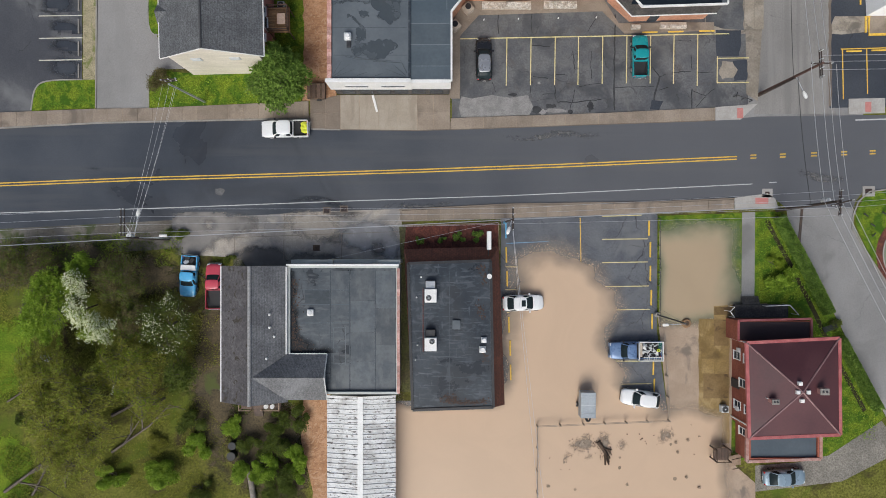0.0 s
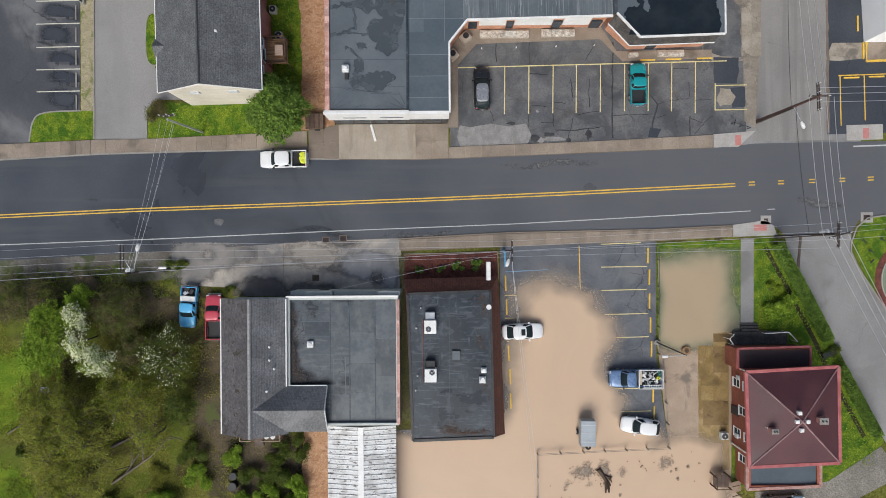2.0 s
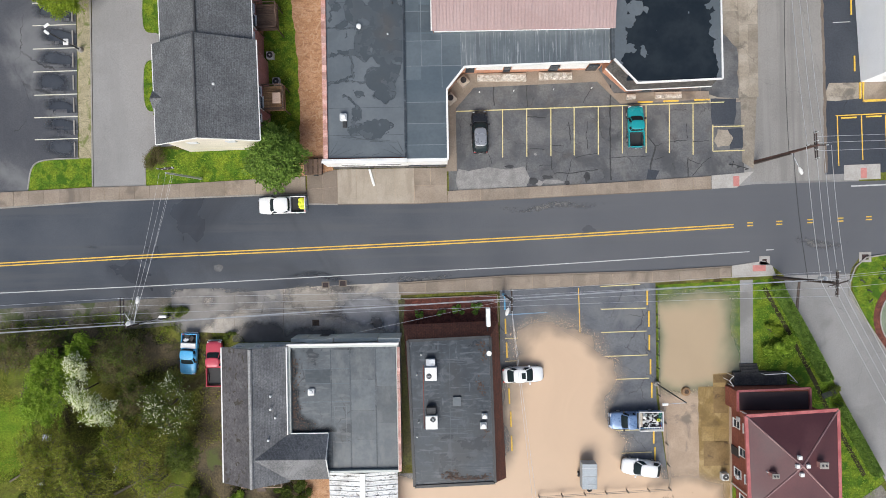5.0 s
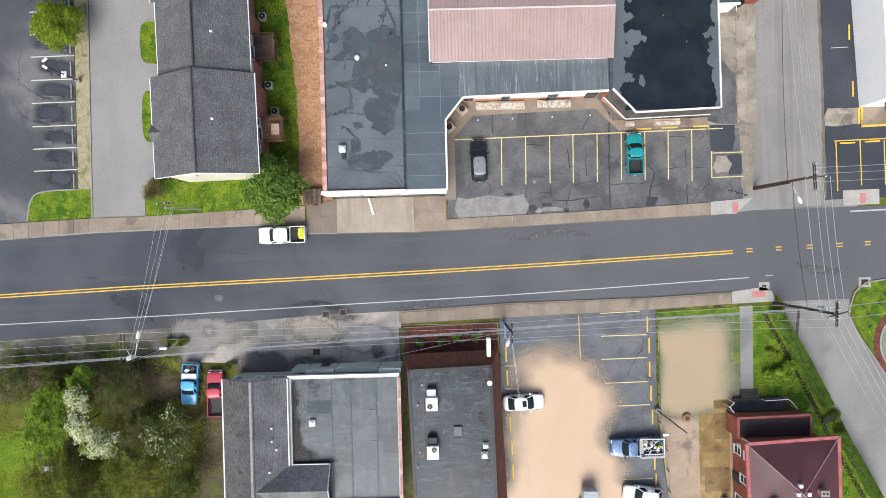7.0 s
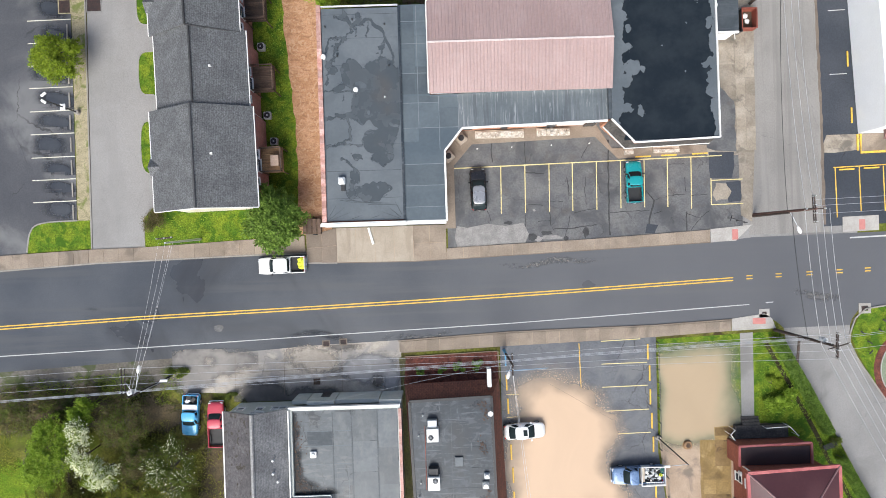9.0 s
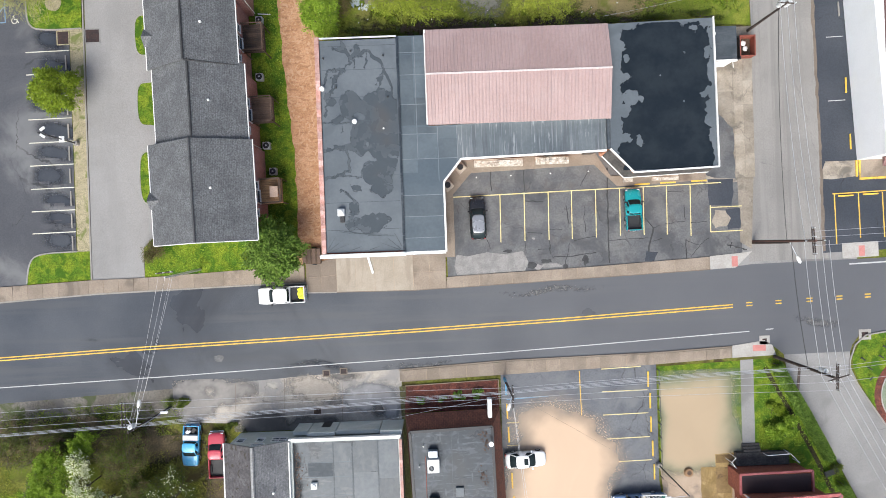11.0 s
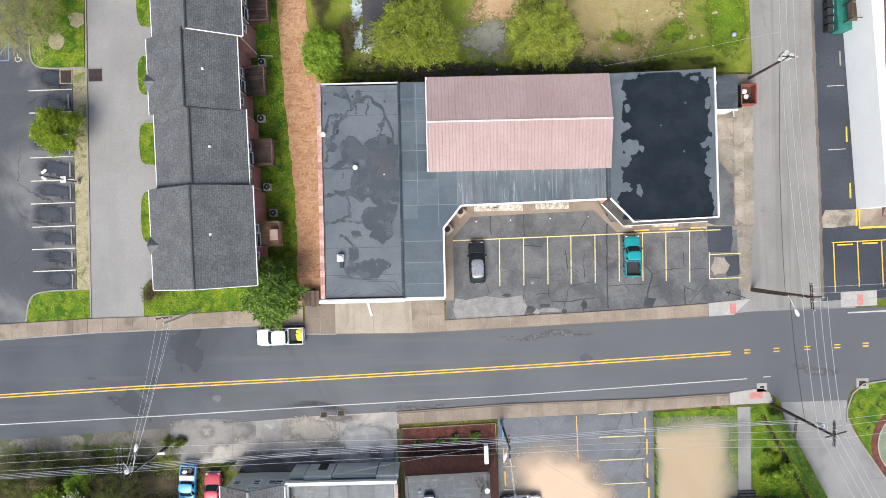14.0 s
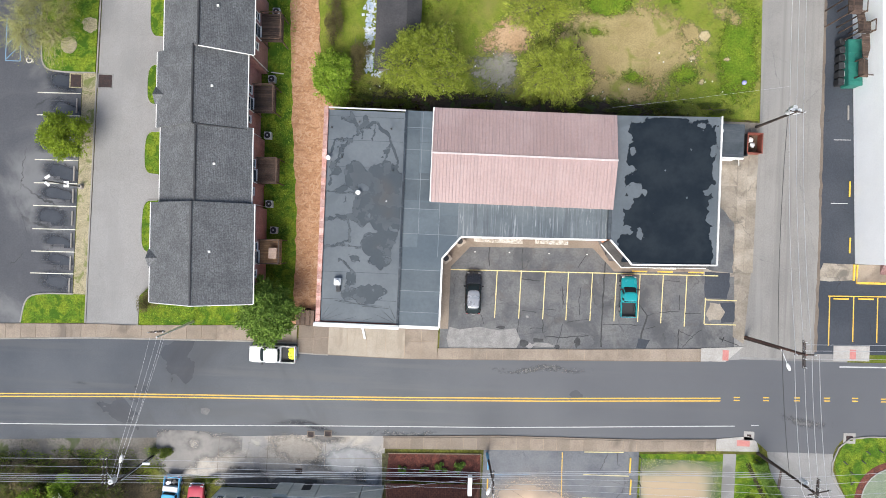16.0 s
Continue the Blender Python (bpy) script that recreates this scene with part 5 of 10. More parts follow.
# the band along the front also paints in the building's shadow
wet_film("wet_concrete", -24.5, -1.9, -5.0, 4.4, 0.0392, SOAKED_SHADE, "soaked concrete along the shop front, darkened for the building's shade", spots=((-21.0, -1.0, 3.0, 1.3), (-15.2, -1.2, 3.0, 0.8), (-11.6, 4.3, 1.6, 0.5), (-7.6, 0.2, 0.8, 1.0), (-12.2, 1.2, 1.3, 0.45), (-18.0, -1.6, 6.0, 0.7)), step=0.25, category="ground", kind="structure")
wet_film("water_sheen", -14.0, -1.2, -5.0, 4.4, 0.0415, SHEEN, "thin water on the forecourt, its sky sheen painted grey", spots=((-8.6, 1.6, 3.2, 1.6), (-6.4, 0.4, 1.2, 1.6)), islands=((-7.6, 0.0, 0.7, 0.9),), step=0.25, category="water", kind="structure")
cover("dried_concrete", "pale dried concrete in the forecourt", -15.4, 2.7, 3.4, 1.4, 0.0405, FORECOURT_PALE, 3.0, 1.2)
wet_film("wet_concrete", -31.5, -1.9, -21.5, 4.4, 0.0407, DAMP, "damp grey concrete at the end of the forecourt", spots=((-28.2, 2.4, 4.2, 2.2), (-29.2, 0.4, 1.6, 1.2), (-24.0, 3.0, 2.4, 0.9)), islands=((-25.6, 0.6, 1.1, 0.8), (-27.3, 2.9, 0.6, 0.4)), step=0.25, category="ground", kind="structure")
for xa, ya, xb, yb in ((-11.9, -1.1, -11.8, 4.4), (-18.6, -1.2, -18.5, 4.1), (-24.3, -0.8, -24.2, 3.8), (-24.3, 1.4, -5.1, 2.1)):
    single("pavement_joint", ribbon([(xa, ya), (xb, yb)], 0.05, 0.02, 0.0435), CONCRETE_DARK, "brown joint in the forecourt concrete", "joint", kind="structure")
single("hatch_cover", bevelled(-0.4, -0.35, 0.0, 0.4, 0.35, 0.03, 0.01), DEBRIS, "small rusty iron hatch in the forecourt", "hatch", (-14.8, 0.2, 0.04))
cover("road_silt", "thin dried silt washed over the junction", 43.6, 8.4, 3.4, 0.7, 0.0272, ROAD_WASH, 2.0, 1.0)
cover("road_silt", "thin dried silt along the north kerb", 13.0, 13.6, 7.0, 0.6, 0.0274, ROAD_WASH, 2.0, 1.0)
cover("road_silt", "thin dried silt along the south kerb", -2.5, 5.4, 5.0, 0.45, 0.0276, ROAD_WASH, 2.0, 0.8)
for y in (34.0, 41.4):
    stall((45.75, y), (47.75, y + 0.06), WHITE_LINE, "worn white stall line beside the white wall", 0.08, 0.033)
copy_thing(pale, pose(47.3, 44.6, 0.032, 0, 0, 92))
cover("tar_smudge", "dark tar smudge on the road", -39.8, 10.05, 3.6, 0.28, 0.0244, TAR_SMUDGE, 2.0, 0.9)
cover("tar_smudge", "dark wet stain round the street drains", -14.2, 5.3, 5.4, 0.55, 0.0246, TAR_SMUDGE, 2.0, 0.8)
cover("leaf_litter_ground", "dark leaf litter beside the verge", -44.5, -1.6, 10.5, 2.6, 0.0145, LITTER_GROUND, 3.0, 1.6)


# ---- buildings ----
def window(parent, cx, cy, cz, w, h, face, material=WHITE_TRIM, deep=0.06, name="window"):
    """A framed window on an outer wall; face is the side it looks to."""
    vx, vy = {"n": (1, 0), "s": (1, 0), "e": (0, 1), "w": (0, 1)}[face]
    ox, oy = {"n": (0, 1), "s": (0, -1), "e": (1, 0), "w": (-1, 0)}[face]

    def bar(bm, u0, v0, u1, v1, d0, d1):
        xs = sorted((cx + vx * u0 + ox * d0, cx + vx * u1 + ox * d1))
        ys = sorted((cy + vy * u0 + oy * d0, cy + vy * u1 + oy * d1))
        block(bm, xs[0], ys[0], cz + v0, xs[1], ys[1], cz + v1)
    bm = bmesh.new()
    t = 0.09
    bar(bm, -w / 2, -h / 2, -w / 2 + t, h / 2, -0.05, deep)
    bar(bm, w / 2 - t, -h / 2, w / 2, h / 2, -0.05, deep)
    bar(bm, -w / 2 + t, h / 2 - t, w / 2 - t, h / 2, -0.05, deep)
    bar(bm, -w / 2 + t, -t / 2, w / 2 - t, t / 2, -0.05, deep - 0.01)
    fr = part(name, bm, material, parent)
    bm = bmesh.new()
    bar(bm, -w / 2 + t, -h / 2 + t * 0.5, w / 2 - t, h / 2 - t, -0.04, 0.02)
    part("pane", bm, WINDOW_GLASS, fr, "dark window glass")
    bm = bmesh.new()
    bar(bm, -w / 2 - 0.06, -h / 2 - 0.05, w / 2 + 0.06, -h / 2 + 0.04, -0.05, deep + 0.08)
    part("sill", bm, material, fr)
    return fr


def gable_roof(bm, x0, y0, x1, y1, eave, ridge, along, thick=0.16, at=None):
    """Two slopes with thickness; along is the ridge's direction."""
    if along == "y":
        m = at if at is not None else (x0 + x1) / 2
        top = [(x0, y0, eave), (m, y0, ridge), (x1, y0, eave), (x0, y1, eave), (m, y1, ridge), (x1, y1, eave)]
    else:
        m = at if at is not None else (y0 + y1) / 2
        top = [(x0, y0, eave), (x0, m, ridge), (x0, y1, eave), (x1, y0, eave), (x1, m, ridge), (x1, y1, eave)]
    vs = [bm.verts.new(v) for v in top] + [bm.verts.new((v[0], v[1], v[2] - thick)) for v in top]
    for f in ((0, 1, 4, 3), (1, 2, 5, 4), (6, 9, 10, 7), (7, 10, 11, 8), (0, 3, 9, 6), (2, 8, 11, 5), (0, 6, 7, 1), (1, 7, 8, 2), (3, 4, 10, 9), (4, 5, 11, 10)):
        bm.faces.new([vs[i] for i in f])
    bmesh.ops.recalc_face_normals(bm, faces=bm.faces[:])


def gable_wall(x0, x1, y, z0, eave, ridge, m, thick, out):
    y2 = y + thick * out
    pts = [(x0, z0), (x1, z0), (x1, eave), (m, ridge), (x0, eave)]
    return solid([(x, y, z) for x, z in pts] + [(x, y2, z) for x, z in pts],
                 [(0, 1, 2, 3, 4), (9, 8, 7, 6, 5)] + [(i, (i + 1) % 5, (i + 1) % 5 + 5, i + 5) for i in range(5)])


def shell(x0, y0, x1, y1, z0, z1, t=0.25):
    """Four outer walls butted at the corners."""
    bm = bmesh.new()
    block(bm, x0, y0, z0, x1, y0 + t, z1)
    block(bm, x0, y1 - t, z0, x1, y1, z1)
    block(bm, x0, y0 + t, z0, x0 + t, y1 - t, z1)
    block(bm, x1 - t, y0 + t, z0, x1, y1 - t, z1)
    return bm


def vent_pipe(parent, x, y, z, r=0.14, h=0.45, material=WHITE_TRIM, name="vent_pipe"):
    bm = bmesh.new()
    tube(bm, (x, y, z - 0.05), (x, y, z + h), r * 0.7, r * 0.7, 10)
    tube(bm, (x, y, z + h), (x, y, z + h + 0.12), r * 1.2, r * 0.9, 10)
    return part(name, bm, material, parent)


# townhouses: one house a unit, stepped along the drive
def townhouse(y0, y1, xs, dz, gable_south, deck, mid):
    x0, x1, rx = xs
    eave, ridge = 7.35 + dz, 10.3 + dz
    h = thing("townhouse", "two-storey brick townhouse with a charcoal shingle roof", "house", (rx, y0, 0), 1.4, group="row of townhouses")
    o = Vector((rx, y0, 0))

    def put(name, bm, m, label="", parent=h):
        bmesh.ops.translate(bm, vec=-o, verts=bm.verts[:])
        return part(name, bm, m, parent, label)
    put("wall", shell(x0, y0 + 0.02, x1, y1 - 0.02, 0, eave - 0.2), BRICK_PINK, "pinkish brick walls")
    gm = SIDING_CREAM if gable_south else BRICK_PINK
    put("gable", gable_wall(x0 + 0.05, x1 - 0.05, y0 + 0.0, 0 if gable_south else 5, eave - (0.05 if gable_south else 0.35), ridge - (0.25 if gable_south else 0.6), rx, 0.18, -1 if gable_south else 1), gm, "cream sided gable wall" if gable_south else "")
    put("gable", gable_wall(x0 + 0.05, x1 - 0.05, y1 - 0.05, 5, eave - 0.3, ridge - 0.5, rx, 0.18, -1), BRICK_PINK)
    bm = bmesh.new()
    gable_roof(bm, x0 - 0.55, y0 - (0.5 if gable_south else 0.1), x1 + 0.75, y1 + 0.1, eave, ridge, "y", 0.2, rx)
    roof = put("roof", bm, SHINGLE, "charcoal asphalt shingle roof")
    bm = bmesh.new()
    ys, ye = y0 - (0.51 if gable_south else 0.1), y1 + 0.1
    tube(bm, (rx, ys, ridge + 0.02), (rx, ye, ridge + 0.02), 0.13, 0.13, 6)
    put("ridge_cap", bm, mk("ridge_shingles", (0.06, 0.06, 0.062), (0.085, 0.085, 0.088), 0.85, 1.0, 6, 0.2, 0.3) if gable_south else RIDGE, "", roof)
    for xe in (x0 - 0.6, x1 + 0.8):
        put("gutter", one(xe - 0.05, ys, eave - 0.2, xe + 0.05, ye, eave - 0.04), WHITE_TRIM, "white gutter", roof)
    if gable_south:
        for xa, xb in ((x0 - 0.55, rx), (x1 + 0.75, rx)):
            put("verge_strip", rod((xa, ys - 0.03, eave - 0.1), (xb, ys - 0.03, ridge - 0.12), 0.06, 0.06, 4), WHITE_TRIM, "white verge board", roof)
        for xc in (-26.4, -22.3):
            vw = put("vent", one(xc - 0.55, y0 - 0.26, 5.3, xc + 0.55, y0 - 0.17, 6.1), UNIT_GREY, "pale louvred vent")
            for k in range(3):
                put("slat", one(xc - 0.45, y0 - 0.3, 5.42 + k * 0.22, xc + 0.45, y0 - 0.262, 5.52 + k * 0.22), UNIT_GREY, "", vw)
    if dz > 0:
        put("verge_strip", rod((x1 + 0.75, ys - 0.03, eave - 0.06), (rx, ys - 0.03, ridge - 0.06), 0.07, 0.07, 4), WHITE_TRIM, "white verge board", roof)
    # dark rod added as the shadow line where this roof steps up
    if 38 < y0 < 39:
        put("verge_strip", rod((x1 + 0.75, ys - 0.03, eave - 0.06), (rx, ys - 0.03, ridge - 0.02), 0.1, 0.1, 4), RIDGE, "dark strip painting the shadow line at the roof step", roof)
    # entry gable over the drive-side door
    ey = y0 + (y1 - y0) * 0.42
    if x0 < -29 and y0 < 50:
        bm = bmesh.new()
        gable_roof(bm, x0 - 0.75, ey - 1.05, x0 + 1.2, ey + 1.05, eave - 0.15, eave + 0.6, "x", 0.12)
        put("entry_gable", bm, SHINGLE, "small shingled gable over the entrance")
    put("door", one(x0 - 0.06, ey - 0.5, 0.1, x0 + 0.02, ey + 0.5, 2.2), WHITE_TRIM, "white entrance door")
    vx, vy = rx + 1.6, y0 + (y1 - y0) * 0.5
    vz = ridge - (ridge - eave) * 1.6 / (x1 + 0.75 - rx)
    put("roof_vent", bevelled(vx - 0.12, vy - 0.11, vz - 0.1, vx + 0.12, vy + 0.11, vz + 0.2, 0.03), WHITE_TRIM, "small white roof vent")
    # garden side: windows, deck, condenser
    for wy, wz, w, hh in ((deck[1] - 1.1, 1.3, 0.9, 1.2), (deck[0] + 0.75, 4.1, 1.5, 2.0), (deck[1] - 0.8, 4.4, 0.9, 1.4), (mid, 6.1, 0.8, 0.9), (deck[0] - 1.0, 4.6, 0.8, 1.3)):
        if y0 + 0.6 < wy < y1 - 0.6:
            window(h, x1 - o.x, wy - o.y, wz, w, hh, "e", deep=0.07)
    put("downpipe", rod((x1 + 0.1, y0 + 0.3, 0.1), (x1 + 0.1, y0 + 0.3, eave - 0.3), 0.05, 0.05, 6), WHITE_TRIM)
    # deck on posts
    d0, d1, dx1 = deck[0], deck[1], x1 + 2.45
    wood = WOOD_WARM if gable_south else (WOOD_DARK if y0 > 35 else WOOD_DECK)
    dk = put("deck", one(x1 + 0.01, d0, 2.55, dx1, d1, 2.72), wood, "raised timber deck")
    nb = 14
    for k in range(nb):
        ya = d0 + 0.05 + (d1 - d0 - 0.1) * k / nb
        put("board", one(x1 + 0.03, ya, 2.722, dx1 - 0.02, ya + (d1 - d0 - 0.1) / nb - 0.055, 2.80), wood, "", dk)
    for px, py in ((dx1 - 0.1, d0 + 0.1), (dx1 - 0.1, d1 - 0.1), (x1 + 0.15, d0 + 0.1), (x1 + 0.15, d1 - 0.1)):
        put("post", one(px - 0.05, py - 0.05, 0, px + 0.05, py + 0.05, 3.75), WOOD_DECK, "", dk)
    for a in ((dx1 - 0.15, d0 + 0.16, dx1 - 0.02, d1 - 0.16), (x1 + 0.22, d0 + 0.03, dx1 - 0.16, d0 + 0.15), (x1 + 0.22, d1 - 0.15, dx1 - 0.16, d1 - 0.03)):
        put("rail", one(a[0], a[1], 3.6, a[2], a[3], 3.68), WOOD_DECK, "", dk)
        put("rail", one(a[0] + 0.03, a[1] + 0.03, 2.9, a[2] - 0.03, a[3] - 0.03, 2.96), WOOD_DECK, "", dk)
    for k in range(6):
        yy = d0 + 0.3 + k * (d1 - d0 - 0.6) / 5
        put("baluster", one(dx1 - 0.11, yy - 0.02, 2.96, dx1 - 0.05, yy + 0.02, 3.6), WOOD_DECK, "", dk)
    return h


RIDGE = mk("ridge_cap_shingles", (0.03, 0.03, 0.032), (0.05, 0.05, 0.052), 0.85, 1.0, 6, 0.2, 0.3)
UNITS = ((20.55, 30.4, (-29.05, -19.55, -24.2), 0.0, True, (24.1, 26.9), 28.0), (30.4, 38.4, (-28.55, -20.2, -24.25), -0.3, False, (33.1, 36.0), 36.9),
         (38.4, 46.1, (-29.05, -20.9, -24.7), 0.0, False, (41.0, 44.1), 45.0), (46.1, 54.4, (-28.45, -20.4, -24.3), 0.3, False, (49.0, 52.1), 53.0), (54.4, 62.6, (-29.1, -21.0, -24.85), 0.0, False, (57.0, 60.0), 61.0))
for u in UNITS:
    townhouse(*u)


def condenser(x, y, z=0.05, label="grey air conditioning condenser on the lawn"):
    c = thing("air_conditioner", label, "air conditioner", (x, y, z), group="garden condensers")
    part("casing", bevelled(-0.4, -0.4, 0, 0.4, 0.4, 0.75, 0.04), UNIT_GREY, c)
    part("fan_grille", rod((0, 0, 0.74), (0, 0, 0.79), 0.36, 0.34, 16), UNIT_DARK, c, "round dark fan grille")
    part("fan_hub", rod((0, 0, 0.79), (0, 0, 0.82), 0.1, 0.08, 10), UNIT_GREY, c)
    return c


for x, y in ((-18.75, 28.1), (-19.4, 31.1), (-19.9, 39.0), (-19.7, 45.5), (-19.5, 53.3)):
    condenser(x, y)
tb = thing("deck_table", "small pale wooden table on the deck", "table", (-18.0, 25.5, 2.762))
part("tabletop", bevelled(-0.45, -0.6, 0.66, 0.45, 0.6, 0.72, 0.02), mk("pale_table_wood", (0.52, 0.36, 0.27), (0.6, 0.44, 0.34), 0.6, 2.0, 9, 0.15, 0.1), tb)
for sx in (-0.36, 0.36):
    for sy in (-0.5, 0.5):
        part("leg", one(sx - 0.04, sy - 0.04, 0, sx + 0.04, sy + 0.04, 0.66), WOOD_RAIL, tb)


# the store: flat west wing, low front, pink-roofed hall, black-roofed corner block
C = thing("store_building", "long low store building with flat, pink metal and black roofs", "building", (0, 30, 0))


def cput(name, bm, m, label="", parent=None):
    bmesh.ops.translate(bm, vec=(0, -30, 0), verts=bm.verts[:])
    return part(name, bm, m, parent or C, label)


cput("wall", shell(-12.45, 18.35, -3.86, 41.28, 0, 4.98, 0.3), BRICK_RED, "red brick west wing walls")
west_roof = cput("roof", one(-12.05, 18.5, 5.0, -3.85, 41.3, 5.2), EPDM_MID, "grey membrane roof with damp patches")
for y in (20.9, 23.85, 26.65, 29.6, 32.4, 35.2, 38.1, 40.65):
    cput("seam", one(-11.95, y - 0.025, 5.2, -3.95, y + 0.025, 5.2045), EPDM, "", west_roof)
for k in range(30):
    y = 18.4 + k * 0.775
    cput("coping_tile", one(-12.55, y, 4.99, -12.08, y + 0.755, 5.43 + 0.012 * (k % 3)), COPING_PINK, "", west_roof)
cput("parapet", one(-12.4, 41.45, 5.2, -3.8, 41.58, 5.38), UNIT_GREY, "white rear coping", west_roof)
# white upper front with two windows above a recessed dark shopfront
front = cput("fascia", one(-12.7, 17.95, 2.3, -3.6, 18.34, 5.5), WHITE_TRIM, "white boarded upper front")
cput("fascia_cap", one(-12.75, 17.9, 5.5, -3.55, 18.2, 5.56), WHITE_TRIM, "", front)
cput("fascia", one(-3.59, 18.0, 2.3, 0.75, 18.34, 5.02), WHITE_TRIM, "white boarded upper front")
for xc in (-9.6, -5.6):
    wn = cput("window", one(xc - 1.35, 17.9, 3.5, xc + 1.35, 17.96, 3.95), UNIT_GREY, "narrow strip window", front)
    cput("pane", one(xc - 1.25, 17.88, 3.58, xc + 1.25, 17.902, 3.87), WINDOW_GLASS, "", wn)
cput("shopfront", one(-12.3, 18.0, 0.03, 0.6, 18.3, 2.29), TILE_DARK, "dark recessed shopfront")
for k in range(6):
    x = -11.6 + k * 2.0
    cput("window", one(x, 17.94, 0.6, x + 1.5, 18.01, 2.1), WINDOW_GLASS, "shop window")
# low front roofs with welded seams
cput("wall", slab([(-3.75, 18.36), (0.45, 18.36), (0.45, 25.9), (2.55, 28.75), (18.4, 29.0), (18.4, 41.5), (-3.75, 41.5)], 0, 4.6), BRICK_ORANGE, "orange brick shop walls")
cput("roof", slab([(-3.79, 18.2), (0.75, 18.2), (0.75, 25.7), (2.4, 27.8), (2.4, 31.85), (-0.6, 31.8), (-0.65, 41.6), (-3.79, 41.6)], 4.7, 5.0), EPDM_BLUE, "blue-grey membrane roof with welded seams")
cput("roof", slab([(2.405, 27.81), (2.75, 28.25), (18.55, 28.6), (18.7, 32.2), (2.405, 31.85)], 4.7, 4.995), EPDM_STREAK, "water-streaked membrane roof")
for y in (19.8, 22.1, 24.4, 28.3, 31.0, 34.2, 37.4, 39.8):
    x1 = 0.7 if y < 25.7 else (2.4 if y < 29 else (-0.7 if y > 31.9 else 0.2))
    cput("seam", one(-3.7, y - 0.04, 5.0, x1, y + 0.025, 5.012), SEAM)
SHEETS = mk("membrane_sheets", (0.068, 0.086, 0.100), (0.092, 0.113, 0.128), 0.45, 0.3, 3, 0.07, 0.12, vary=0.2)
for x0, x1, ys in ((-3.6, -2.15, (31.9, 34.2, 36.9, 39.6, 41.5)), (-2.1, -0.85, (31.9, 34.9, 38.2, 41.5)), (-3.6, -1.95, (26.8, 28.25, 31.8)), (-1.85, 0.2, (28.35, 31.0, 31.75)), (0.36, 2.3, (28.2, 30.4, 31.75)), (-3.6, 0.6, (18.4, 19.75, 22.05, 24.35))):
    for ya, yb in zip(ys, ys[1:]):
        cput("membrane_sheet", one(x0, ya + 0.03, 5.0, x1, yb - 0.03, 5.0065), SHEETS)
for k in range(9):
    x = 4.3 + 1.55 * k
    cput("membrane_sheet", one(x, 28.75 + 0.3 * (k % 2), 4.99, x + 1.45, 30.6 + 0.5 * (k % 3), 4.9995), EPDM_STREAK)
for x, ya, yb in ((-1.9, 28.3, 41.5), (0.3, 25.9, 31.7), (2.38, 28.0, 31.8)):
    cput("seam", one(x - 0.03, ya, 5.0, x + 0.03, yb, 5.01), SEAM)
for k in range(15):
    x = 2.9 + k * 1.08
    cput("seam", one(x - 0.02, 28.7, 4.995, x + 0.02, 31.8, 5.003), SEAM)
cput("flashing", one(18.5, 28.62, 4.9, 18.84, 41.8, 5.52), EPDM, "dark flashing between the roofs")
cput("kerb_upstand", one(-3.85, 18.4, 5.0, -3.62, 41.5, 5.24), EPDM_BLACK, "dark upstand between the roofs")
# white gutter and brick band along the court
for a, b in (((0.8, 18.2), (0.8, 25.75)), ((0.8, 25.75), (2.75, 28.15)), ((2.75, 28.15), (18.5, 28.5))):
    cput("gutter", ribbon([a, b], 0.2, 4.7, 5.04), WHITE_TRIM, "white gutter board")
cput("wall_band", one(0.5, 18.5, 1.2, 0.72, 25.6, 3.0), WHITE_TRIM, "white panels along the court wall")
for x0, x1, m in ((4.2, 7.2, WHITE_TRIM), (8.2, 12.4, WHITE_TRIM), (13.6, 16.6, WHITE_TRIM), (7.3, 8.1, WINDOW_GLASS), (12.5, 13.5, WINDOW_GLASS), (16.8, 18.0, WINDOW_GLASS), (3.0, 4.0, WINDOW_GLASS)):
    cput("shop_panel" if m is WHITE_TRIM else "window", one(x0, 28.72, 1.6 if m is WHITE_TRIM else 0.6, x1, 28.86 + 0.004 * x0 * 0, 3.6 if m is WHITE_TRIM else 2.6), m, "white signboard panel" if m is WHITE_TRIM else "shop window")
# pink hall
cput("wall", shell(-0.5, 31.95, 18.6, 41.6, 4.6, 5.75, 0.2), WALL_WHITE, "white upper hall walls")
bm = bmesh.new()
gable_roof(bm, -0.7, 31.75, 18.85, 41.85, 5.9, 7.05, "x", 0.12, 36.85)
pink = cput("roof", bm, PINK_METAL, "faded pink ribbed metal roof")
bm = bmesh.new()
for k in range(54):
    x = -0.6 + k * 0.362
    for ya, za, yb, zb in ((31.75, 5.9, 36.8, 7.04), (41.85, 5.9, 36.9, 7.04)):
        lo, hi = sorted(((ya, za), (yb, zb)))
        vs = []
        for (y, z) in ((ya, za), (yb, zb)):
            vs += [bm.verts.new((x - 0.045, y, z)), bm.verts.new((x - 0.02, y, z + 0.045)), bm.verts.new((x + 0.02, y, z + 0.045)), bm.verts.new((x + 0.045, y, z))]
        for i in range(3):
            bm.faces.new((vs[i], vs[i + 1], vs[i + 5], vs[i + 4]))
bmesh.ops.recalc_face_normals(bm, faces=bm.faces[:])
tagged(cput("rib", bm, PINK_METAL, "raised steel ribs", pink), kind="stuff")
cput("ridge_cap", one(-0.72, 36.76, 7.0, 18.87, 36.94, 7.1), PINK_CAP, "pale ridge cap", pink)
cput("verge", one(-0.82, 31.8, 5.78, -0.66, 41.85, 5.98), WHITE_TRIM, "white verge", pink)
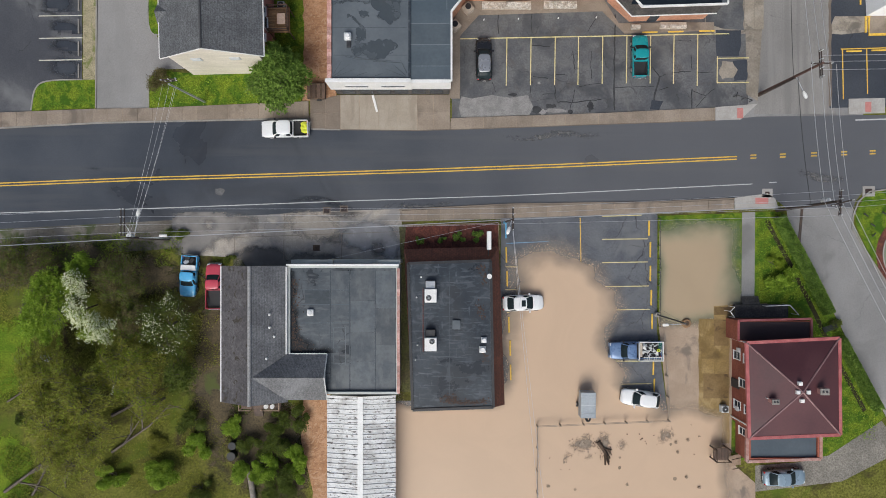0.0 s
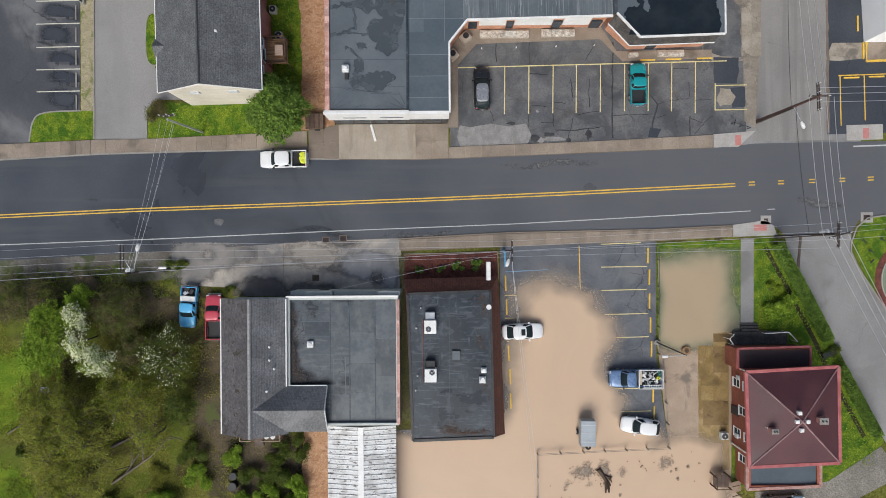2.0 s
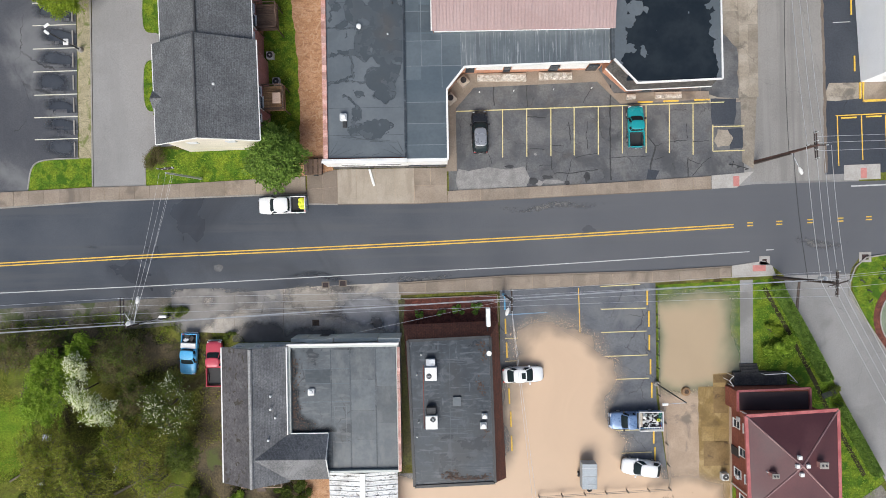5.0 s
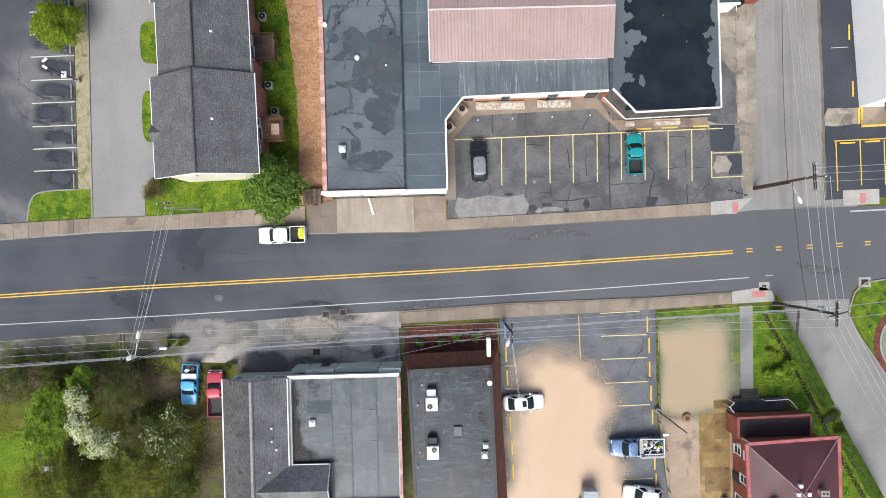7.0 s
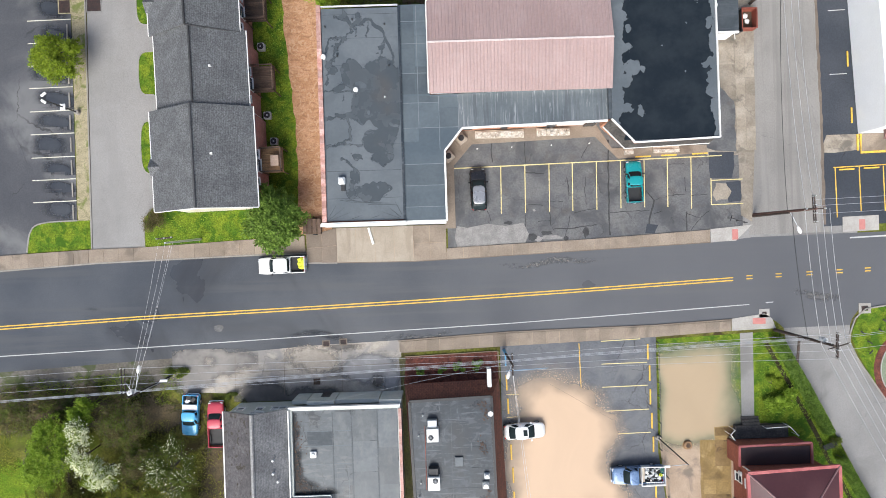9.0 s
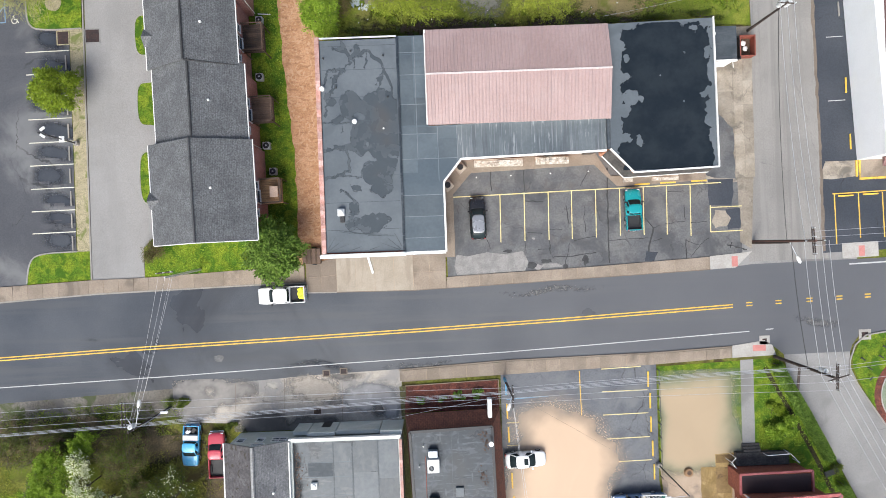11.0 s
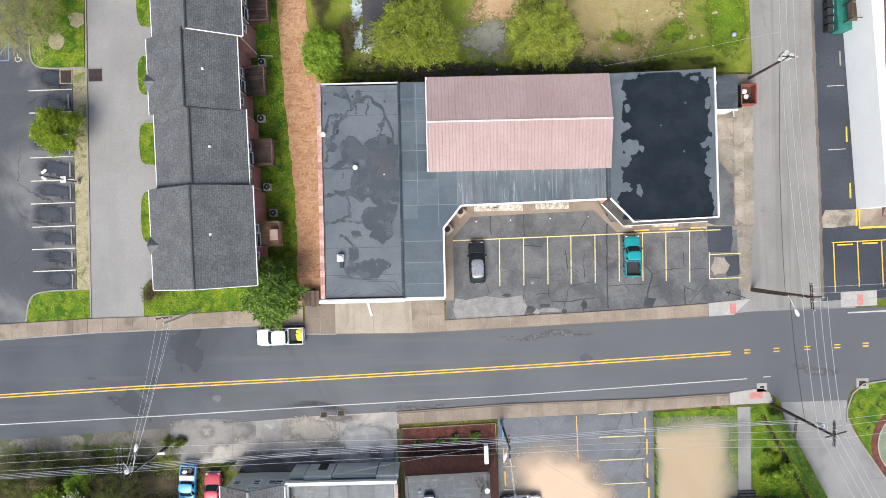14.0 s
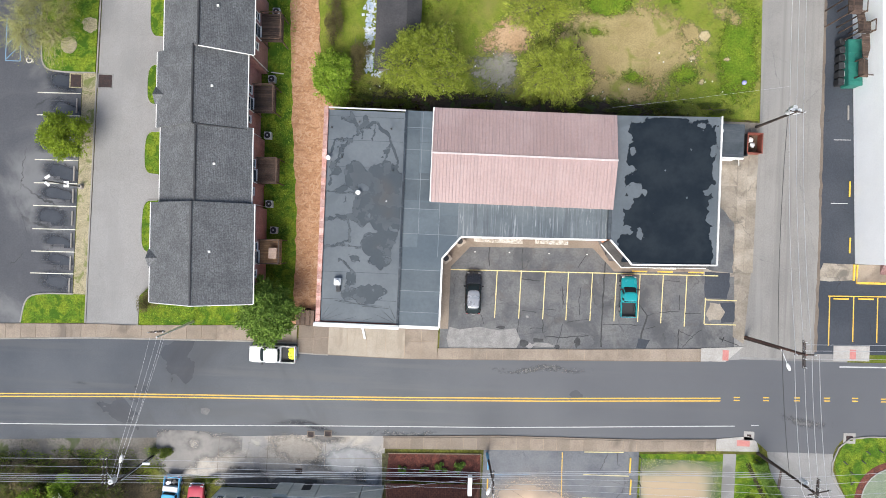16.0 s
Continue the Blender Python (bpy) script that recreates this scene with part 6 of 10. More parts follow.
# black corner block with a chamfered front
blk = [(18.85, 28.5), (21.2, 26.05), (30.25, 26.35), (30.1, 42.2), (18.85, 41.9)]
cput("wall", slab([(18.9, 28.7), (21.4, 26.4), (30.0, 26.7), (29.9, 42.0), (18.9, 41.8)], 0, 5.3), BRICK_ORANGE, "orange brick corner block")
black = cput("roof", slab(blk, 5.3, 5.55), EPDM_MID, "grey membrane roof under a pond of rain")
ed = [(18.75, 41.95), (18.75, 28.55), (21.2, 25.95), (30.3, 26.25), (30.2, 42.25), (18.75, 41.95)]
for a, b in zip(ed[1:-2], ed[2:-1]):
    cput("coping", ribbon([a, b], 0.16, 5.4, 5.72), WHITE_TRIM, "white metal roof edge", black)
# small dark mansard under the edge
man = [((18.7, 28.45), (21.15, 25.85), (20.56, 25.6), (18.26, 28.04)), ((21.15, 25.85), (29.8, 26.15), (29.82, 25.9), (20.56, 25.6))]
for a, b, c2, d in man:
    cput("mansard", solid([(*a, 5.4), (*b, 5.4), (*c2, 3.9), (*d, 3.9), (*a, 3.9), (*b, 3.9)], [(0, 1, 2, 3), (0, 3, 4), (1, 5, 2), (4, 3, 2, 5), (0, 4, 5, 1)]), TILE_DARK, "dark shingled mansard skirt")
cput("mansard_edge", ribbon([(18.24, 28.02), (20.54, 25.58), (29.85, 25.88)], 0.1, 3.8, 3.95), WHITE_TRIM, "white lower trim")
cput("door", one(23.4, 26.36, 0.1, 24.4, 26.5, 2.2), WINDOW_GLASS, "glazed shop door")
for k in range(7):
    cput("fold", rod((-10.6 + 0.5 * k, 20.75 - 0.09 * k + 0.1 * (k % 3), 5.195), (-9.2 + 0.75 * k, 20.45 - 0.06 * k + 0.12 * (k % 2), 5.195), 0.035, 0.02, 6), EPDM, "wrinkle in the membrane", west_roof)
for xa, ya, xb, yb in ((-11.9, 18.65, -10.2, 19.9), (-11.7, 18.6, -9.6, 19.4), (-11.9, 18.9, -11.0, 20.3), (-4.1, 18.7, -5.6, 20.0), (-4.2, 18.6, -6.2, 19.4), (-4.0, 19.0, -4.7, 20.4), (-9.4, 18.7, -8.2, 19.1), (-7.4, 18.7, -6.4, 19.0)):
    cput("fold", rod((xa, ya, 5.195), (xb, yb, 5.19), 0.04, 0.015, 6), EPDM, "wrinkle in the membrane", west_roof)
# store-roof fittings
for x, y in ((-8.5, 32.45), (-11.85, 36.05)):
    vent_pipe(C, x, y - 30, 5.22, 0.24, 0.5)
for x, y in ((-5.45, 31.65), (-10.4, 36.2), (-8.7, 40.05), (-11.65, 39.35), (-5.25, 39.45), (-4.9, 35.0)):
    vent_pipe(C, x, y - 30, 5.22, 0.09, 0.25, WHITE_TRIM if x == -5.45 else UNIT_DARK)
hv = cput("exhaust_fan", bevelled(-10.7, 22.4, 5.2, -9.95, 23.2, 5.75, 0.08), UNIT_GREY, "small roof exhaust fan")
cput("fan_cap", rod((-10.3, 22.8, 5.75), (-10.3, 22.8, 5.95), 0.28, 0.2, 14), WHITE_TRIM, "", hv)
cput("fan_duct", bevelled(-10.45, 21.7, 5.2, -10.0, 22.38, 5.45, 0.04), UNIT_DARK, "", hv)
# rain on the roofs: pools, runnels and the pond
wet_film("roof_wet_or_shade", -12.0, 18.6, -3.9, 41.2, 5.209, RAIN_FILM, "broad shallow pools and runnels of rain on the flat roof",
         spots=((-9.0, 34.3, 1.2, 1.5), (-8.0, 33.6, 1.5, 1.3), (-5.9, 32.6, 2.3, 3.2), (-5.0, 32.0, 1.5, 3.6), (-5.4, 30.2, 2.1, 1.9), (-8.0, 30.6, 1.2, 1.7), (-6.3, 26.9, 1.7, 1.4), (-6.0, 25.2, 1.2, 0.7), (-5.3, 27.9, 1.1, 1.1),
                (-7.4, 21.6, 1.7, 0.95), (-6.2, 21.9, 0.9, 0.8), (-9.0, 23.3, 0.5, 0.7), (-9.4, 21.5, 0.5, 0.6), (-11.1, 34.7, 0.5, 0.6), (-10.3, 32.9, 0.7, 0.5), (-9.5, 29.7, 0.8, 0.35), (-8.6, 25.3, 0.45, 0.35)),
         runs=(((-10.7, 40.3), (-9.4, 40.1), (-8.7, 39.2), (-7.9, 39.7), (-6.8, 39.9), (-5.7, 38.7), (-5.4, 37.9), (-5.8, 36.6), (-6.1, 35.2), 0.26), ((-5.4, 37.9), (-4.7, 36.9), (-4.2, 35.9), (-4.5, 34.6), 0.2),
               ((-8.7, 39.2), (-9.5, 38.3), (-10.5, 37.3), (-10.9, 36.2), (-11.4, 35.2), (-11.4, 34.2), (-11.8, 33.4), 0.2), ((-9.6, 38.3), (-11.2, 37.9), (-11.6, 36.8), 0.14), ((-9.4, 40.1), (-9.6, 40.9), 0.3), ((-7.9, 39.7), (-7.8, 40.6), 0.4),
               ((-8.3, 29.7), (-9.7, 29.8), (-10.5, 29.9), (-12.0, 29.5), 0.16), ((-9.7, 29.6), (-9.3, 28.4), (-9.2, 27.2), (-10.4, 26.7), (-11.8, 26.4), 0.17), ((-10.3, 25.1), (-9.6, 24.9), (-9.0, 24.0), (-8.9, 23.2), 0.16), ((-9.0, 23.0), (-9.4, 21.5), 0.25),
               ((-11.9, 32.4), (-9.6, 32.3), (-8.8, 32.2), 0.13), ((-9.2, 32.3), (-9.9, 31.3), 0.15), ((-11.9, 26.6), (-7.5, 26.6), 0.08), ((-7.0, 39.8), (-7.2, 38.4), 0.12), ((-8.4, 39.3), (-8.5, 38.2), 0.13)),
         islands=((-8.1, 33.0, 0.5, 0.4), (-9.3, 31.9, 0.35, 0.3), (-7.2, 29.9, 0.25, 0.3), (-9.7, 30.4, 0.3, 0.2), (-4.7, 28.6, 0.4, 0.25)), step=0.11)
wet_film("roof_pond", 18.95, 26.2, 30.1, 41.9, 5.556, POND, "broad pond of dark rain water on the roof", box=(20.2, 22.0, 29.75, 41.35),
         spots=((20.3, 28.2, 0.6, 1.0), (21.0, 41.0, 0.8, 0.35), (24.5, 41.4, 2.5, 0.5), (28.0, 41.5, 1.2, 0.3)),
         islands=((20.5, 36.2, 0.75, 0.5), (21.1, 33.9, 0.9, 0.85), (20.5, 32.6, 0.5, 0.8), (22.2, 33.6, 0.3, 0.3), (20.4, 29.6, 0.7, 0.45), (21.9, 29.4, 0.45, 0.55), (28.1, 41.1, 0.5, 0.3), (29.5, 38.6, 0.3, 0.7), (29.6, 36.4, 0.35, 0.9), (29.4, 34.4, 0.6, 0.7),
                  (29.7, 31.4, 0.7, 1.0), (29.5, 32.7, 0.45, 0.6), (29.8, 29.6, 0.6, 0.9), (20.2, 39.6, 0.7, 0.6), (20.9, 38.1, 0.35, 0.4), (24.3, 36.0, 0.12, 0.1), (26.8, 38.6, 0.12, 0.1), (23.4, 31.2, 0.12, 0.08), (27.0, 33.2, 0.1, 0.12)), step=0.12)
# rear lean-to
S = thing("lean_to", "small flat-roofed lean-to with white sides", "shed", (32.2, 40.1, 0))
part("wall", shell(-1.3, -1.7, 1.6, 1.9, 0, 3.0, 0.15), WALL_WHITE, S)
part("roof", one(-1.35, -1.75, 3.0, 1.65, 1.95, 3.15), EPDM, S, "black flat roof")
part("edge", one(-1.35, -1.95, 2.85, 1.65, -1.76, 3.2), WHITE_TRIM, S, "white roof edge")
part("edge", one(-1.55, -1.95, 2.85, -1.36, 2.2, 3.25), WHITE_TRIM, S, "white roof edge")
part("lamp_arm", rod((1.3, -1.9, 2.8), (1.3, -2.6, 2.9), 0.05, 0.05, 6), WHITE_TRIM, S)
part("vent_hood", rod((-1.0, 1.1, 3.15), (-1.0, 1.1, 3.4), 0.3, 0.26, 14), WHITE_TRIM, S, "round white roof vent")
part("vent_throat", rod((-1.0, 1.1, 3.4), (-1.0, 1.1, 3.42), 0.17, 0.17, 12), UNIT_DARK, S)
# court pavement and planters
sheet("court_walk", [(0.75, 17.5), (1.85, 17.5), (1.85, 24.75), (4.0, 27.15), (18.3, 27.6), (20.9, 25.0), (31.2, 25.35), (31.2, 26.3), (20.2, 26.2), (18.4, 29.05), (2.4, 28.8), (0.45, 26.0), (0.45, 18.35)], 0.14, CONCRETE, "tan concrete walk round the parking court", "pavement")


def planter(x0, y0, x1, y1, label="low rubble stone planter with dry earth"):
    p = thing("stone_planter", label, "planter", ((x0 + x1) / 2, (y0 + y1) / 2, 0.14), group="stone planters")
    w, d = (x1 - x0) / 2, (y1 - y0) / 2
    bm = bmesh.new()
    n = max(3, int((x1 - x0) / 0.35))
    rnd = random.Random(int(x0 * 10))
    for k in range(n):
        for j in range(max(1, int(d * 2 / 0.35))):
            cx, cy = -w + (k + 0.5) * 2 * w / n, -d + (j + 0.5) * 0.35
            r = rnd.uniform(0.15, 0.2)
            block(bm, cx - r, cy - r, 0, cx + r, cy + r, rnd.uniform(0.3, 0.55))
    tagged(part("stone", bm, STONE, p, "pale rubble stones"), kind="stuff")
    part("bed", one(-w, -d, 0, w, d, 0.28), PLASTER, p)
    return p


planter(4.4, 27.75, 10.0, 28.65)
planter(11.5, 27.85, 15.3, 28.7)
planter(24.9, 25.5, 27.9, 26.2)
planter(21.6, 25.45, 22.6, 26.0)
for x, y in ((2.75, 27.75), (1.25, 25.75)):
    u = thing("urn_pedestal", "square beige pedestal with a black urn", "planter", (x, y, 0.14), 40)
    part("pedestal", bevelled(-0.55, -0.55, 0, 0.55, 0.55, 0.7, 0.05), PLASTER, u)
    bm = bmesh.new()
    tube(bm, (0, 0, 0.7), (0, 0, 1.0), 0.16, 0.3, 14)
    tube(bm, (0, 0, 1.0), (0, 0, 1.12), 0.34, 0.34, 14)
    part("urn", bm, BLACK_STEEL, u, "black urn")
for x in (4.6, 8.6, 13.2, 17.6):
    b = single("bollard", rod((0, 0, 0), (0, 0, 0.35), 0.07, 0.06, 10), WHITE_TRIM, "short white bollard on the court edge", "bollard", (x, 26.5 + 0.02 * x, 0.03), group="court bollards")
single("white_board", bevelled(-0.13, -1.0, 0, 0.13, 1.0, 0.14, 0.02), WHITE_TRIM, "white board lying on the pavement", "board", (-8.0, 16.9, 0.142), 15)


def bits(spots, z, seed, lo=0.03, hi=0.1):
    """Loose flat scraps strewn about some spots (x, y, spread x, spread y, count)."""
    rnd = random.Random(seed)
    bm = bmesh.new()
    for cx, cy, sx, sy, n in spots:
        for k in range(n):
            a, b, r = rnd.uniform(lo, hi), rnd.uniform(lo, hi), rnd.uniform(0, 3.1)
            x, y = cx + rnd.gauss(0, sx), cy + rnd.gauss(0, sy)
            vs = block(bm, -a, -b, z - 0.02, a, b, z + rnd.uniform(0.01, 0.05))
            bmesh.ops.rotate(bm, cent=(0, 0, 0), matrix=Matrix.Rotation(r, 3, "Z"), verts=vs)
            bmesh.ops.translate(bm, vec=(x, y, 0), verts=vs)
    return bm


# house with a shingled gable wing, a flat wing and a cross gable, across the road
Lh = thing("old_store_house", "old house with a shingled gable wing and flat roofed wing", "building", (-14, -9, 0))


def lput(name, bm, m, label="", parent=None):
    bmesh.ops.translate(bm, vec=(14, 9, 0), verts=bm.verts[:])
    return part(name, bm, m, parent or Lh, label)


lput("wall", shell(-23.75, -16.1, -17.0, -2.0, 0, 4.5), SIDING_GREEN, "grey-green sided walls")
lput("gable", gable_wall(-23.75, -17.0, -2.15, 4.4, 4.5, 6.3, -20.4, 0.2, 1), SIDING_GREEN)
lput("gable", gable_wall(-23.75, -17.0, -16.0, 4.4, 4.5, 6.3, -20.4, 0.2, -1), SIDING_GREEN)
bm = bmesh.new()
gable_roof(bm, -24.15, -16.55, -16.98, -1.75, 4.55, 6.45, "y", 0.18, -20.55)
lr = lput("roof", bm, SHINGLE_OLD, "weathered grey shingle roof")
lput("ridge_cap", rod((-20.55, -16.55, 6.47), (-20.55, -1.75, 6.47), 0.2, 0.2, 6), mk("pale_ridge_cap", (0.24, 0.235, 0.23), (0.31, 0.305, 0.30), 0.85, 2.0, 7, 0.25, 0.3), "pale ridge cap", lr)
# the west slope is drawn darker than the east, with moss and litter flecks
lput("worn_slope", solid([(-24.16, -16.54, 4.56), (-20.72, -16.54, 6.385), (-20.72, -1.76, 6.385), (-24.16, -1.76, 4.56), (-24.16, -16.54, 4.53), (-20.72, -16.54, 6.36), (-20.72, -1.76, 6.36), (-24.16, -1.76, 4.53)], [(0, 1, 2, 3), (7, 6, 5, 4), (0, 4, 5, 1), (1, 5, 6, 2), (2, 6, 7, 3), (3, 7, 4, 0)]), SHINGLE_WEST, "darker shingles of the west slope, flecked with moss", lr)
lput("gutter", one(-24.3, -16.5, 4.4, -24.17, -1.8, 4.55), WHITE_TRIM, "", lr)
# flat wing
lput("wall", shell(-16.99, -15.7, -4.95, -1.75, 0, 4.5), SIDING_GREEN, "grey-green sided walls")
fl = lput("roof", one(-16.75, -15.5, 3.9, -5.2, -2.0, 4.1), EPDM_OLD, "grey membrane flat roof with patches")
for x in (-12.4, -10.3, -7.5):
    lput("seam", one(x - 0.05, -15.4, 4.1, x + 0.05, -2.2, 4.113), EPDM, "", fl)
for y in (-4.4, -6.0, -8.0):
    lput("seam", one(-15.6, y - 0.04, 4.1, -10.4, y + 0.04, 4.11), EPDM_BLUE, "", fl)
lput("patch", one(-15.2, -6.0, 4.1, -12.5, -4.4, 4.108), EPDM, "darker membrane patch", fl)
for a in ((-12.1, -12.5, -12.02, -8.5), (-10.8, -12.5, -10.72, -8.5), (-12.02, -12.5, -10.8, -12.42), (-12.02, -8.58, -10.8, -8.5)):
    lput("patch_frame", one(a[0], a[1], 4.1, a[2], a[3], 4.116), EPDM_MID, "pale welded frame", fl)
# paints the cross gable's shadow over the damp corner
wet_film("roof_wet_or_shade", -16.7, -11.3, -11.8, -2.3, 4.122, CORNER_SHADE, "damp corner of the old flat roof with the gable's shade painted in", spots=((-15.9, -10.7, 1.6, 1.0), (-16.7, -8.5, 0.8, 2.6), (-13.6, -11.3, 1.5, 0.6), (-16.8, -5.0, 0.5, 2.6)), step=0.2)
OLD_SHEETS = mk("old_membrane_sheets", (0.058, 0.070, 0.081), (0.090, 0.102, 0.111), 0.42, 0.5, 3, 0.12, 0.2, spec=0.5, vary=0.2, layers=streaks((0.13, 0.14, 0.145), 0.9, 0.4, 0.45))
for x0, x1, ys in ((-10.2, -7.58, (-15.3, -12.2, -9.0, -5.6, -2.3)), (-7.42, -5.35, (-15.3, -10.4, -6.4, -2.3)), (-12.3, -10.4, (-15.3, -12.55)), (-12.3, -10.4, (-7.2, -4.45, -2.3))):
    for ya, yb in zip(ys, ys[1:]):
        lput("membrane_sheet", one(x0, ya + 0.03, 4.1, x1, yb - 0.03, 4.1065), OLD_SHEETS, "", fl)
lput("coping", one(-17.1, -1.76, 4.1, -4.9, -1.56, 4.7), WHITE_TRIM, "white front coping", fl)
lput("coping", one(-17.1, -11.3, 4.1, -16.98, -1.86, 4.95), WHITE_TRIM, "white coping beside the gable wing", fl)
for k in range(18):
    y = -15.6 + k * 0.755
    lput("coping_tile", one(-5.12, y, 4.4, -4.8, y + 0.735, 4.6 + 0.01 * (k % 3)), COPING_PINK, "", fl)
# stepped siding parapet at the front
for x0, x1, h in ((-16.9, -15.3, 3.4), (-15.2, -12.2, 3.9), (-12.1, -7.3, 3.6), (-7.2, -4.8, 4.1)):
    lput("front_panel", one(x0, -1.54, 0.1, x1, -1.12, h), SIDING_GREEN, "grey-green front panel")
for x in (-22.8, -20.6, -18.9, -18.1):
    window(Lh, x + 14, -2.0 + 9, 3.2 if x < -18.5 else 3.3, 0.9, 1.1, "n")
window(Lh, -20.4 + 14, -1.95 + 9, 5.1, 1.4, 0.6, "n")
lput("door", one(-14.0, -1.11, 0.05, -13.0, -1.06, 2.1), UNIT_DARK, "dark shop door")
# cross gable
bm = bmesh.new()
gable_roof(bm, -20.2, -16.3, -12.75, -11.35, 4.6, 6.35, "x", 0.16, -13.55)
cg = lput("roof", bm, SHINGLE_OLD, "weathered shingle cross gable")
lput("gable", solid([(-12.95, -16.1, 4.0), (-12.95, -11.5, 4.0), (-12.95, -11.5, 4.5), (-12.95, -13.55, 6.1), (-12.95, -16.1, 4.5), (-13.1, -16.1, 4.0), (-13.1, -11.5, 4.0), (-13.1, -11.5, 4.5), (-13.1, -13.55, 6.1), (-13.1, -16.1, 4.5)],
                    [(0, 1, 2, 3, 4), (9, 8, 7, 6, 5), (0, 5, 6, 1), (1, 6, 7, 2), (2, 7, 8, 3), (3, 8, 9, 4), (4, 9, 5, 0)]), SIDING_GREEN, "sided gable end")
for ya in (-16.3, -11.35):
    lput("verge_strip", rod((-12.72, ya, 4.5), (-12.72, -13.55, 6.27), 0.08, 0.08, 4), WHITE_TRIM, "white verge board", cg)
lput("gutter", one(-16.8, -11.4, 4.4, -12.75, -11.25, 4.58), WHITE_TRIM, "white gutter", cg)
lput("wall", one(-16.8, -11.75, 4.1, -12.9, -11.5, 4.42), SIDING_GREEN)
tagged(lput("litter", bits([(-16.35, -3.6 - 1.2 * k, 0.22 + 0.05 * (k % 3), 0.6, 22) for k in range(6)] + [(-15.6, -10.6, 0.6, 0.4, 40), (-16.2, -9.6, 0.4, 0.7, 40)], 4.11, 8, 0.02, 0.09), LEAF_LITTER, "brown leaf litter along the wall", fl), kind="stuff")
fan = lput("exhaust_fan", bevelled(-14.9, -7.2, 4.1, -14.2, -6.5, 4.5, 0.06), WHITE_TRIM, "small white roof fan")
lput("fan_cap", rod((-14.55, -6.85, 4.5), (-14.55, -6.85, 4.62), 0.24, 0.2, 12), UNIT_GREY, "", fan)
for x, y, z in ((-18.6, -6.9, 5.75), (-18.6, -8.3, 5.75), (-18.9, -11.6, 5.8), (-18.2, -9.3, 5.4)):
    vent_pipe(Lh, x + 14, y + 9, z - 0.4, 0.12, 0.5)
# back porch
pc = lput("porch", one(-23.3, -18.3, 0.6, -18.7, -16.4, 0.75), WOOD_DECK, "brown wooden back porch")
for k in range(9):
    y = -18.25 + k * 0.2
    lput("board", one(-23.25, y, 0.752, -18.75, y + 0.18, 0.785), WOOD_DECK, "", pc)
for a in ((-23.3, -18.3, -22.0, -18.22), (-20.8, -18.3, -18.7, -18.22), (-18.78, -18.2, -18.7, -16.4), (-23.3, -18.2, -23.22, -16.4)):
    lput("rail", one(a[0], a[1], 1.55, a[2], a[3], 1.63), WOOD_RAIL, "", pc)
for x, y in ((-23.26, -18.26), (-22.0, -18.26), (-20.8, -18.26), (-18.74, -18.26)):
    lput("post", one(x - 0.05, y - 0.05, 0, x + 0.05, y + 0.05, 1.55), WOOD_RAIL, "", pc)
for k in range(3):
    lput("step", one(-21.9, -18.65 - 0.3 * k, 0, -20.9, -18.35 - 0.3 * k, 0.55 - 0.17 * k), WOOD_DECK, "", pc)
for x in (-20.3, -19.6):
    single("bucket", rod((0, 0, 0), (0, 0, 0.45), 0.2, 0.26, 14), WHITE_TRIM, "white plastic bucket on the porch", "bucket", (x, -17.9, 0.785), group="porch buckets")

# long metal shed with stained roof
sh = thing("metal_shed", "long shed with a stained white corrugated roof", "shed", (-9.25, -26, 0))
part("wall", shell(-3.5, -12, 3.6, 9.5, 0, 2.6, 0.12), GALV, sh)
bm = bmesh.new()
gable_roof(bm, -3.8, -12.3, 3.85, 9.75, 2.65, 3.35, "y", 0.06, 0.0)
sr = part("roof", bm, WHITE_METAL, sh, "white steel sheets with black stains")
bm = bmesh.new()
for k in range(40):
    y = -12.1 + k * 0.55
    for xa, za, xb, zb in ((-3.8, 2.66, -0.1, 3.335), (3.85, 2.66, 0.1, 3.335)):
        vs = []
        for x, z in ((xa, za), (xb, zb)):
            vs += [bm.verts.new((x, y - 0.07, z)), bm.verts.new((x, y - 0.035, z + 0.06)), bm.verts.new((x, y + 0.035, z + 0.06)), bm.verts.new((x, y + 0.07, z))]
        for i in range(3):
            bm.faces.new((vs[i], vs[i + 1], vs[i + 5], vs[i + 4]))
bmesh.ops.recalc_face_normals(bm, faces=bm.faces[:])
tagged(part("rib", bm, WHITE_METAL, sr, "raised ribs of the sheets"), kind="stuff")
part("ridge_cap", one(-0.3, -12.3, 3.34, 0.3, 9.75, 3.42), WHITE_TRIM, sr, "white ridge cap")

# flat-roofed office with a brown mansard skirt
M = thing("mansard_office", "single-storey office with a brown shingle mansard skirt", "building", (1, -9, 0))


def mput(name, bm, m, label="", parent=None):
    bmesh.ops.translate(bm, vec=(-1, 9, 0), verts=bm.verts[:])
    return part(name, bm, m, parent or M, label)


mput("wall", shell(-3.3, -17.0, 4.9, -1.9, 0, 3.29), BRICK_RED, "red brick walls")
mr = mput("roof", slab([(-3.35, -17.35), (5.25, -17.1), (5.0, -1.35), (-3.85, -1.6)], 3.3, 3.9), EPDM_BLACK, "dark membrane roof with pale scuffs")
T_, B_ = 3.98, 2.2
ring_t = [(-3.95, -1.5), (5.1, -1.2), (5.4, -17.25), (-3.45, -17.55)]
ring_b = [(-4.5, 0.05), (6.15, 0.35), (6.8, -17.4), (-3.5, -17.7)]
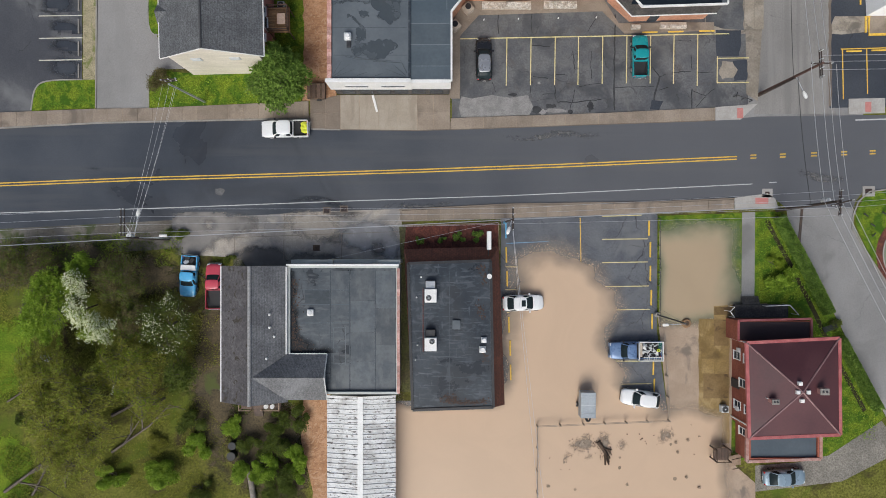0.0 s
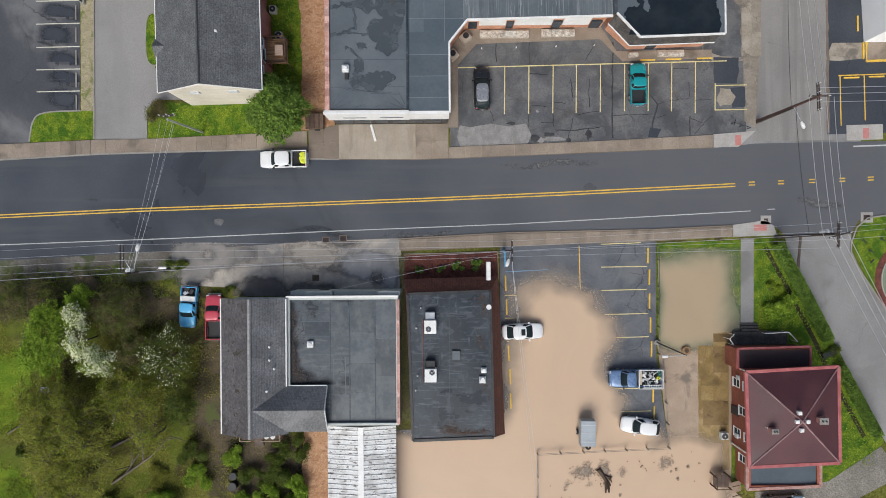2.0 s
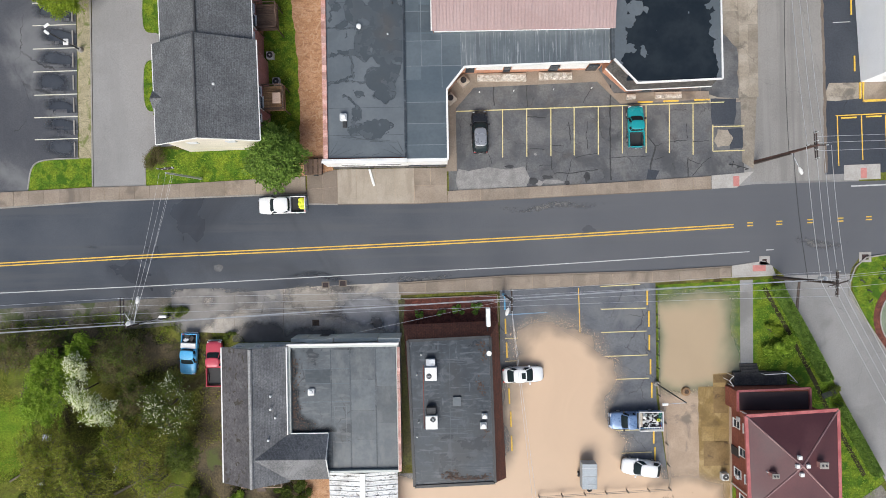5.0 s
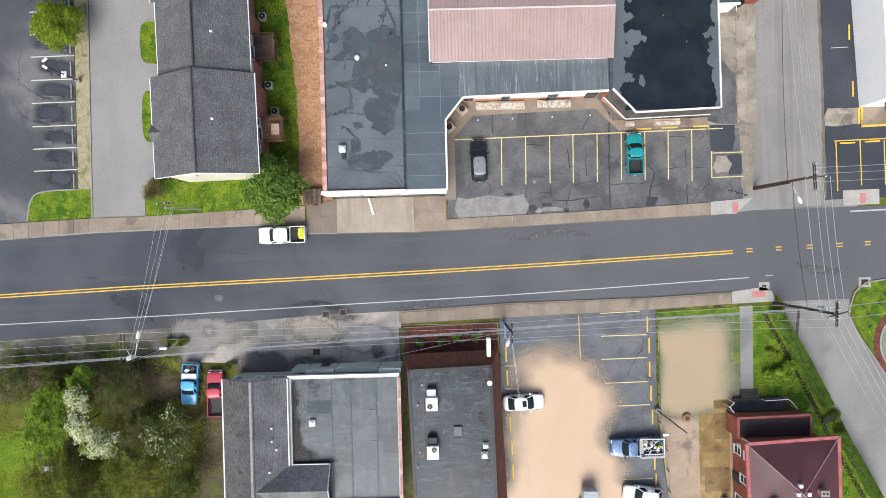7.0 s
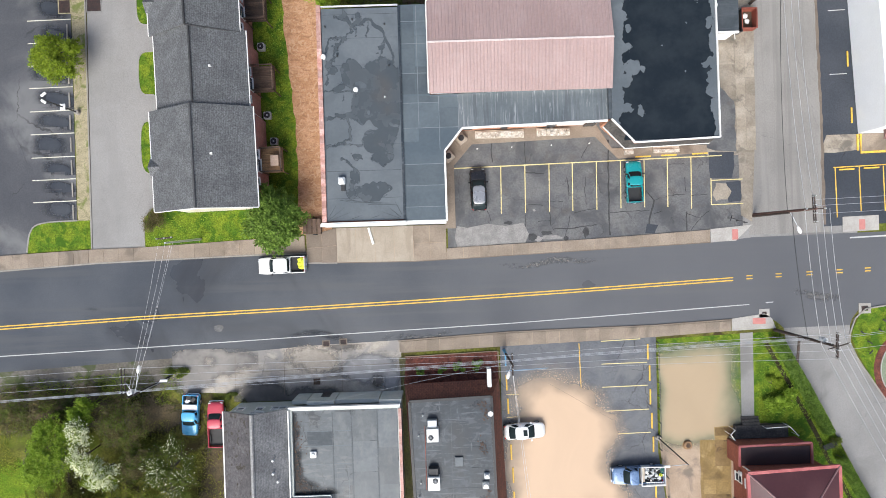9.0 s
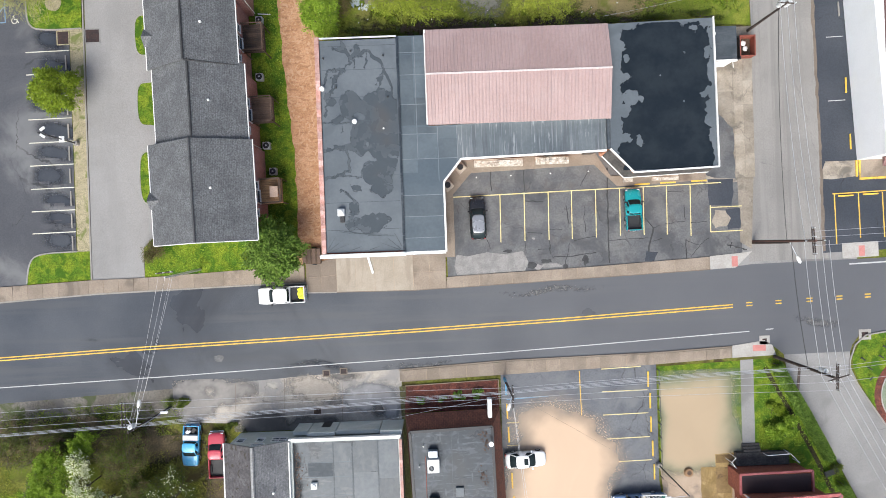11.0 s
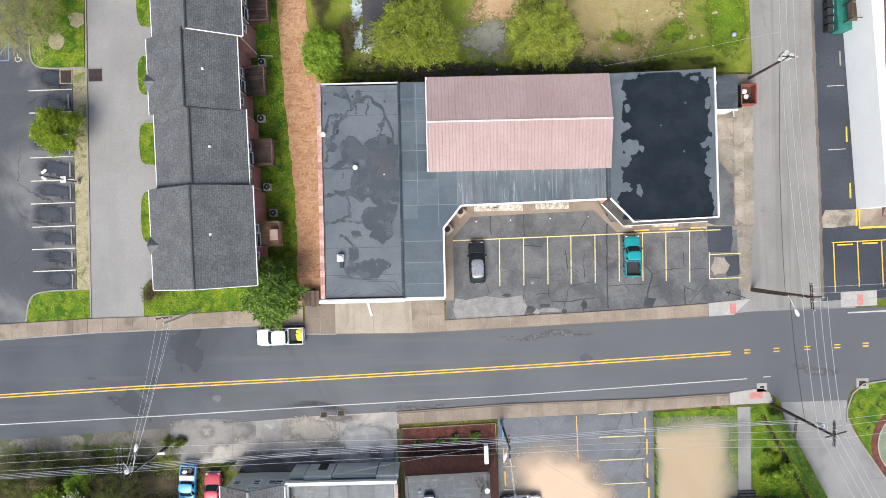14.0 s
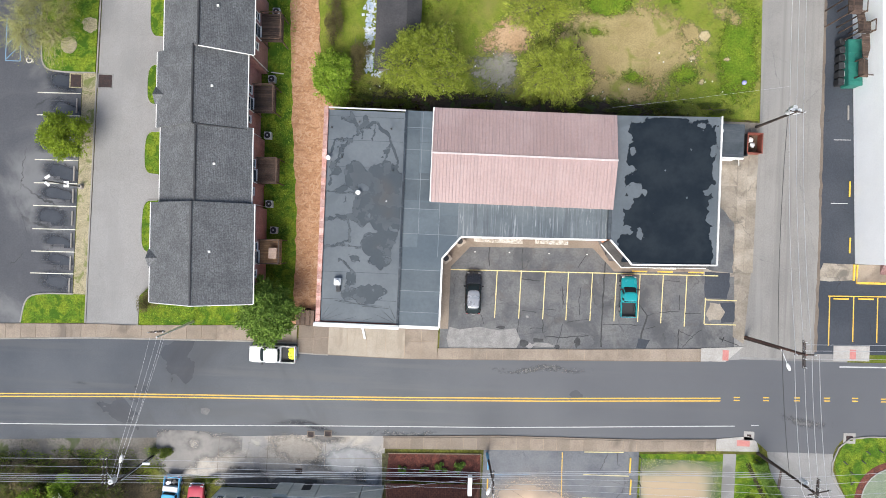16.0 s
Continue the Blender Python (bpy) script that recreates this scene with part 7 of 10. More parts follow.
for i, nm in enumerate(("north", "east", "south", "west")):
    a, b = i, (i + 1) % 4
    q = [(*ring_t[a], T_), (*ring_t[b], T_), (*ring_b[b], B_), (*ring_b[a], B_)]
    cen = Vector((0.8, -9, 0))
    inn = [tuple(Vector(v) + (cen - Vector((v[0], v[1], 0))).normalized() * 0.1) for v in q]
    mput("mansard", solid(q + inn, [(0, 1, 2, 3), (7, 6, 5, 4), (0, 4, 5, 1), (1, 5, 6, 2), (2, 6, 7, 3), (3, 7, 4, 0)]), SHINGLE_BROWN if i != 2 else EPDM, "steep brown shingle skirt" if i != 2 else "dark rear edge")
    mput("edge_trim", ribbon([ring_t[a], ring_t[b]], 0.3, 3.9, 4.03), BLACK_STEEL, "dark roof edge trim", mr)
for x in (0.6, ):
    mput("seam", one(x - 0.025, -17.0, 3.9, x + 0.025, -1.7, 3.912), EPDM, "", mr)
for y, x0 in ((-6.7, 0.7), (-11.2, -3.4), (-9.0, 0.7), (-14.0, 1.0), (-15.5, 1.5)):
    mput("seam", one(x0, y - 0.03, 3.9, 4.9, y + 0.03, 3.91), EPDM, "", mr)
mput("gas_pipe", rod((-2.3, -4.2, 3.98), (-2.3, -11.2, 3.98), 0.035, 0.035, 6), RUST_RED, "thin red gas pipe", mr)
for y, dk in ((-4.75, 0), (-10.0, 1)):
    ac = thing("rooftop_unit", "white rooftop air handling unit with a fan", "air conditioner", (-1.45, y, 3.9), group="rooftop units")
    part("casing", bevelled(-0.65, -0.95, 0.12, 0.65, 0.5, 1.15, 0.04), WHITE_TRIM, ac)
    part("kerb", one(-0.6, -0.9, 0, 0.6, 1.3, 0.12), UNIT_DARK, ac)
    part("intake_hood", bevelled(-0.55, 0.52, 0.12, 0.5, 1.35, 0.85, 0.05), UNIT_DARK if dk else GALV, ac, "intake hood")
    part("fan_ring", rod((-0.2 if not dk else 0.15, -0.45 if not dk else 0.1, 1.15), (-0.2 if not dk else 0.15, -0.45 if not dk else 0.1, 1.2), 0.3, 0.28, 16), UNIT_DARK, ac, "dark fan")
    bm = bmesh.new()
    fx, fy = (-0.2, -0.45) if not dk else (0.15, 0.1)
    for k in range(4):
        c, s = math.cos(k * math.pi / 4), math.sin(k * math.pi / 4)
        tube(bm, (fx - 0.27 * c, fy - 0.27 * s, 1.21), (fx + 0.27 * c, fy + 0.27 * s, 1.21), 0.015, 0.015, 4)
    part("guard", bm, GALV, ac)
for x, y, r in ((4.35, -9.85, 0.3), (4.2, -10.9, 0.36)):
    f = thing("roof_fan", "round white mushroom roof fan", "vent", (x, y, 3.9), group="roof fans")
    part("base", bevelled(-r, -r, 0, r, r, 0.35, 0.03), UNIT_GREY, f)
    part("cap", rod((0, 0, 0.35), (0, 0, 0.62), r, r * 0.7, 18), WHITE_TRIM, f)
hatch = single("roof_hatch", bevelled(-0.45, -0.5, 0, 0.45, 0.5, 0.25, 0.03), EPDM_MID, "low grey roof hatch on the office", "hatch", (1.35, -8.2, 3.9))
dish = thing("satellite_dish", "white satellite dish on a bracket", "antenna", (4.9, -2.9, 3.9))
bm = bmesh.new()
for r0, r1, z0, z1 in ((0.02, 0.16, 0.0, 0.03), (0.16, 0.28, 0.03, 0.09)):
    tube(bm, (0, 0, 0.75 + z0), (0, 0, 0.75 + z1), r0, r1, 18)
part("dish", bm, WHITE_TRIM, dish)
part("mast", rod((0, 0, 0), (0, 0, 0.75), 0.03, 0.03, 8), GALV, dish)
for x, y in ((-3.0, -5.2), (-2.9, -10.4), (-3.1, -12.0), (-2.5, -3.0)):
    vent_pipe(M, x - 1, y + 9, 3.9, 0.08, 0.35)
single("leaf_litter", bits([(4.2, -2.1, 0.35, 0.3, 30), (4.4, -3.0, 0.2, 0.5, 24), (3.9, -6.6, 0.22, 0.4, 26), (4.3, -7.4, 0.2, 0.2, 14), (4.5, -11.8, 0.2, 0.3, 16)], 3.9, 90, 0.02, 0.1), LEAF_LITTER, "brown dead leaves blown over the roof", "leaves", kind="stuff")
single("leaf_litter", bits([(0.6, -16.4, 0.5, 0.25, 70), (2.2, -16.7, 0.9, 0.15, 90), (4.2, -16.6, 0.4, 0.15, 40)], 3.9, 91, 0.03, 0.1), LEAF_LITTER, "drift of brown leaves at the roof edge", "leaves", kind="stuff")
sg = thing("blade_sign", "white blank blade sign above the mansard", "sign", (4.9, 1.0, 0))
part("board", bevelled(-0.22, -1.0, 3.7, 0.22, 1.0, 4.7, 0.03), WHITE_TRIM, sg)
part("arm", rod((0, -0.9, 3.2), (0, -0.9, 3.7), 0.05, 0.05, 8), BLACK_STEEL, sg)
part("arm", rod((0, -1.8, 3.3), (0, -0.9, 3.3), 0.05, 0.05, 8), BLACK_STEEL, sg)
sheet("mulch_bed", [(-4.7, -0.4), (6.3, -0.2), (6.2, 3.0), (-4.4, 2.7)], 0.08, MULCH, "red mulch bed before the office", "ground")
sheet("side_strip", [(-4.9, -16.5), (-3.9, -16.5), (-4.0, -0.2), (-4.5, 2.7), (-5.2, 2.7), (-5.0, -2.0)], 0.06, MOSS, "mossy strip between the buildings", "grass")
for a, b in (((-4.55, 2.75), (6.25, 3.1)), ((6.3, 3.1), (6.4, -0.1))):
    single("bed_edging", ribbon([a, b], 0.09, 0.0, 0.16), WOOD_RAIL, "timber edging of the mulch bed", "edging", kind="structure")

# brick house with a red hip roof
H_ = thing("brick_house", "two-storey red brick house with a dark red hip roof", "house", (37.5, -15, 0))


def hput(name, bm, m, label="", parent=None):
    bmesh.ops.translate(bm, vec=(-37.5, 15, 0), verts=bm.verts[:])
    return part(name, bm, m, parent or H_, label)


hput("wall", shell(33.3, -19.6, 41.7, -10.1, 0, 5.3, 0.3), BRICK_RED, "red brick walls")
E_ = [(32.6, -20.15), (42.3, -19.75), (42.2, -9.45), (32.3, -9.95)]
ap = (37.35, -14.85, 7.2)
hr = hput("roof", solid([(*e, 5.5) for e in E_] + [ap] + [(*e, 5.35) for e in E_], [(0, 1, 4), (1, 2, 4), (2, 3, 4), (3, 0, 4), (0, 5, 6, 1), (1, 6, 7, 2), (2, 7, 8, 3), (3, 8, 5, 0), (8, 7, 6, 5)]), MAROON_METAL, "dark red hip roof")
for i in range(4):
    a, b = E_[i], E_[(i + 1) % 4]
    hput("gutter", ribbon([a, b], 0.34, 5.3, 5.6), RED_TRIM, "faded red gutter", hr)
    hput("hip_cap", rod((*a, 5.53), ap, 0.09, 0.09, 6), HIP_TRIM, "pale hip cap", hr)
for x, y in ((37.1, -13.95), (36.85, -14.85), (37.95, -14.85), (37.3, -15.75)):
    hput("roof_vent", bevelled(x - 0.2, y - 0.2, 6.85, x + 0.2, y + 0.2, 7.3, 0.04), WHITE_TRIM, "white square roof vent", hr)
for x, y, s in ((39.6, -14.8, 0.42), (34.6, -15.9, 0.32)):
    z = 5.5 + 1.7 * (1 - abs(x - 37.35) / 4.9)
    ch = hput("chimney", bevelled(x - s, y - s * 0.7, z - 0.3, x + s, y + s * 0.7, z + 0.75, 0.03), BRICK_PINK, "short brick chimney", hr)
    hput("chimney_cap", bevelled(x - s - 0.05, y - s * 0.7 - 0.05, z + 0.752, x + s + 0.05, y + s * 0.7 + 0.05, z + 0.85, 0.02), KERB, "", ch)
    for k in (-0.45, 0.45):
        hput("flue", rod((x + k * s, y, z + 0.85), (x + k * s, y, z + 0.95), 0.1, 0.1, 8), UNIT_DARK, "", ch)
hput("vent_pipe", rod((34.1, -15.7, 5.6), (34.1, -15.7, 6.4), 0.05, 0.05, 8), WHITE_TRIM, "", hr)
# west windows on two floors
for y, z, hh in ((-12.0, 1.35, 1.5), (-12.05, 3.7, 1.5), (-17.6, 1.45, 1.5), (-17.65, 3.9, 1.5), (-14.9, 2.7, 1.5)):
    window(H_, 33.3 - 37.5, y + 15, z, 1.0, hh, "w")
window(H_, 33.7 - 37.5, -20.5 + 15, 1.8, 0.9, 1.5, "w")
hput("door", one(33.2, -15.75, 0.05, 33.29, -14.75, 1.9), UNIT_DARK, "dark sunken side door")
for y in (-10.2, -19.2):
    hput("downpipe", rod((33.15, y, 0.1), (33.15, y, 5.3), 0.085, 0.085, 6), WHITE_TRIM, "white downpipe")
for i, (y, z) in enumerate(((-11.3, 1.6), (-18.0, 1.2))):
    hput("meter_box", bevelled(33.05, y - 0.25, z, 33.29, y + 0.25, z + 0.6, 0.04), UNIT_GREY, "grey meter box on the wall")
# south flat wing and north wing
hput("wall", shell(33.7, -23.4, 41.7, -19.61, 0, 3.0, 0.3), BRICK_RED, "red brick south wing")
sf = hput("roof", one(33.9, -23.2, 2.6, 41.5, -19.7, 2.75), EPDM_BLUE, "blue-grey flat roof")
for a, b in (((33.65, -19.9), (33.6, -23.5)), ((33.6, -23.5), (41.75, -23.2)), ((41.75, -23.2), (41.75, -19.9))):
    hput("coping", ribbon([a, b], 0.32, 2.7, 3.08), COPING_PINK, "pale coping", sf)
hput("wall", shell(32.6, -10.09, 40.6, -7.9, 0, 3.0, 0.25), BRICK_RED, "red brick north wing")
nf = hput("roof", one(32.7, -10.0, 2.9, 40.5, -8.0, 3.06), MAROON_FLAT, "dark flat roof of the north wing")
for a, b in (((32.6, -10.1), (32.6, -7.85)), ((32.6, -7.85), (40.65, -7.65)), ((40.65, -7.65), (40.7, -10.0))):
    hput("gutter", ribbon([a, b], 0.22, 2.95, 3.2), RED_TRIM, "faded red edge", nf)
# north porch: dark steps and pale pipe rails
pr = hput("porch", one(33.4, -7.8, 0, 39.5, -6.3, 0.6), TILE_DARK, "dark entrance porch")
for k in range(3):
    hput("step", one(34.3, -6.29 + 0.3 * k, 0, 36.3, -5.99 + 0.3 * k, 0.5 - 0.16 * k), TILE_DARK, "", pr)
for pts in ([(36.5, -6.4, 1.5), (39.2, -6.3, 1.5), (40.2, -7.4, 1.5)], [(32.9, -7.7, 1.6), (32.4, -7.0, 1.6), (32.9, -6.5, 1.6)]):
    bm = bmesh.new()
    for a, b in zip(pts, pts[1:]):
        tube(bm, a, b, 0.05, 0.05, 6)
    for p in pts:
        tube(bm, (p[0], p[1], 0), p, 0.035, 0.035, 6)
    hput("hand_rail", bm, WHITE_TRIM, "pale pipe rail", pr)
# timber stair at the south-west corner
st = thing("timber_stair", "weathered timber stair and landing beside the house", "stairs", (32.6, -24.2, 0))
part("landing", one(-1.9, 0.2, 1.0, -0.2, 1.6, 1.12), WOOD_DECK, st)
for k in range(5):
    part("tread", one(-0.1 + 0.35 * k, -0.6, 0.85 - 0.17 * k, 0.22 + 0.35 * k, 0.6, 0.92 - 0.17 * k), WOOD_RAIL, st)
for k in range(6):
    part("plank", one(-1.85 + 0.28 * k, 0.22, 1.122, -1.61 + 0.28 * k, 1.58, 1.16), WOOD_DECK, st)
for x, y in ((-1.85, 0.25), (-0.25, 0.25), (-1.85, 1.55), (-0.25, 1.55)):
    part("post", one(x - 0.06, y - 0.06, 0, x + 0.06, y + 0.06, 2.0), DEBRIS, st)
for a, b in (((-1.85, 0.25, 1.95), (-0.25, 0.25, 1.95)), ((-1.85, 0.25, 1.95), (-1.85, 1.55, 1.95)), ((-0.1, -0.55, 1.9), (1.6, -0.55, 1.1)), ((-0.1, 0.55, 1.9), (1.6, 0.55, 1.1))):
    part("rail", rod(a, b, 0.05, 0.05, 6), DEBRIS, st)
condenser(32.2, -18.3, 0.04, "grey condenser standing in the brown water")

# white building at the north-east edge
W = thing("white_building", "long white-walled building with faded red shingles", "building", (56, 44, 0))


def wput(name, bm, m, label="", parent=None):
    bmesh.ops.translate(bm, vec=(-56, -44, 0), verts=bm.verts[:])
    return part(name, bm, m, parent or W, label)


wput("wall", slab([(48.87, 27.05), (64, 27.1), (64, 64), (46.9, 64)], 0, 4.99), WALL_WHITE, "plain white painted wall")
bm = bmesh.new()
gable_roof(bm, 49.0, 26.8, 64.3, 64.3, 5.2, 7.6, "y", 0.2)
wput("roof", bm, SHINGLE_PINK, "faded red shingle roof")
wput("awning", solid([(50.2, 27.08, 2.9), (56, 27.08, 2.9), (56, 26.0, 2.3), (50.2, 26.0, 2.3), (50.2, 27.08, 2.3), (56, 27.08, 2.3)], [(0, 1, 2, 3), (0, 3, 4), (1, 5, 2), (4, 3, 2, 5), (0, 4, 5, 1)]), SHINGLE_PINK, "red shop awning")
wput("gable", gable_wall(48.9, 63.9, 27.1, 4.9, 4.95, 7.4, 56.4, 0.2, 1), WALL_WHITE)
# outside stair
es = thing("outside_stair", "dark weathered outside stair with landings", "stairs", (46.9, 51.0, 0))
for x0, y0, x1, y1, z in ((-1.2, 1.6, 0.1, 2.9, 3.6), (-0.2, -2.9, 1.1, -0.9, 2.4), (-2.8, 3.4, -1.3, 5.4, 4.2)):
    lg = part("landing", one(x0, y0, z, x1, y1, z + 0.12), WOOD_DARK, es)
    for k in range(6):
        part("board", one(x0, y0 + (y1 - y0) * k / 6, z + 0.122, x1, y0 + (y1 - y0) * (k + 0.8) / 6, z + 0.16), WOOD_DARK, lg)
    for x, y in ((x0 + 0.06, y0 + 0.06), (x1 - 0.06, y0 + 0.06), (x0 + 0.06, y1 - 0.06), (x1 - 0.06, y1 - 0.06)):
        part("post", one(x - 0.06, y - 0.06, 0, x + 0.06, y + 0.06, z + 1.0), WOOD_DARK, lg)
    for a, b in (((x0, y0), (x0, y1)), ((x1, y0), (x1, y1)), ((x0, y0), (x1, y0))):
        part("rail", rod((*a, z + 0.98), (*b, z + 0.98), 0.06, 0.06, 6), WOOD_DECK, lg)
for k in range(10):
    t = k / 9
    part("tread", one(-0.75 + 0.9 * t, 1.3 - 2.1 * t, 3.5 - 1.0 * t, 0.15 + 0.9 * t, 1.55 - 2.1 * t, 3.56 - 1.0 * t), WOOD_DARK, es)
    part("tread", one(-1.9 + 0.8 * t, 3.5 - 1.5 * t, 4.2 - 0.55 * t, -1.0 + 0.8 * t, 3.68 - 1.5 * t, 4.26 - 0.55 * t), WOOD_DARK, es)


def dumpster(at, rz, sx, sy, h, material, label, lid):
    d = thing("dumpster", label, "dumpster", at, rz)
    bm = bmesh.new()
    t = 0.07
    block(bm, -sx, -sy, 0.1, sx, -sy + t, h)
    block(bm, -sx, sy - t, 0.1, sx, sy, h * 1.1)
    block(bm, -sx, -sy + t, 0.1, -sx + t, sy - t, h)
    block(bm, sx - t, -sy + t, 0.1, sx, sy - t, h)
    part("body", bm, material, d)
    part("floor", one(-sx + t, -sy + t, 0.1, sx - t, sy - t, 0.2), DEBRIS, d)
    part("rim", ribbon([(-sx, -sy), (sx, -sy), (sx, sy), (-sx, sy), (-sx, -sy)], 0.12, h, h + 0.08), material, d)
    for x in (-sx * 0.7, sx * 0.7):
        for y in (-sy * 0.7, sy * 0.7):
            part("caster", rod((x - 0.05, y, 0.07), (x + 0.05, y, 0.07), 0.07, 0.07, 10), RUBBER, d)
    if lid:
        part("lid", bevelled(-sx, sy * 0.95, h + 0.09, sx, sy * 1.9, h + 0.16, 0.03), BLACK_PLASTIC, d, "open black lid")
    return d


dumpster((36.0, 40.4, 0.03), 0, 0.85, 1.15, 1.25, RUST_RED, "open rusty red dumpster with white bags", False)
for x, y in ((35.9, 40.9), (36.1, 40.3)):
    bm = bmesh.new()
    bmesh.ops.create_icosphere(bm, subdivisions=2, radius=0.3)
    for v in bm.verts:
        v.co *= 1 + 0.35 * noise.noise(v.co * 4 + Vector((x, y, 0)))
        v.co.z *= 0.7
    single("rubbish_bag", bm, WHITE_TRIM, "white rubbish bag in the dumpster", "bag", (x, y, 0.45), group="rubbish bags")
dumpster((34.5, 40.2, 0.03), 90, 1.3, 0.65, 1.2, BLACK_STEEL, "black waste container beside the lean-to", True)
skip = dumpster((46.85, 50.0, 0.03), 93, 2.6, 0.75, 1.5, CANVAS_TEAL, "large teal waste skip under a closed teal lid", False)
part("lid", bevelled(-2.62, -0.78, 1.58, 2.62, 0.78, 1.66, 0.03), CANVAS_TEAL, skip, "closed teal steel lid")
for k in range(5):
    part("lid_rib", one(-2.2 + 1.1 * k, -0.74, 1.66, -2.12 + 1.1 * k, 0.74, 1.7), CANVAS_TEAL, skip)
for k in range(6):
    bn = thing("rubbish_bin", "black wheeled rubbish bin with a pale rim", "bin", (45.72, 47.9 + 0.92 * k, 0.03), 3 * k, group="bins beside the skip")
    part("body", bevelled(-0.3, -0.36, 0.05, 0.3, 0.36, 0.95, 0.05), BLACK_PLASTIC, bn)
    part("lid", bevelled(-0.33, -0.38, 0.95, 0.33, 0.4, 1.02, 0.03), BLACK_PLASTIC if k % 2 else UNIT_DARK, bn)
    part("handle", rod((0.32, -0.28, 0.98), (0.32, 0.28, 0.98), 0.045, 0.045, 6), UNIT_GREY, bn, "pale handle bar")

# garden shed in the meadow
gs = thing("garden_shed", "dark-roofed wooden shed among the trees", "shed", (-5.2, 52.5, 0))
part("wall", shell(-2.3, -5.4, 2.1, 6, 0, 2.0, 0.12), WOOD_GREY, gs)
bm = bmesh.new()
gable_roof(bm, -2.6, -5.7, 2.5, 6.2, 2.0, 2.9, "y", 0.1, 0.9)
part("roof", bm, mk("tarred_roofing", (0.035, 0.034, 0.036), (0.055, 0.052, 0.054), 0.75, 0.6, 6, 0.2, 0.3), gs, "dark tarred roof")
bm = bits([(-8.75 + 0.12 * math.sin(k * 1.9), 47.6 + 0.85 * k, 0.2 + 0.08 * (k % 3), 0.4, 30) for k in range(11)] + [(-7.2, 46.9, 0.9, 0.25, 30)], 0.12, 4, 0.03, 0.17)
single("junk_pile", bm, TARP, "heap of white and blue scrap sheets", "scrap", kind="stuff")

single("litter", bits([(x, y, 2.2, 1.2, 3) for x, y in ((-8, 44.6), (2, 44.2), (9, 44.4), (16, 44.6), (20, 46.5), (28, 50), (31, 46), (5, 50))], 0.05, 44, 0.03, 0.08), WHITE_TRIM, "scattered scraps of white litter in the grass", "litter", kind="stuff")


bm = bmesh.new()
bmesh.ops.create_icosphere(bm, subdivisions=3, radius=0.27)
ball = single("ball", bm, mk("lavender_rubber", (0.30, 0.29, 0.62), (0.36, 0.35, 0.68), 0.4, 2.0, 8, 0.05, 0.05), "lavender rubber ball lying in the meadow", "ball", (34.95, 47.55, 0.28))
for k in range(4):
    a = k * math.pi / 4
    bm = bmesh.new()
    for i in range(16):
        u, v = math.pi * i / 16, math.pi * (i + 1) / 16
        tube(bm, (0.272 * math.sin(u) * math.cos(a), 0.272 * math.sin(u) * math.sin(a), 0.272 * math.cos(u)), (0.272 * math.sin(v) * math.cos(a), 0.272 * math.sin(v) * math.sin(a), 0.272 * math.cos(v)), 0.006, 0.006, 4)
    part("seam", bm, UNIT_GREY, ball)
for x, y, rz in ((51.1, 5.3, -40), (52.6, 5.5, -30), (48.5, 4.0, -40), (49.3, 2.85, -35), (49.4, 1.7, 45), (50.6, 4.2, -35)):
    gl = thing("garden_light", "short dark garden light on a stake in the lawn", "lamp", (x, y, 0.05), rz, group="corner garden lights")
    part("stake", rod((0, 0, 0), (0, 0, 0.4), 0.03, 0.03, 6), BLACK_STEEL, gl)
    part("head", bevelled(-0.3, -0.07, 0.4, 0.3, 0.07, 0.5, 0.02), BLACK_STEEL, gl)
wb = thing("guard_rail", "small black steel guard rail before the junction pole", "rail", (33.5, 17.7, 0.03), -18)
for x in (0.0, 1.0, 1.9):
    part("post", rod((x, 0, 0), (x, 0, 0.8), 0.05, 0.05, 8), BLACK_STEEL, wb)
part("rail", rod((0, 0, 0.8), (1.9, 0, 0.8), 0.05, 0.05, 8), BLACK_STEEL, wb)
part("rail", rod((0, -0.35, 0.8), (0, 0.35, 0.8), 0.05, 0.05, 8), BLACK_STEEL, wb)


# ---- vehicles (front to +x) ----
def loft(rows):
    """A skin through cross-sections, closed at both ends."""
    bm = bmesh.new()
    rings = [[bm.verts.new(p) for p in row] for row in rows]
    n = len(rings[0])
    for a, b in zip(rings, rings[1:]):
        for k in range(n):
            bm.faces.new((a[k], a[(k + 1) % n], b[(k + 1) % n], b[k]))
    bm.faces.new(rings[0][::-1])
    bm.faces.new(rings[-1])
    bmesh.ops.recalc_face_normals(bm, faces=bm.faces[:])
    for f in bm.faces:
        f.smooth = True
    return bm


def section(x, w, z0, z1, crown=0.05):
    half = [(0.82 * w, z0), (w, z0 + 0.14), (w, z1 - 0.28 * (z1 - z0)), (0.955 * w, z1 - 0.03), (0.86 * w, z1), (0.45 * w, z1 + crown * 0.8), (0.0, z1 + crown)]
    right = [(x, -y, z) for y, z in half]
    left = [(x, y, z) for y, z in half[:-1]][::-1]
    return right + left


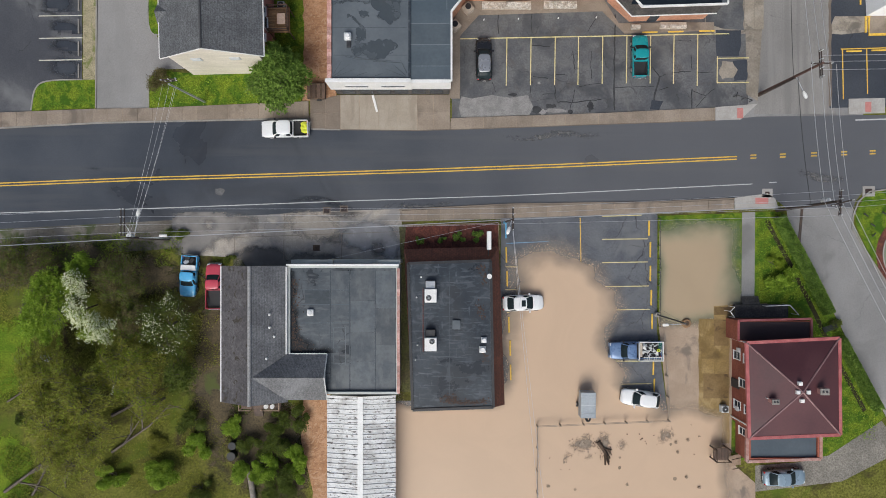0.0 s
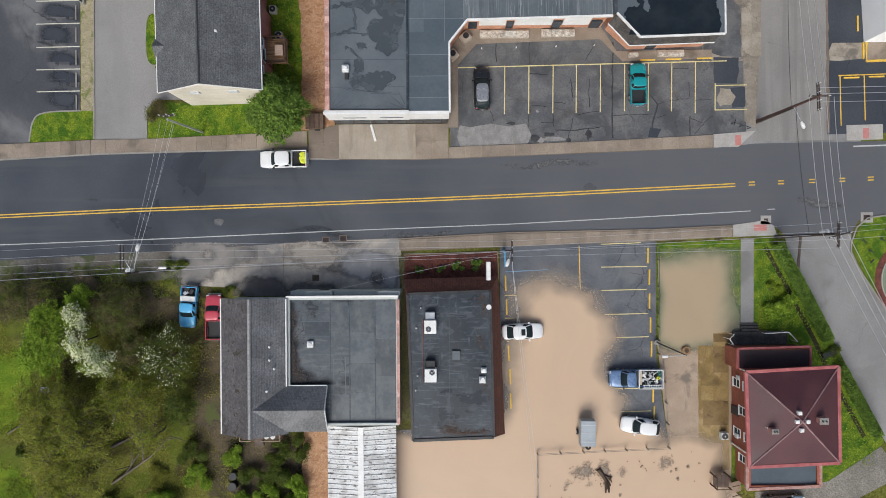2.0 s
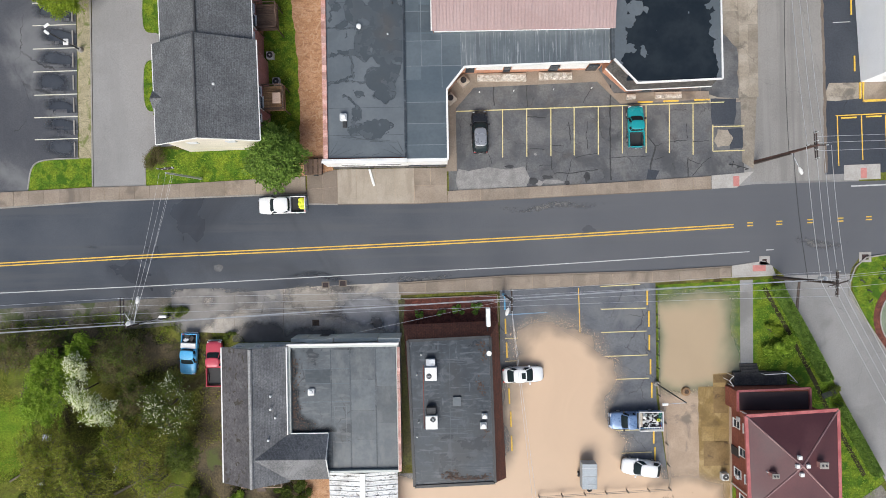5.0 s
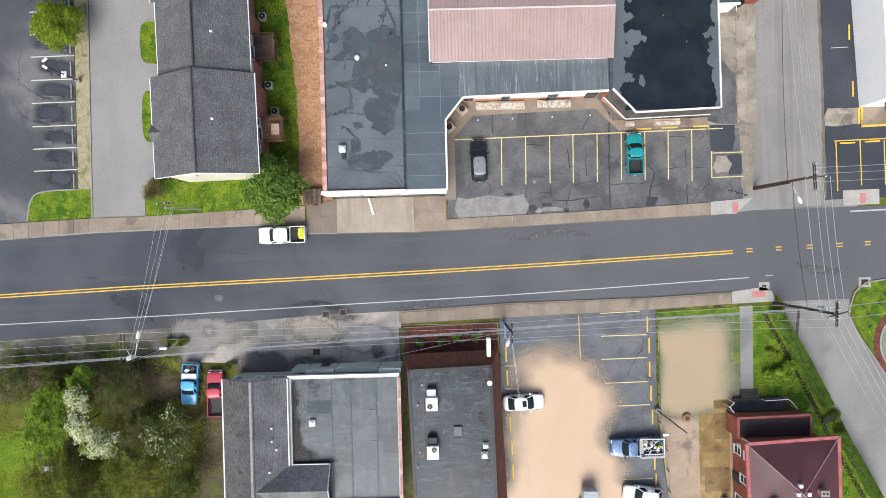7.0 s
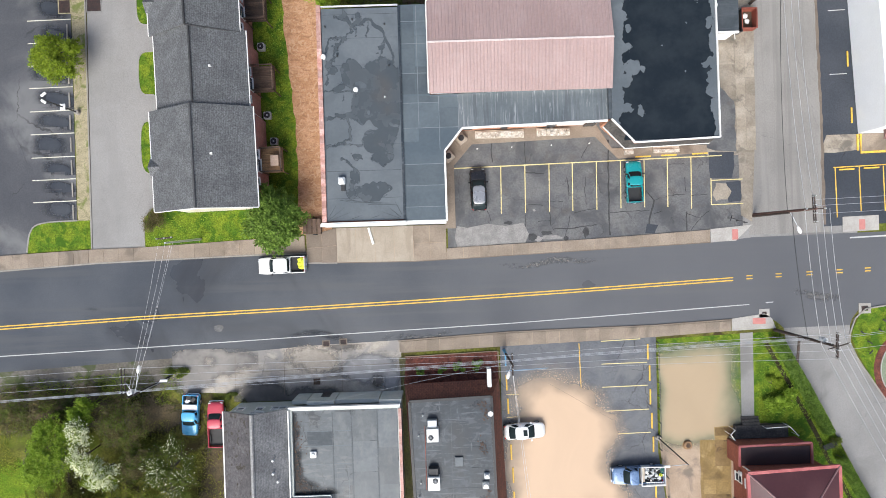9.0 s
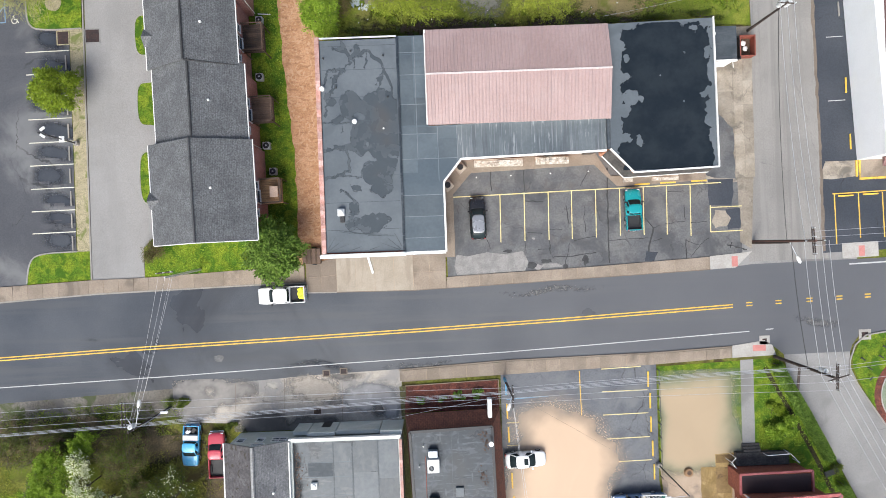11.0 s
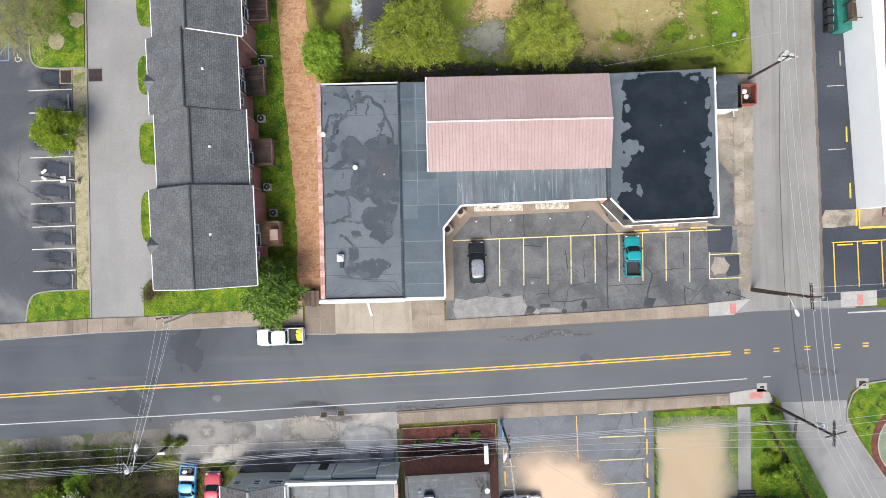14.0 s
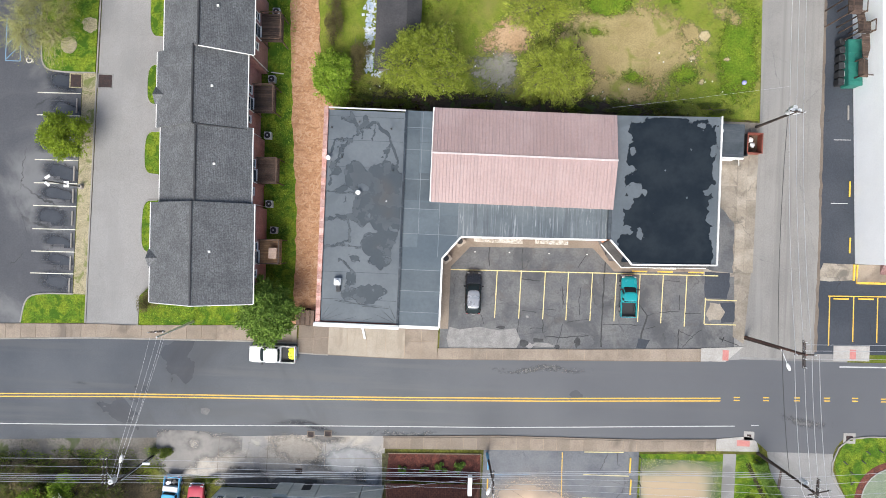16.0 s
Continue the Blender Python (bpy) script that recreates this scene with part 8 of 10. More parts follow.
def cabin(parent, paint_m, w, z, top, fx0, fx1, rx1, rx0, roof_w=0.76, roof_m=None):
    """Glasshouse with rounded corners: windscreen from fx0 up to fx1, rear glass from rx1 down to rx0, painted pillars and a domed roof."""
    n = 48
    rows = ((z - 0.06, fx0 + 0.05, rx0 - 0.03, 0.93 * w), (z + 0.05, fx0 - 0.04, rx0 + 0.02, 0.92 * w), ((z + top) / 2, (fx0 + fx1) / 2 + 0.05, (rx0 + rx1) / 2 - 0.03, (0.93 + roof_w) / 2 * w + 0.02), (top - 0.03, fx1, rx1, roof_w * w))

    def ring(zz, x1, x0, b, grow=0.0, power=0.33):
        pts = []
        for k in range(n):
            t = 2 * math.pi * (k + 0.5) / n
            c, s = math.cos(t), math.sin(t)
            sx, sy = math.copysign(abs(c) ** power, c), math.copysign(abs(s) ** power, s)
            bow = 0.12 * (1 - sy * sy) if c > 0 else 0.05 * (1 - sy * sy)
            pts.append(Vector(((x1 + x0) / 2 + ((x1 - x0) / 2 + grow) * sx + math.copysign(bow, c) * abs(sx), (b + grow) * sy, zz)))
        return pts
    outer = [ring(*r) for r in rows]
    inner = [ring(*r, grow=-0.035) for r in rows]

    def piece(ks, push=0.0):
        bm = bmesh.new()
        grid = []
        for ro, ri in zip(outer, inner):
            grid.append(([bm.verts.new(ro[k % n] + (ro[k % n] - ri[k % n]) * push) for k in ks], [bm.verts.new(ri[k % n]) for k in ks]))
        m = len(ks)
        for (a, ai), (b, bi) in zip(grid, grid[1:]):
            for k in range(m - 1):
                bm.faces.new((a[k], a[k + 1], b[k + 1], b[k]))
                bm.faces.new((ai[k], bi[k], bi[k + 1], ai[k + 1]))
            bm.faces.new((a[0], b[0], bi[0], ai[0]))
            bm.faces.new((a[-1], ai[-1], bi[-1], b[-1]))
        for o, i in (grid[0], grid[-1]):
            for k in range(m - 1):
                bm.faces.new((o[k], i[k], i[k + 1], o[k + 1]))
        bmesh.ops.recalc_face_normals(bm, faces=bm.faces[:])
        for f in bm.faces:
            f.smooth = True
        return bm
    roof = part("roof", dome(ring, top, fx1, rx1, roof_w * w), roof_m or paint_m, parent)
    part("windscreen", piece(list(range(-5, 5))), CAR_GLASS, roof, "dark windscreen")
    part("rear_window", piece(list(range(19, 29))), CAR_GLASS, roof, "dark rear window")
    for a in (6, 30):
        part("side_window", piece(list(range(a, a + 12))), CAR_GLASS, roof, "dark side windows")
    for a in (4, 17, 28, 41):
        part("pillar", piece(list(range(a, a + 3)), 0.35), paint_m, roof)
    for a in (11, 35):
        part("pillar", piece([a, a + 1], 0.35), paint_m, roof)


def dome(ring, top, fx1, rx1, b):
    bm = bmesh.new()
    rings = [[bm.verts.new(p) for p in ring(top + dz, fx1, rx1, b, gr)] for dz, gr in ((-0.06, -0.03), (-0.045, 0.035), (-0.015, 0.03), (0.012, -0.04), (0.03, -0.2), (0.042, -0.42))]
    n = len(rings[0])
    for p, q in zip(rings, rings[1:]):
        for k in range(n):
            bm.faces.new((p[k], p[(k + 1) % n], q[(k + 1) % n], q[k]))
    bm.faces.new(rings[-1])
    bm.faces.new(rings[0][::-1])
    bmesh.ops.recalc_face_normals(bm, faces=bm.faces[:])
    for f in bm.faces:
        f.smooth = True
    return bm


def wheels(parent, xs, w, r=0.34):
    for x in xs:
        for s in (1, -1):
            bm = bmesh.new()
            y0, y1 = s * (w - 0.2), s * (w + 0.015)
            tube(bm, (x, y0, r), (x, y0 + (y1 - y0) * 0.8, r), r, r, 18)
            tube(bm, (x, y0 + (y1 - y0) * 0.8, r), (x, y1, r), r, r * 0.9, 18)
            wh = part("wheel", bm, RUBBER, parent, "black tyre")
            part("rim", rod((x, y1 - s * 0.02, r), (x, y1 + s * 0.02, r), r * 0.62, r * 0.55, 14), RIM, wh, "alloy rim")


def lamps(parent, xf, xr, w, zf, zr):
    for s in (1, -1):
        a, b = sorted((s * 0.55 * w, s * 0.93 * w))
        part("headlight", bevelled(xf - 0.22, a, zf - 0.1, xf + 0.02, b, zf + 0.06, 0.03), CLEAR_LAMP, parent, "clear headlight")
        a, b = sorted((s * 0.7 * w, s * 0.97 * w))
        part("tail_light", bevelled(xr - 0.02, a, zr - 0.2, xr + 0.14, b, zr + 0.04, 0.03), RED_LAMP, parent, "red tail light")


def mirrors(parent, x, w, z, m):
    for s in (1, -1):
        a, b = sorted((s * 0.94 * w, s * (w + 0.2)))
        part("mirror", bevelled(x - 0.08, a, z - 0.02, x + 0.1, b, z + 0.15, 0.03), m, parent)


def sedan(name, label, at, rz, paint_m, length=4.7, width=1.82, top=1.45, hatch=False, sunroof=False, roof_m=None):
    c = thing(name, label, "car", at, rz, "parked vehicles")
    h, w = length / 2, width / 2
    belt = 0.92 if not hatch else 1.0
    if hatch:
        st = ((-h, 0.66, 0.6), (-h + 0.05, 0.82, 0.8), (-h + 0.16, 0.91, 0.93), (-h + 0.45, 0.97, belt), (-0.6, 1.0, belt), (h * 0.25, 1.0, belt - 0.02), (h * 0.55, 0.985, belt - 0.08), (h - 0.6, 0.95, 0.84), (h - 0.3, 0.88, 0.76), (h - 0.12, 0.76, 0.66), (h - 0.03, 0.6, 0.58), (h, 0.45, 0.5))
    else:
        st = ((-h, 0.55, 0.6), (-h + 0.05, 0.72, 0.76), (-h + 0.16, 0.84, 0.86), (-h + 0.45, 0.93, belt), (-h * 0.4, 1.0, belt), (h * 0.2, 1.0, belt - 0.02), (h * 0.5, 0.98, belt - 0.09), (h - 0.6, 0.94, 0.8), (h - 0.3, 0.86, 0.73), (h - 0.12, 0.73, 0.64), (h - 0.03, 0.57, 0.56), (h, 0.42, 0.48))
    part("body", loft([section(x, w * a, 0.24, z) for x, a, z in st]), paint_m, c)
    if hatch:
        cabin(c, paint_m, w, belt, top, h * 0.38, h * 0.08, -h * 0.68, -h * 0.93, 0.70, roof_m)
    else:
        cabin(c, paint_m, w, belt, top, h * 0.42, h * 0.10, -h * 0.45, -h * 0.76)
    if sunroof:
        part("sunroof", bevelled(-0.25, -0.36, top + 0.015, 0.22, 0.36, top + 0.045, 0.01), CAR_GLASS, c, "dark glass sunroof")
    wheels(c, (-h * 0.58, h * 0.62), w)
    lamps(c, h - 0.2, -h + 0.08, w * 0.86, 0.68, 0.82)
    mirrors(c, h * 0.3, w, belt, paint_m)
    part("bumper", bevelled(h - 0.1, -w * 0.6, 0.28, h + 0.03, w * 0.6, 0.46, 0.04), BLACK_PLASTIC, c)
    part("bumper", bevelled(-h - 0.03, -w * 0.7, 0.28, -h + 0.1, w * 0.7, 0.48, 0.04), BLACK_PLASTIC, c)
    part("number_plate", one(-h - 0.045, -0.2, 0.5, -h - 0.028, 0.2, 0.62), WHITE_TRIM, c)
    part("bonnet_seam", one(h * 0.44, -w * 0.72, belt - 0.05 - 0.02, h * 0.46, w * 0.72, belt - 0.005), BLACK_PLASTIC, c)
    return c


def pickup(name, label, at, rz, paint_m, length=5.5, width=1.95, top=1.78, double=True, bed_m=None, flat=False):
    c = thing(name, label, "pickup truck", at, rz, "parked vehicles")
    h, w = length / 2, width / 2
    belt = 1.12
    hood0 = h - (1.55 if double else 1.45)
    cab_r = hood0 - (2.05 if double else 1.5)
    st = ((cab_r - 0.02, 0.98, belt), (0.0 if double else cab_r + 0.5, 1.0, belt), (hood0 + 0.05, 1.0, belt - 0.01), (h - 0.9, 0.99, belt - 0.05), (h - 0.5, 0.965, belt - 0.09), (h - 0.28, 0.92, belt - 0.14), (h - 0.12, 0.83, belt - 0.22), (h - 0.03, 0.7, 0.8), (h, 0.55, 0.62))
    part("body", loft([section(x, w * a, 0.36, z, 0.04) for x, a, z in st]), paint_m, c)
    cabin(c, paint_m, w, belt, top, hood0 + 0.12, hood0 - 0.48, cab_r + 0.16, cab_r + 0.02, 0.8)
    # load bed
    b0, b1 = -h + 0.06, cab_r - 0.05
    inner = bed_m or BLACK_PLASTIC
    part("bed_floor", one(b0 + 0.08, -w + 0.1, 0.58, b1 - 0.04, w - 0.1, 0.66), inner, c, "dark bed liner")
    for s in (1, -1):
        a, b = sorted((s * (w - 0.11), s * (w - 0.005)))
        part("bed_side", bevelled(b0, a, 0.42, b1, b, 1.12, 0.03), paint_m, c)
        a, b = sorted((s * (w - 0.3), s * (w - 0.112)))
        part("wheel_arch", bevelled(-h * 0.62 - 0.45, a, 0.66, -h * 0.62 + 0.45, b, 0.86, 0.05), inner, c)
    part("tailgate", bevelled(b0 - 0.06, -w + 0.02, 0.5, b0 + 0.03, w - 0.02, 1.1, 0.025), paint_m, c)
    part("front_bulkhead", bevelled(b1 - 0.05, -w + 0.11, 0.6, b1 + 0.02, w - 0.11, 1.12, 0.02), paint_m, c)
    wheels(c, (-h * 0.62, h * 0.62), w, 0.38)
    lamps(c, h - 0.09, -h, w * 0.94, 0.86, 1.0)
    mirrors(c, hood0 - 0.1, w, belt, BLACK_PLASTIC)
    part("bumper", bevelled(h - 0.08, -w * 0.88, 0.4, h + 0.1, w * 0.88, 0.6, 0.05), CHROME, c, "chrome bumper")
    part("bumper", bevelled(-h - 0.14, -w * 0.85, 0.4, -h + 0.0, w * 0.85, 0.58, 0.04), CHROME, c, "chrome bumper")
    part("grille", one(h - 0.02, -w * 0.5, 0.68, h + 0.03, w * 0.5, 0.86), BLACK_PLASTIC, c)
    part("bonnet_seam", one(hood0 + 0.04, -w * 0.78, belt - 0.03, hood0 + 0.09, w * 0.78, belt + 0.02), BLACK_PLASTIC, c)
    return c


P_WHITE = paint("white_car_paint", (0.78, 0.78, 0.77))
P_BLACK = paint("black_car_paint", (0.016, 0.016, 0.018), 0.22)
P_TEAL = paint("teal_car_paint", (0.012, 0.27, 0.29), 0.25)
P_SLATE = paint("slate_blue_car_paint", (0.13, 0.21, 0.36), 0.3, 0.2)
P_PALE = paint("pale_blue_car_paint", (0.24, 0.32, 0.38), 0.3, 0.2)
P_BLUE = paint("bright_blue_car_paint", (0.10, 0.44, 0.74), 0.3)
P_RED = paint("faded_red_car_paint", (0.50, 0.055, 0.085), 0.4)
# grey roof colour painting the sky's reflection on the black hatchback
P_SKY_SHEEN = paint("roof_sky_sheen", (0.30, 0.31, 0.33), 0.3, 0.4)

pickup("pickup_truck", "white double-cab pickup with a yellow load at the kerb", (-18.25, 13.85, 0.02), 181, P_WHITE, 5.35, 1.95)
bag = thing("cargo_bag", "high-visibility yellow sacks in the pickup bed", "bag", (-16.05, 13.95, 0.66))
for k, (x, y, sx, sy) in enumerate(((0.05, 0.42, 0.42, 0.3), (-0.02, -0.02, 0.36, 0.34), (0.12, -0.36, 0.4, 0.26), (0.22, 0.12, 0.24, 0.4))):
    bm = bmesh.new()
    bmesh.ops.create_icosphere(bm, subdivisions=3, radius=1.0)
    for v in bm.verts:
        v.co *= 1 + 0.22 * noise.noise(v.co * 2.4 + Vector((k * 3, 0, 0))) + 0.08 * noise.noise(v.co * 7 + Vector((k * 3, 0, 0)))
        v.co = Vector((v.co.x * sx + x, v.co.y * sy + y, max(0.0, v.co.z * 0.2 + 0.16 + 0.04 * k)))
    part("sack", bm, BAG_YELLOW, bag)
sedan("car", "black hatchback in the court, sky reflection painted grey on its roof", (4.57, 21.9, 0.03), 91, P_BLACK, 4.95, 1.88, 1.5, True, False, P_SKY_SHEEN)
pickup("pickup_truck", "teal single-cab pickup truck parked in the court", (22.45, 22.2, 0.03), 91, P_TEAL, 4.75, 1.82, 1.65, False)
sedan("car", "white sedan with a sunroof standing in flood water", (9.05, -6.1, 0.03), 2, P_WHITE, 4.75, 1.85, 1.45, False, True)
pickup("pickup_truck", "slate blue pickup with a loaded white utility bed", (21.85, -11.5, 0.03), 181, P_SLATE, 5.9, 1.98, 1.8, False)
sedan("car", "white estate car parked askew beside the stalls", (22.5, -17.05, 0.03), 172, P_WHITE, 4.5, 1.85, 1.6, True)
sedan("car", "pale blue sedan parked on the gravel lane", (39.0, -26.1, 0.04), 2, P_PALE, 4.9, 1.85, 1.45)
pickup("pickup_truck", "bright blue old pickup with a white tool box", (-29.25, -3.05, 0.0), 266, P_BLUE, 4.7, 1.85, 1.6, False)
single("tool_box", bevelled(-0.85, -0.3, 0, 0.85, 0.3, 0.55, 0.03), WHITE_TRIM, "white tool box across the pickup bed", "box", (-29.2, -2.05, 0.68), -4)
for x, y, m in ((-29.5, -1.4, GALV), (-28.85, -1.25, BLACK_PLASTIC), (-29.35, -0.98, BLACK_PLASTIC)):
    single("crate", bevelled(-0.22, -0.3, 0, 0.22, 0.3, 0.35, 0.03), m, "small crate of scrap in the pickup bed", "crate", (x, y, 0.67), 20 * x)
pickup("pickup_truck", "faded red pickup parked beside the old house", (-26.35, -4.2, 0.0), 90, P_RED, 5.2, 1.85, 1.6, False)

# utility bed load
ub = thing("tool_rack", "white utility bed crammed with tools and a ladder", "tool rack", (23.6, -11.6, 0.72))
part("deck", one(-1.32, -1.0, 0.0, 1.32, 1.0, 0.08), BLACK_PLASTIC, ub)
for y in (-1.06, 1.06):
    part("side_wall", bevelled(-1.38, y - 0.05, 0.0, 1.38, y + 0.05, 0.62, 0.02), WHITE_TRIM, ub)
for x in (-1.35, 1.35):
    part("end_wall", bevelled(x - 0.04, -1.01, 0.0, x + 0.04, 1.01, 0.58, 0.015), WHITE_TRIM, ub)
part("plank", bevelled(-1.28, -0.6, 0.08, -1.02, 0.95, 0.5, 0.02), PLASTER, ub, "pale board behind the cab")
rnd = random.Random(12)
for k in range(64):
    x, y = rnd.uniform(-0.85, 1.15), rnd.uniform(-0.5, 0.9)
    a, b, hh = rnd.uniform(0.05, 0.26), rnd.uniform(0.03, 0.12), rnd.uniform(0.2, 0.5)
    bm = bevelled(-a, -b, 0.08, a, b, hh, 0.02)
    bmesh.ops.rotate(bm, cent=(0, 0, 0), matrix=Matrix.Rotation(rnd.choice((0, 0, 1.57, 0.6, 2.2)) + rnd.uniform(-0.2, 0.2), 3, "Z"), verts=bm.verts[:])
    bmesh.ops.translate(bm, vec=(x, y, 0), verts=bm.verts[:])
    part("tool", bm, (WHITE_TRIM, UNIT_GREY, GALV, BLACK_PLASTIC, UNIT_GREY, BLACK_STEEL, WHITE_TRIM)[k % 7], ub)
for y in (-0.92, -0.62):
    part("ladder_rail", bevelled(-0.95, y - 0.035, 0.6, 1.25, y + 0.035, 0.68, 0.01), WHITE_TRIM, ub)
for k in range(8):
    part("ladder_rung", rod((-0.8 + 0.27 * k, -0.92, 0.64), (-0.8 + 0.27 * k, -0.62, 0.64), 0.025, 0.025, 6), WHITE_TRIM, ub)
for x, y, m in ((0.95, 0.55, CANVAS_TEAL), (0.8, 0.15, BAG_YELLOW), (1.0, 0.85, CANVAS_TEAL)):
    bm = bmesh.new()
    for k in range(10):
        a, b = 2 * math.pi * k / 10, 2 * math.pi * (k + 1) / 10
        tube(bm, (x + 0.15 * math.cos(a), y + 0.13 * math.sin(a), 0.53), (x + 0.15 * math.cos(b), y + 0.13 * math.sin(b), 0.53), 0.06, 0.06, 6)
    part("hose_coil", bm, m, ub, "coiled hose")

# box trailer in the water
tr = thing("box_trailer", "small silver box trailer standing in flood water", "trailer", (16.3, -17.6, 0.03), -1)
part("box", bevelled(-0.85, -1.45, 0.45, 0.85, 1.45, 1.75, 0.04), TRAILER, tr)
for k in range(3):
    part("roof_rib", one(-0.84, -0.95 + 0.95 * k, 1.75, 0.84, -0.91 + 0.95 * k, 1.775), UNIT_GREY, tr)
part("drawbar", rod((0.2, -1.4, 0.5), (0.2, -2.2, 0.5), 0.05, 0.05, 8), BLACK_STEEL, tr)
for s in (1, -1):
    wh = part("wheel", rod((s * 0.88, -0.2, 0.3), (s * 1.04, -0.2, 0.3), 0.3, 0.3, 16), RUBBER, tr)
    part("rim", rod((s * 1.03, -0.2, 0.3), (s * 1.055, -0.2, 0.3), 0.17, 0.15, 12), RIM, wh)
bm = bmesh.new()
for k in range(16):
    a, b = 2 * math.pi * k / 16, 2 * math.pi * (k + 1) / 16
    tube(bm, (0.25 + 0.22 * math.cos(a), -1.85 + 0.22 * math.sin(a), 0.62), (0.25 + 0.22 * math.cos(b), -1.85 + 0.22 * math.sin(b), 0.62), 0.11, 0.11, 8)
part("spare_wheel", bm, RUBBER, tr, "spare tyre on the drawbar")

# ---- poles, lamps and lines ----
def pole(at, h, r, material, label, lean=(0.0, 0.0)):
    p = thing("utility_pole", label, "utility pole", at, group="utility poles")
    part("shaft", rod((0, 0, -0.3), (lean[0], lean[1], h), r, r * 0.62, 12), material, p)
    return p


def arm(p, z, half, rz, insul=3, m=POLE_WOOD):
    c, s = math.cos(radians(rz)), math.sin(radians(rz))
    bm = bmesh.new()
    tube(bm, (-half * c, -half * s, z), (half * c, half * s, z), 0.07, 0.07, 6)
    a = part("crossarm", bm, m, p)
    for k in range(insul):
        t = -half * 0.92 + 1.84 * half * k / max(1, insul - 1)
        part("insulator", rod((t * c, t * s, z + 0.05), (t * c, t * s, z + 0.3), 0.06, 0.05, 8), UNIT_GREY, a, "grey insulator")


def transformer(p, x, y, z):
    t = part("transformer", rod((x, y, z), (x, y, z + 0.9), 0.26, 0.26, 14), UNIT_GREY, p, "pale grey transformer can")
    part("bushing", rod((x, y, z + 0.9), (x, y, z + 1.1), 0.06, 0.05, 8), UNIT_GREY, t)


def street_light(p, z, x1, y1, z1=None):
    z1 = z1 or z + 0.4
    part("lamp_arm", rod((0, 0, z), (x1, y1, z1), 0.045, 0.035, 8), GALV, p, "pale lamp arm")
    d = Vector((x1, y1, 0)).normalized()
    bm = bmesh.new()
    for a, b, r0, r1 in ((-0.1, 0.25, 0.1, 0.2), (0.25, 0.6, 0.2, 0.16), (0.6, 0.72, 0.16, 0.06)):
        tube(bm, (x1 + d.x * a, y1 + d.y * a, z1), (x1 + d.x * b, y1 + d.y * b, z1), r0, r1, 12)
    part("lamp_head", bm, WHITE_TRIM, p, "white street lamp head")


ne = pole((36.5, 18.0, 0.03), 12.0, 0.19, POLE_RED, "tall reddish wooden utility pole at the junction")
for dy in (-0.16, 0.16):
    arm(ne, 11.6 + dy, 1.35, 92, 4)
arm(ne, 11.75, 1.0, 0, 2)
street_light(ne, 7.4, 0.75, -1.7, 7.5)
pole((36.45, 17.85, 0.03), 7.4, 0.16, POLE_WOOD, "shorter dark stub pole beside the junction pole")
se = pole((38.55, 4.55, 0.03), 11.9, 0.2, POLE_WOOD, "tall dark utility pole on the street corner", (-0.6, 0.1))
for dz in (0.0, 0.25):
    arm(se, 11.2 + dz, 1.3, 88, 4)
arm(se, 11.6, 1.1, 15, 2)
transformer(se, -0.35, 0.35, 9.2)
part("brace", rod((2.45, -4.6, 0), (-0.25, 0.05, 5.4), 0.16, 0.13, 10), POLE_WOOD, se, "leaning push brace")
wp = pole((-31.9, 1.2, 0.0), 9.6, 0.17, POLE_WOOD, "dark utility pole with a white street lamp")
for dx in (-0.75, -0.4):
    bm = bmesh.new()
    tube(bm, (dx, 0.2, 9.2), (dx, 3.0, 9.2), 0.07, 0.07, 6)
    ca = part("crossarm", bm, POLE_WOOD, wp)
    for y in (0.5, 1.3, 2.1, 2.9):
        part("insulator", rod((dx, y, 9.25), (dx, y, 9.5), 0.06, 0.05, 8), UNIT_GREY, ca, "grey insulator")
part("arm_brace", rod((0, 0, 8.2), (-0.5, 1.6, 9.15), 0.04, 0.04, 6), GALV, wp)
transformer(wp, -0.35, 0.2, 7.6)
street_light(wp, 8.0, 0.5, 2.3, 8.3)
part("lamp_arm", rod((0, 0, 3.2), (0.5, 0.35, 3.3), 0.04, 0.04, 6), GALV, wp)
part("lamp_head", bevelled(0.4, 0.2, 3.2, 1.25, 0.5, 3.4, 0.06), WHITE_TRIM, wp, "low white floodlight head")
part("conduit", rod((0.2, 0.05, 0), (0.25, 0.05, 7.4), 0.05, 0.05, 6), GALV, wp, "grey cable conduit")
mp = pole((7.0, 3.15, 0.03), 9.3, 0.15, POLE_WOOD, "slim utility pole with a blue-painted foot")
part("painted_foot", rod((0, 0, 0), (0, 0, 2.2), 0.17, 0.16, 12), BLUE_PAINT, mp, "blue painted foot")
arm(mp, 8.9, 1.2, 90, 4)
arm(mp, 8.6, 1.2, 90, 4)
street_light(mp, 8.0, -0.3, -0.9, 8.1)
rear = pole((36.7, 42.5, 0.03), 8.3, 0.17, POLE_WOOD, "dark utility pole with pale transformers behind the store")
transformer(rear, -0.4, 0.1, 7.2)
transformer(rear, 0.35, 0.1, 7.2)
transformer(rear, 0.0, 0.5, 7.0)
arm(rear, 8.1, 0.9, -5, 2)
nw = pole((-27.75, 17.15, 0.05), 9.5, 0.15, GALV, "grey utility pole on the townhouse lawn", (0.1, -0.5))
arm(nw, 9.3, 0.8, 5, 3)
arm(nw, 8.7, 0.6, 5, 3)


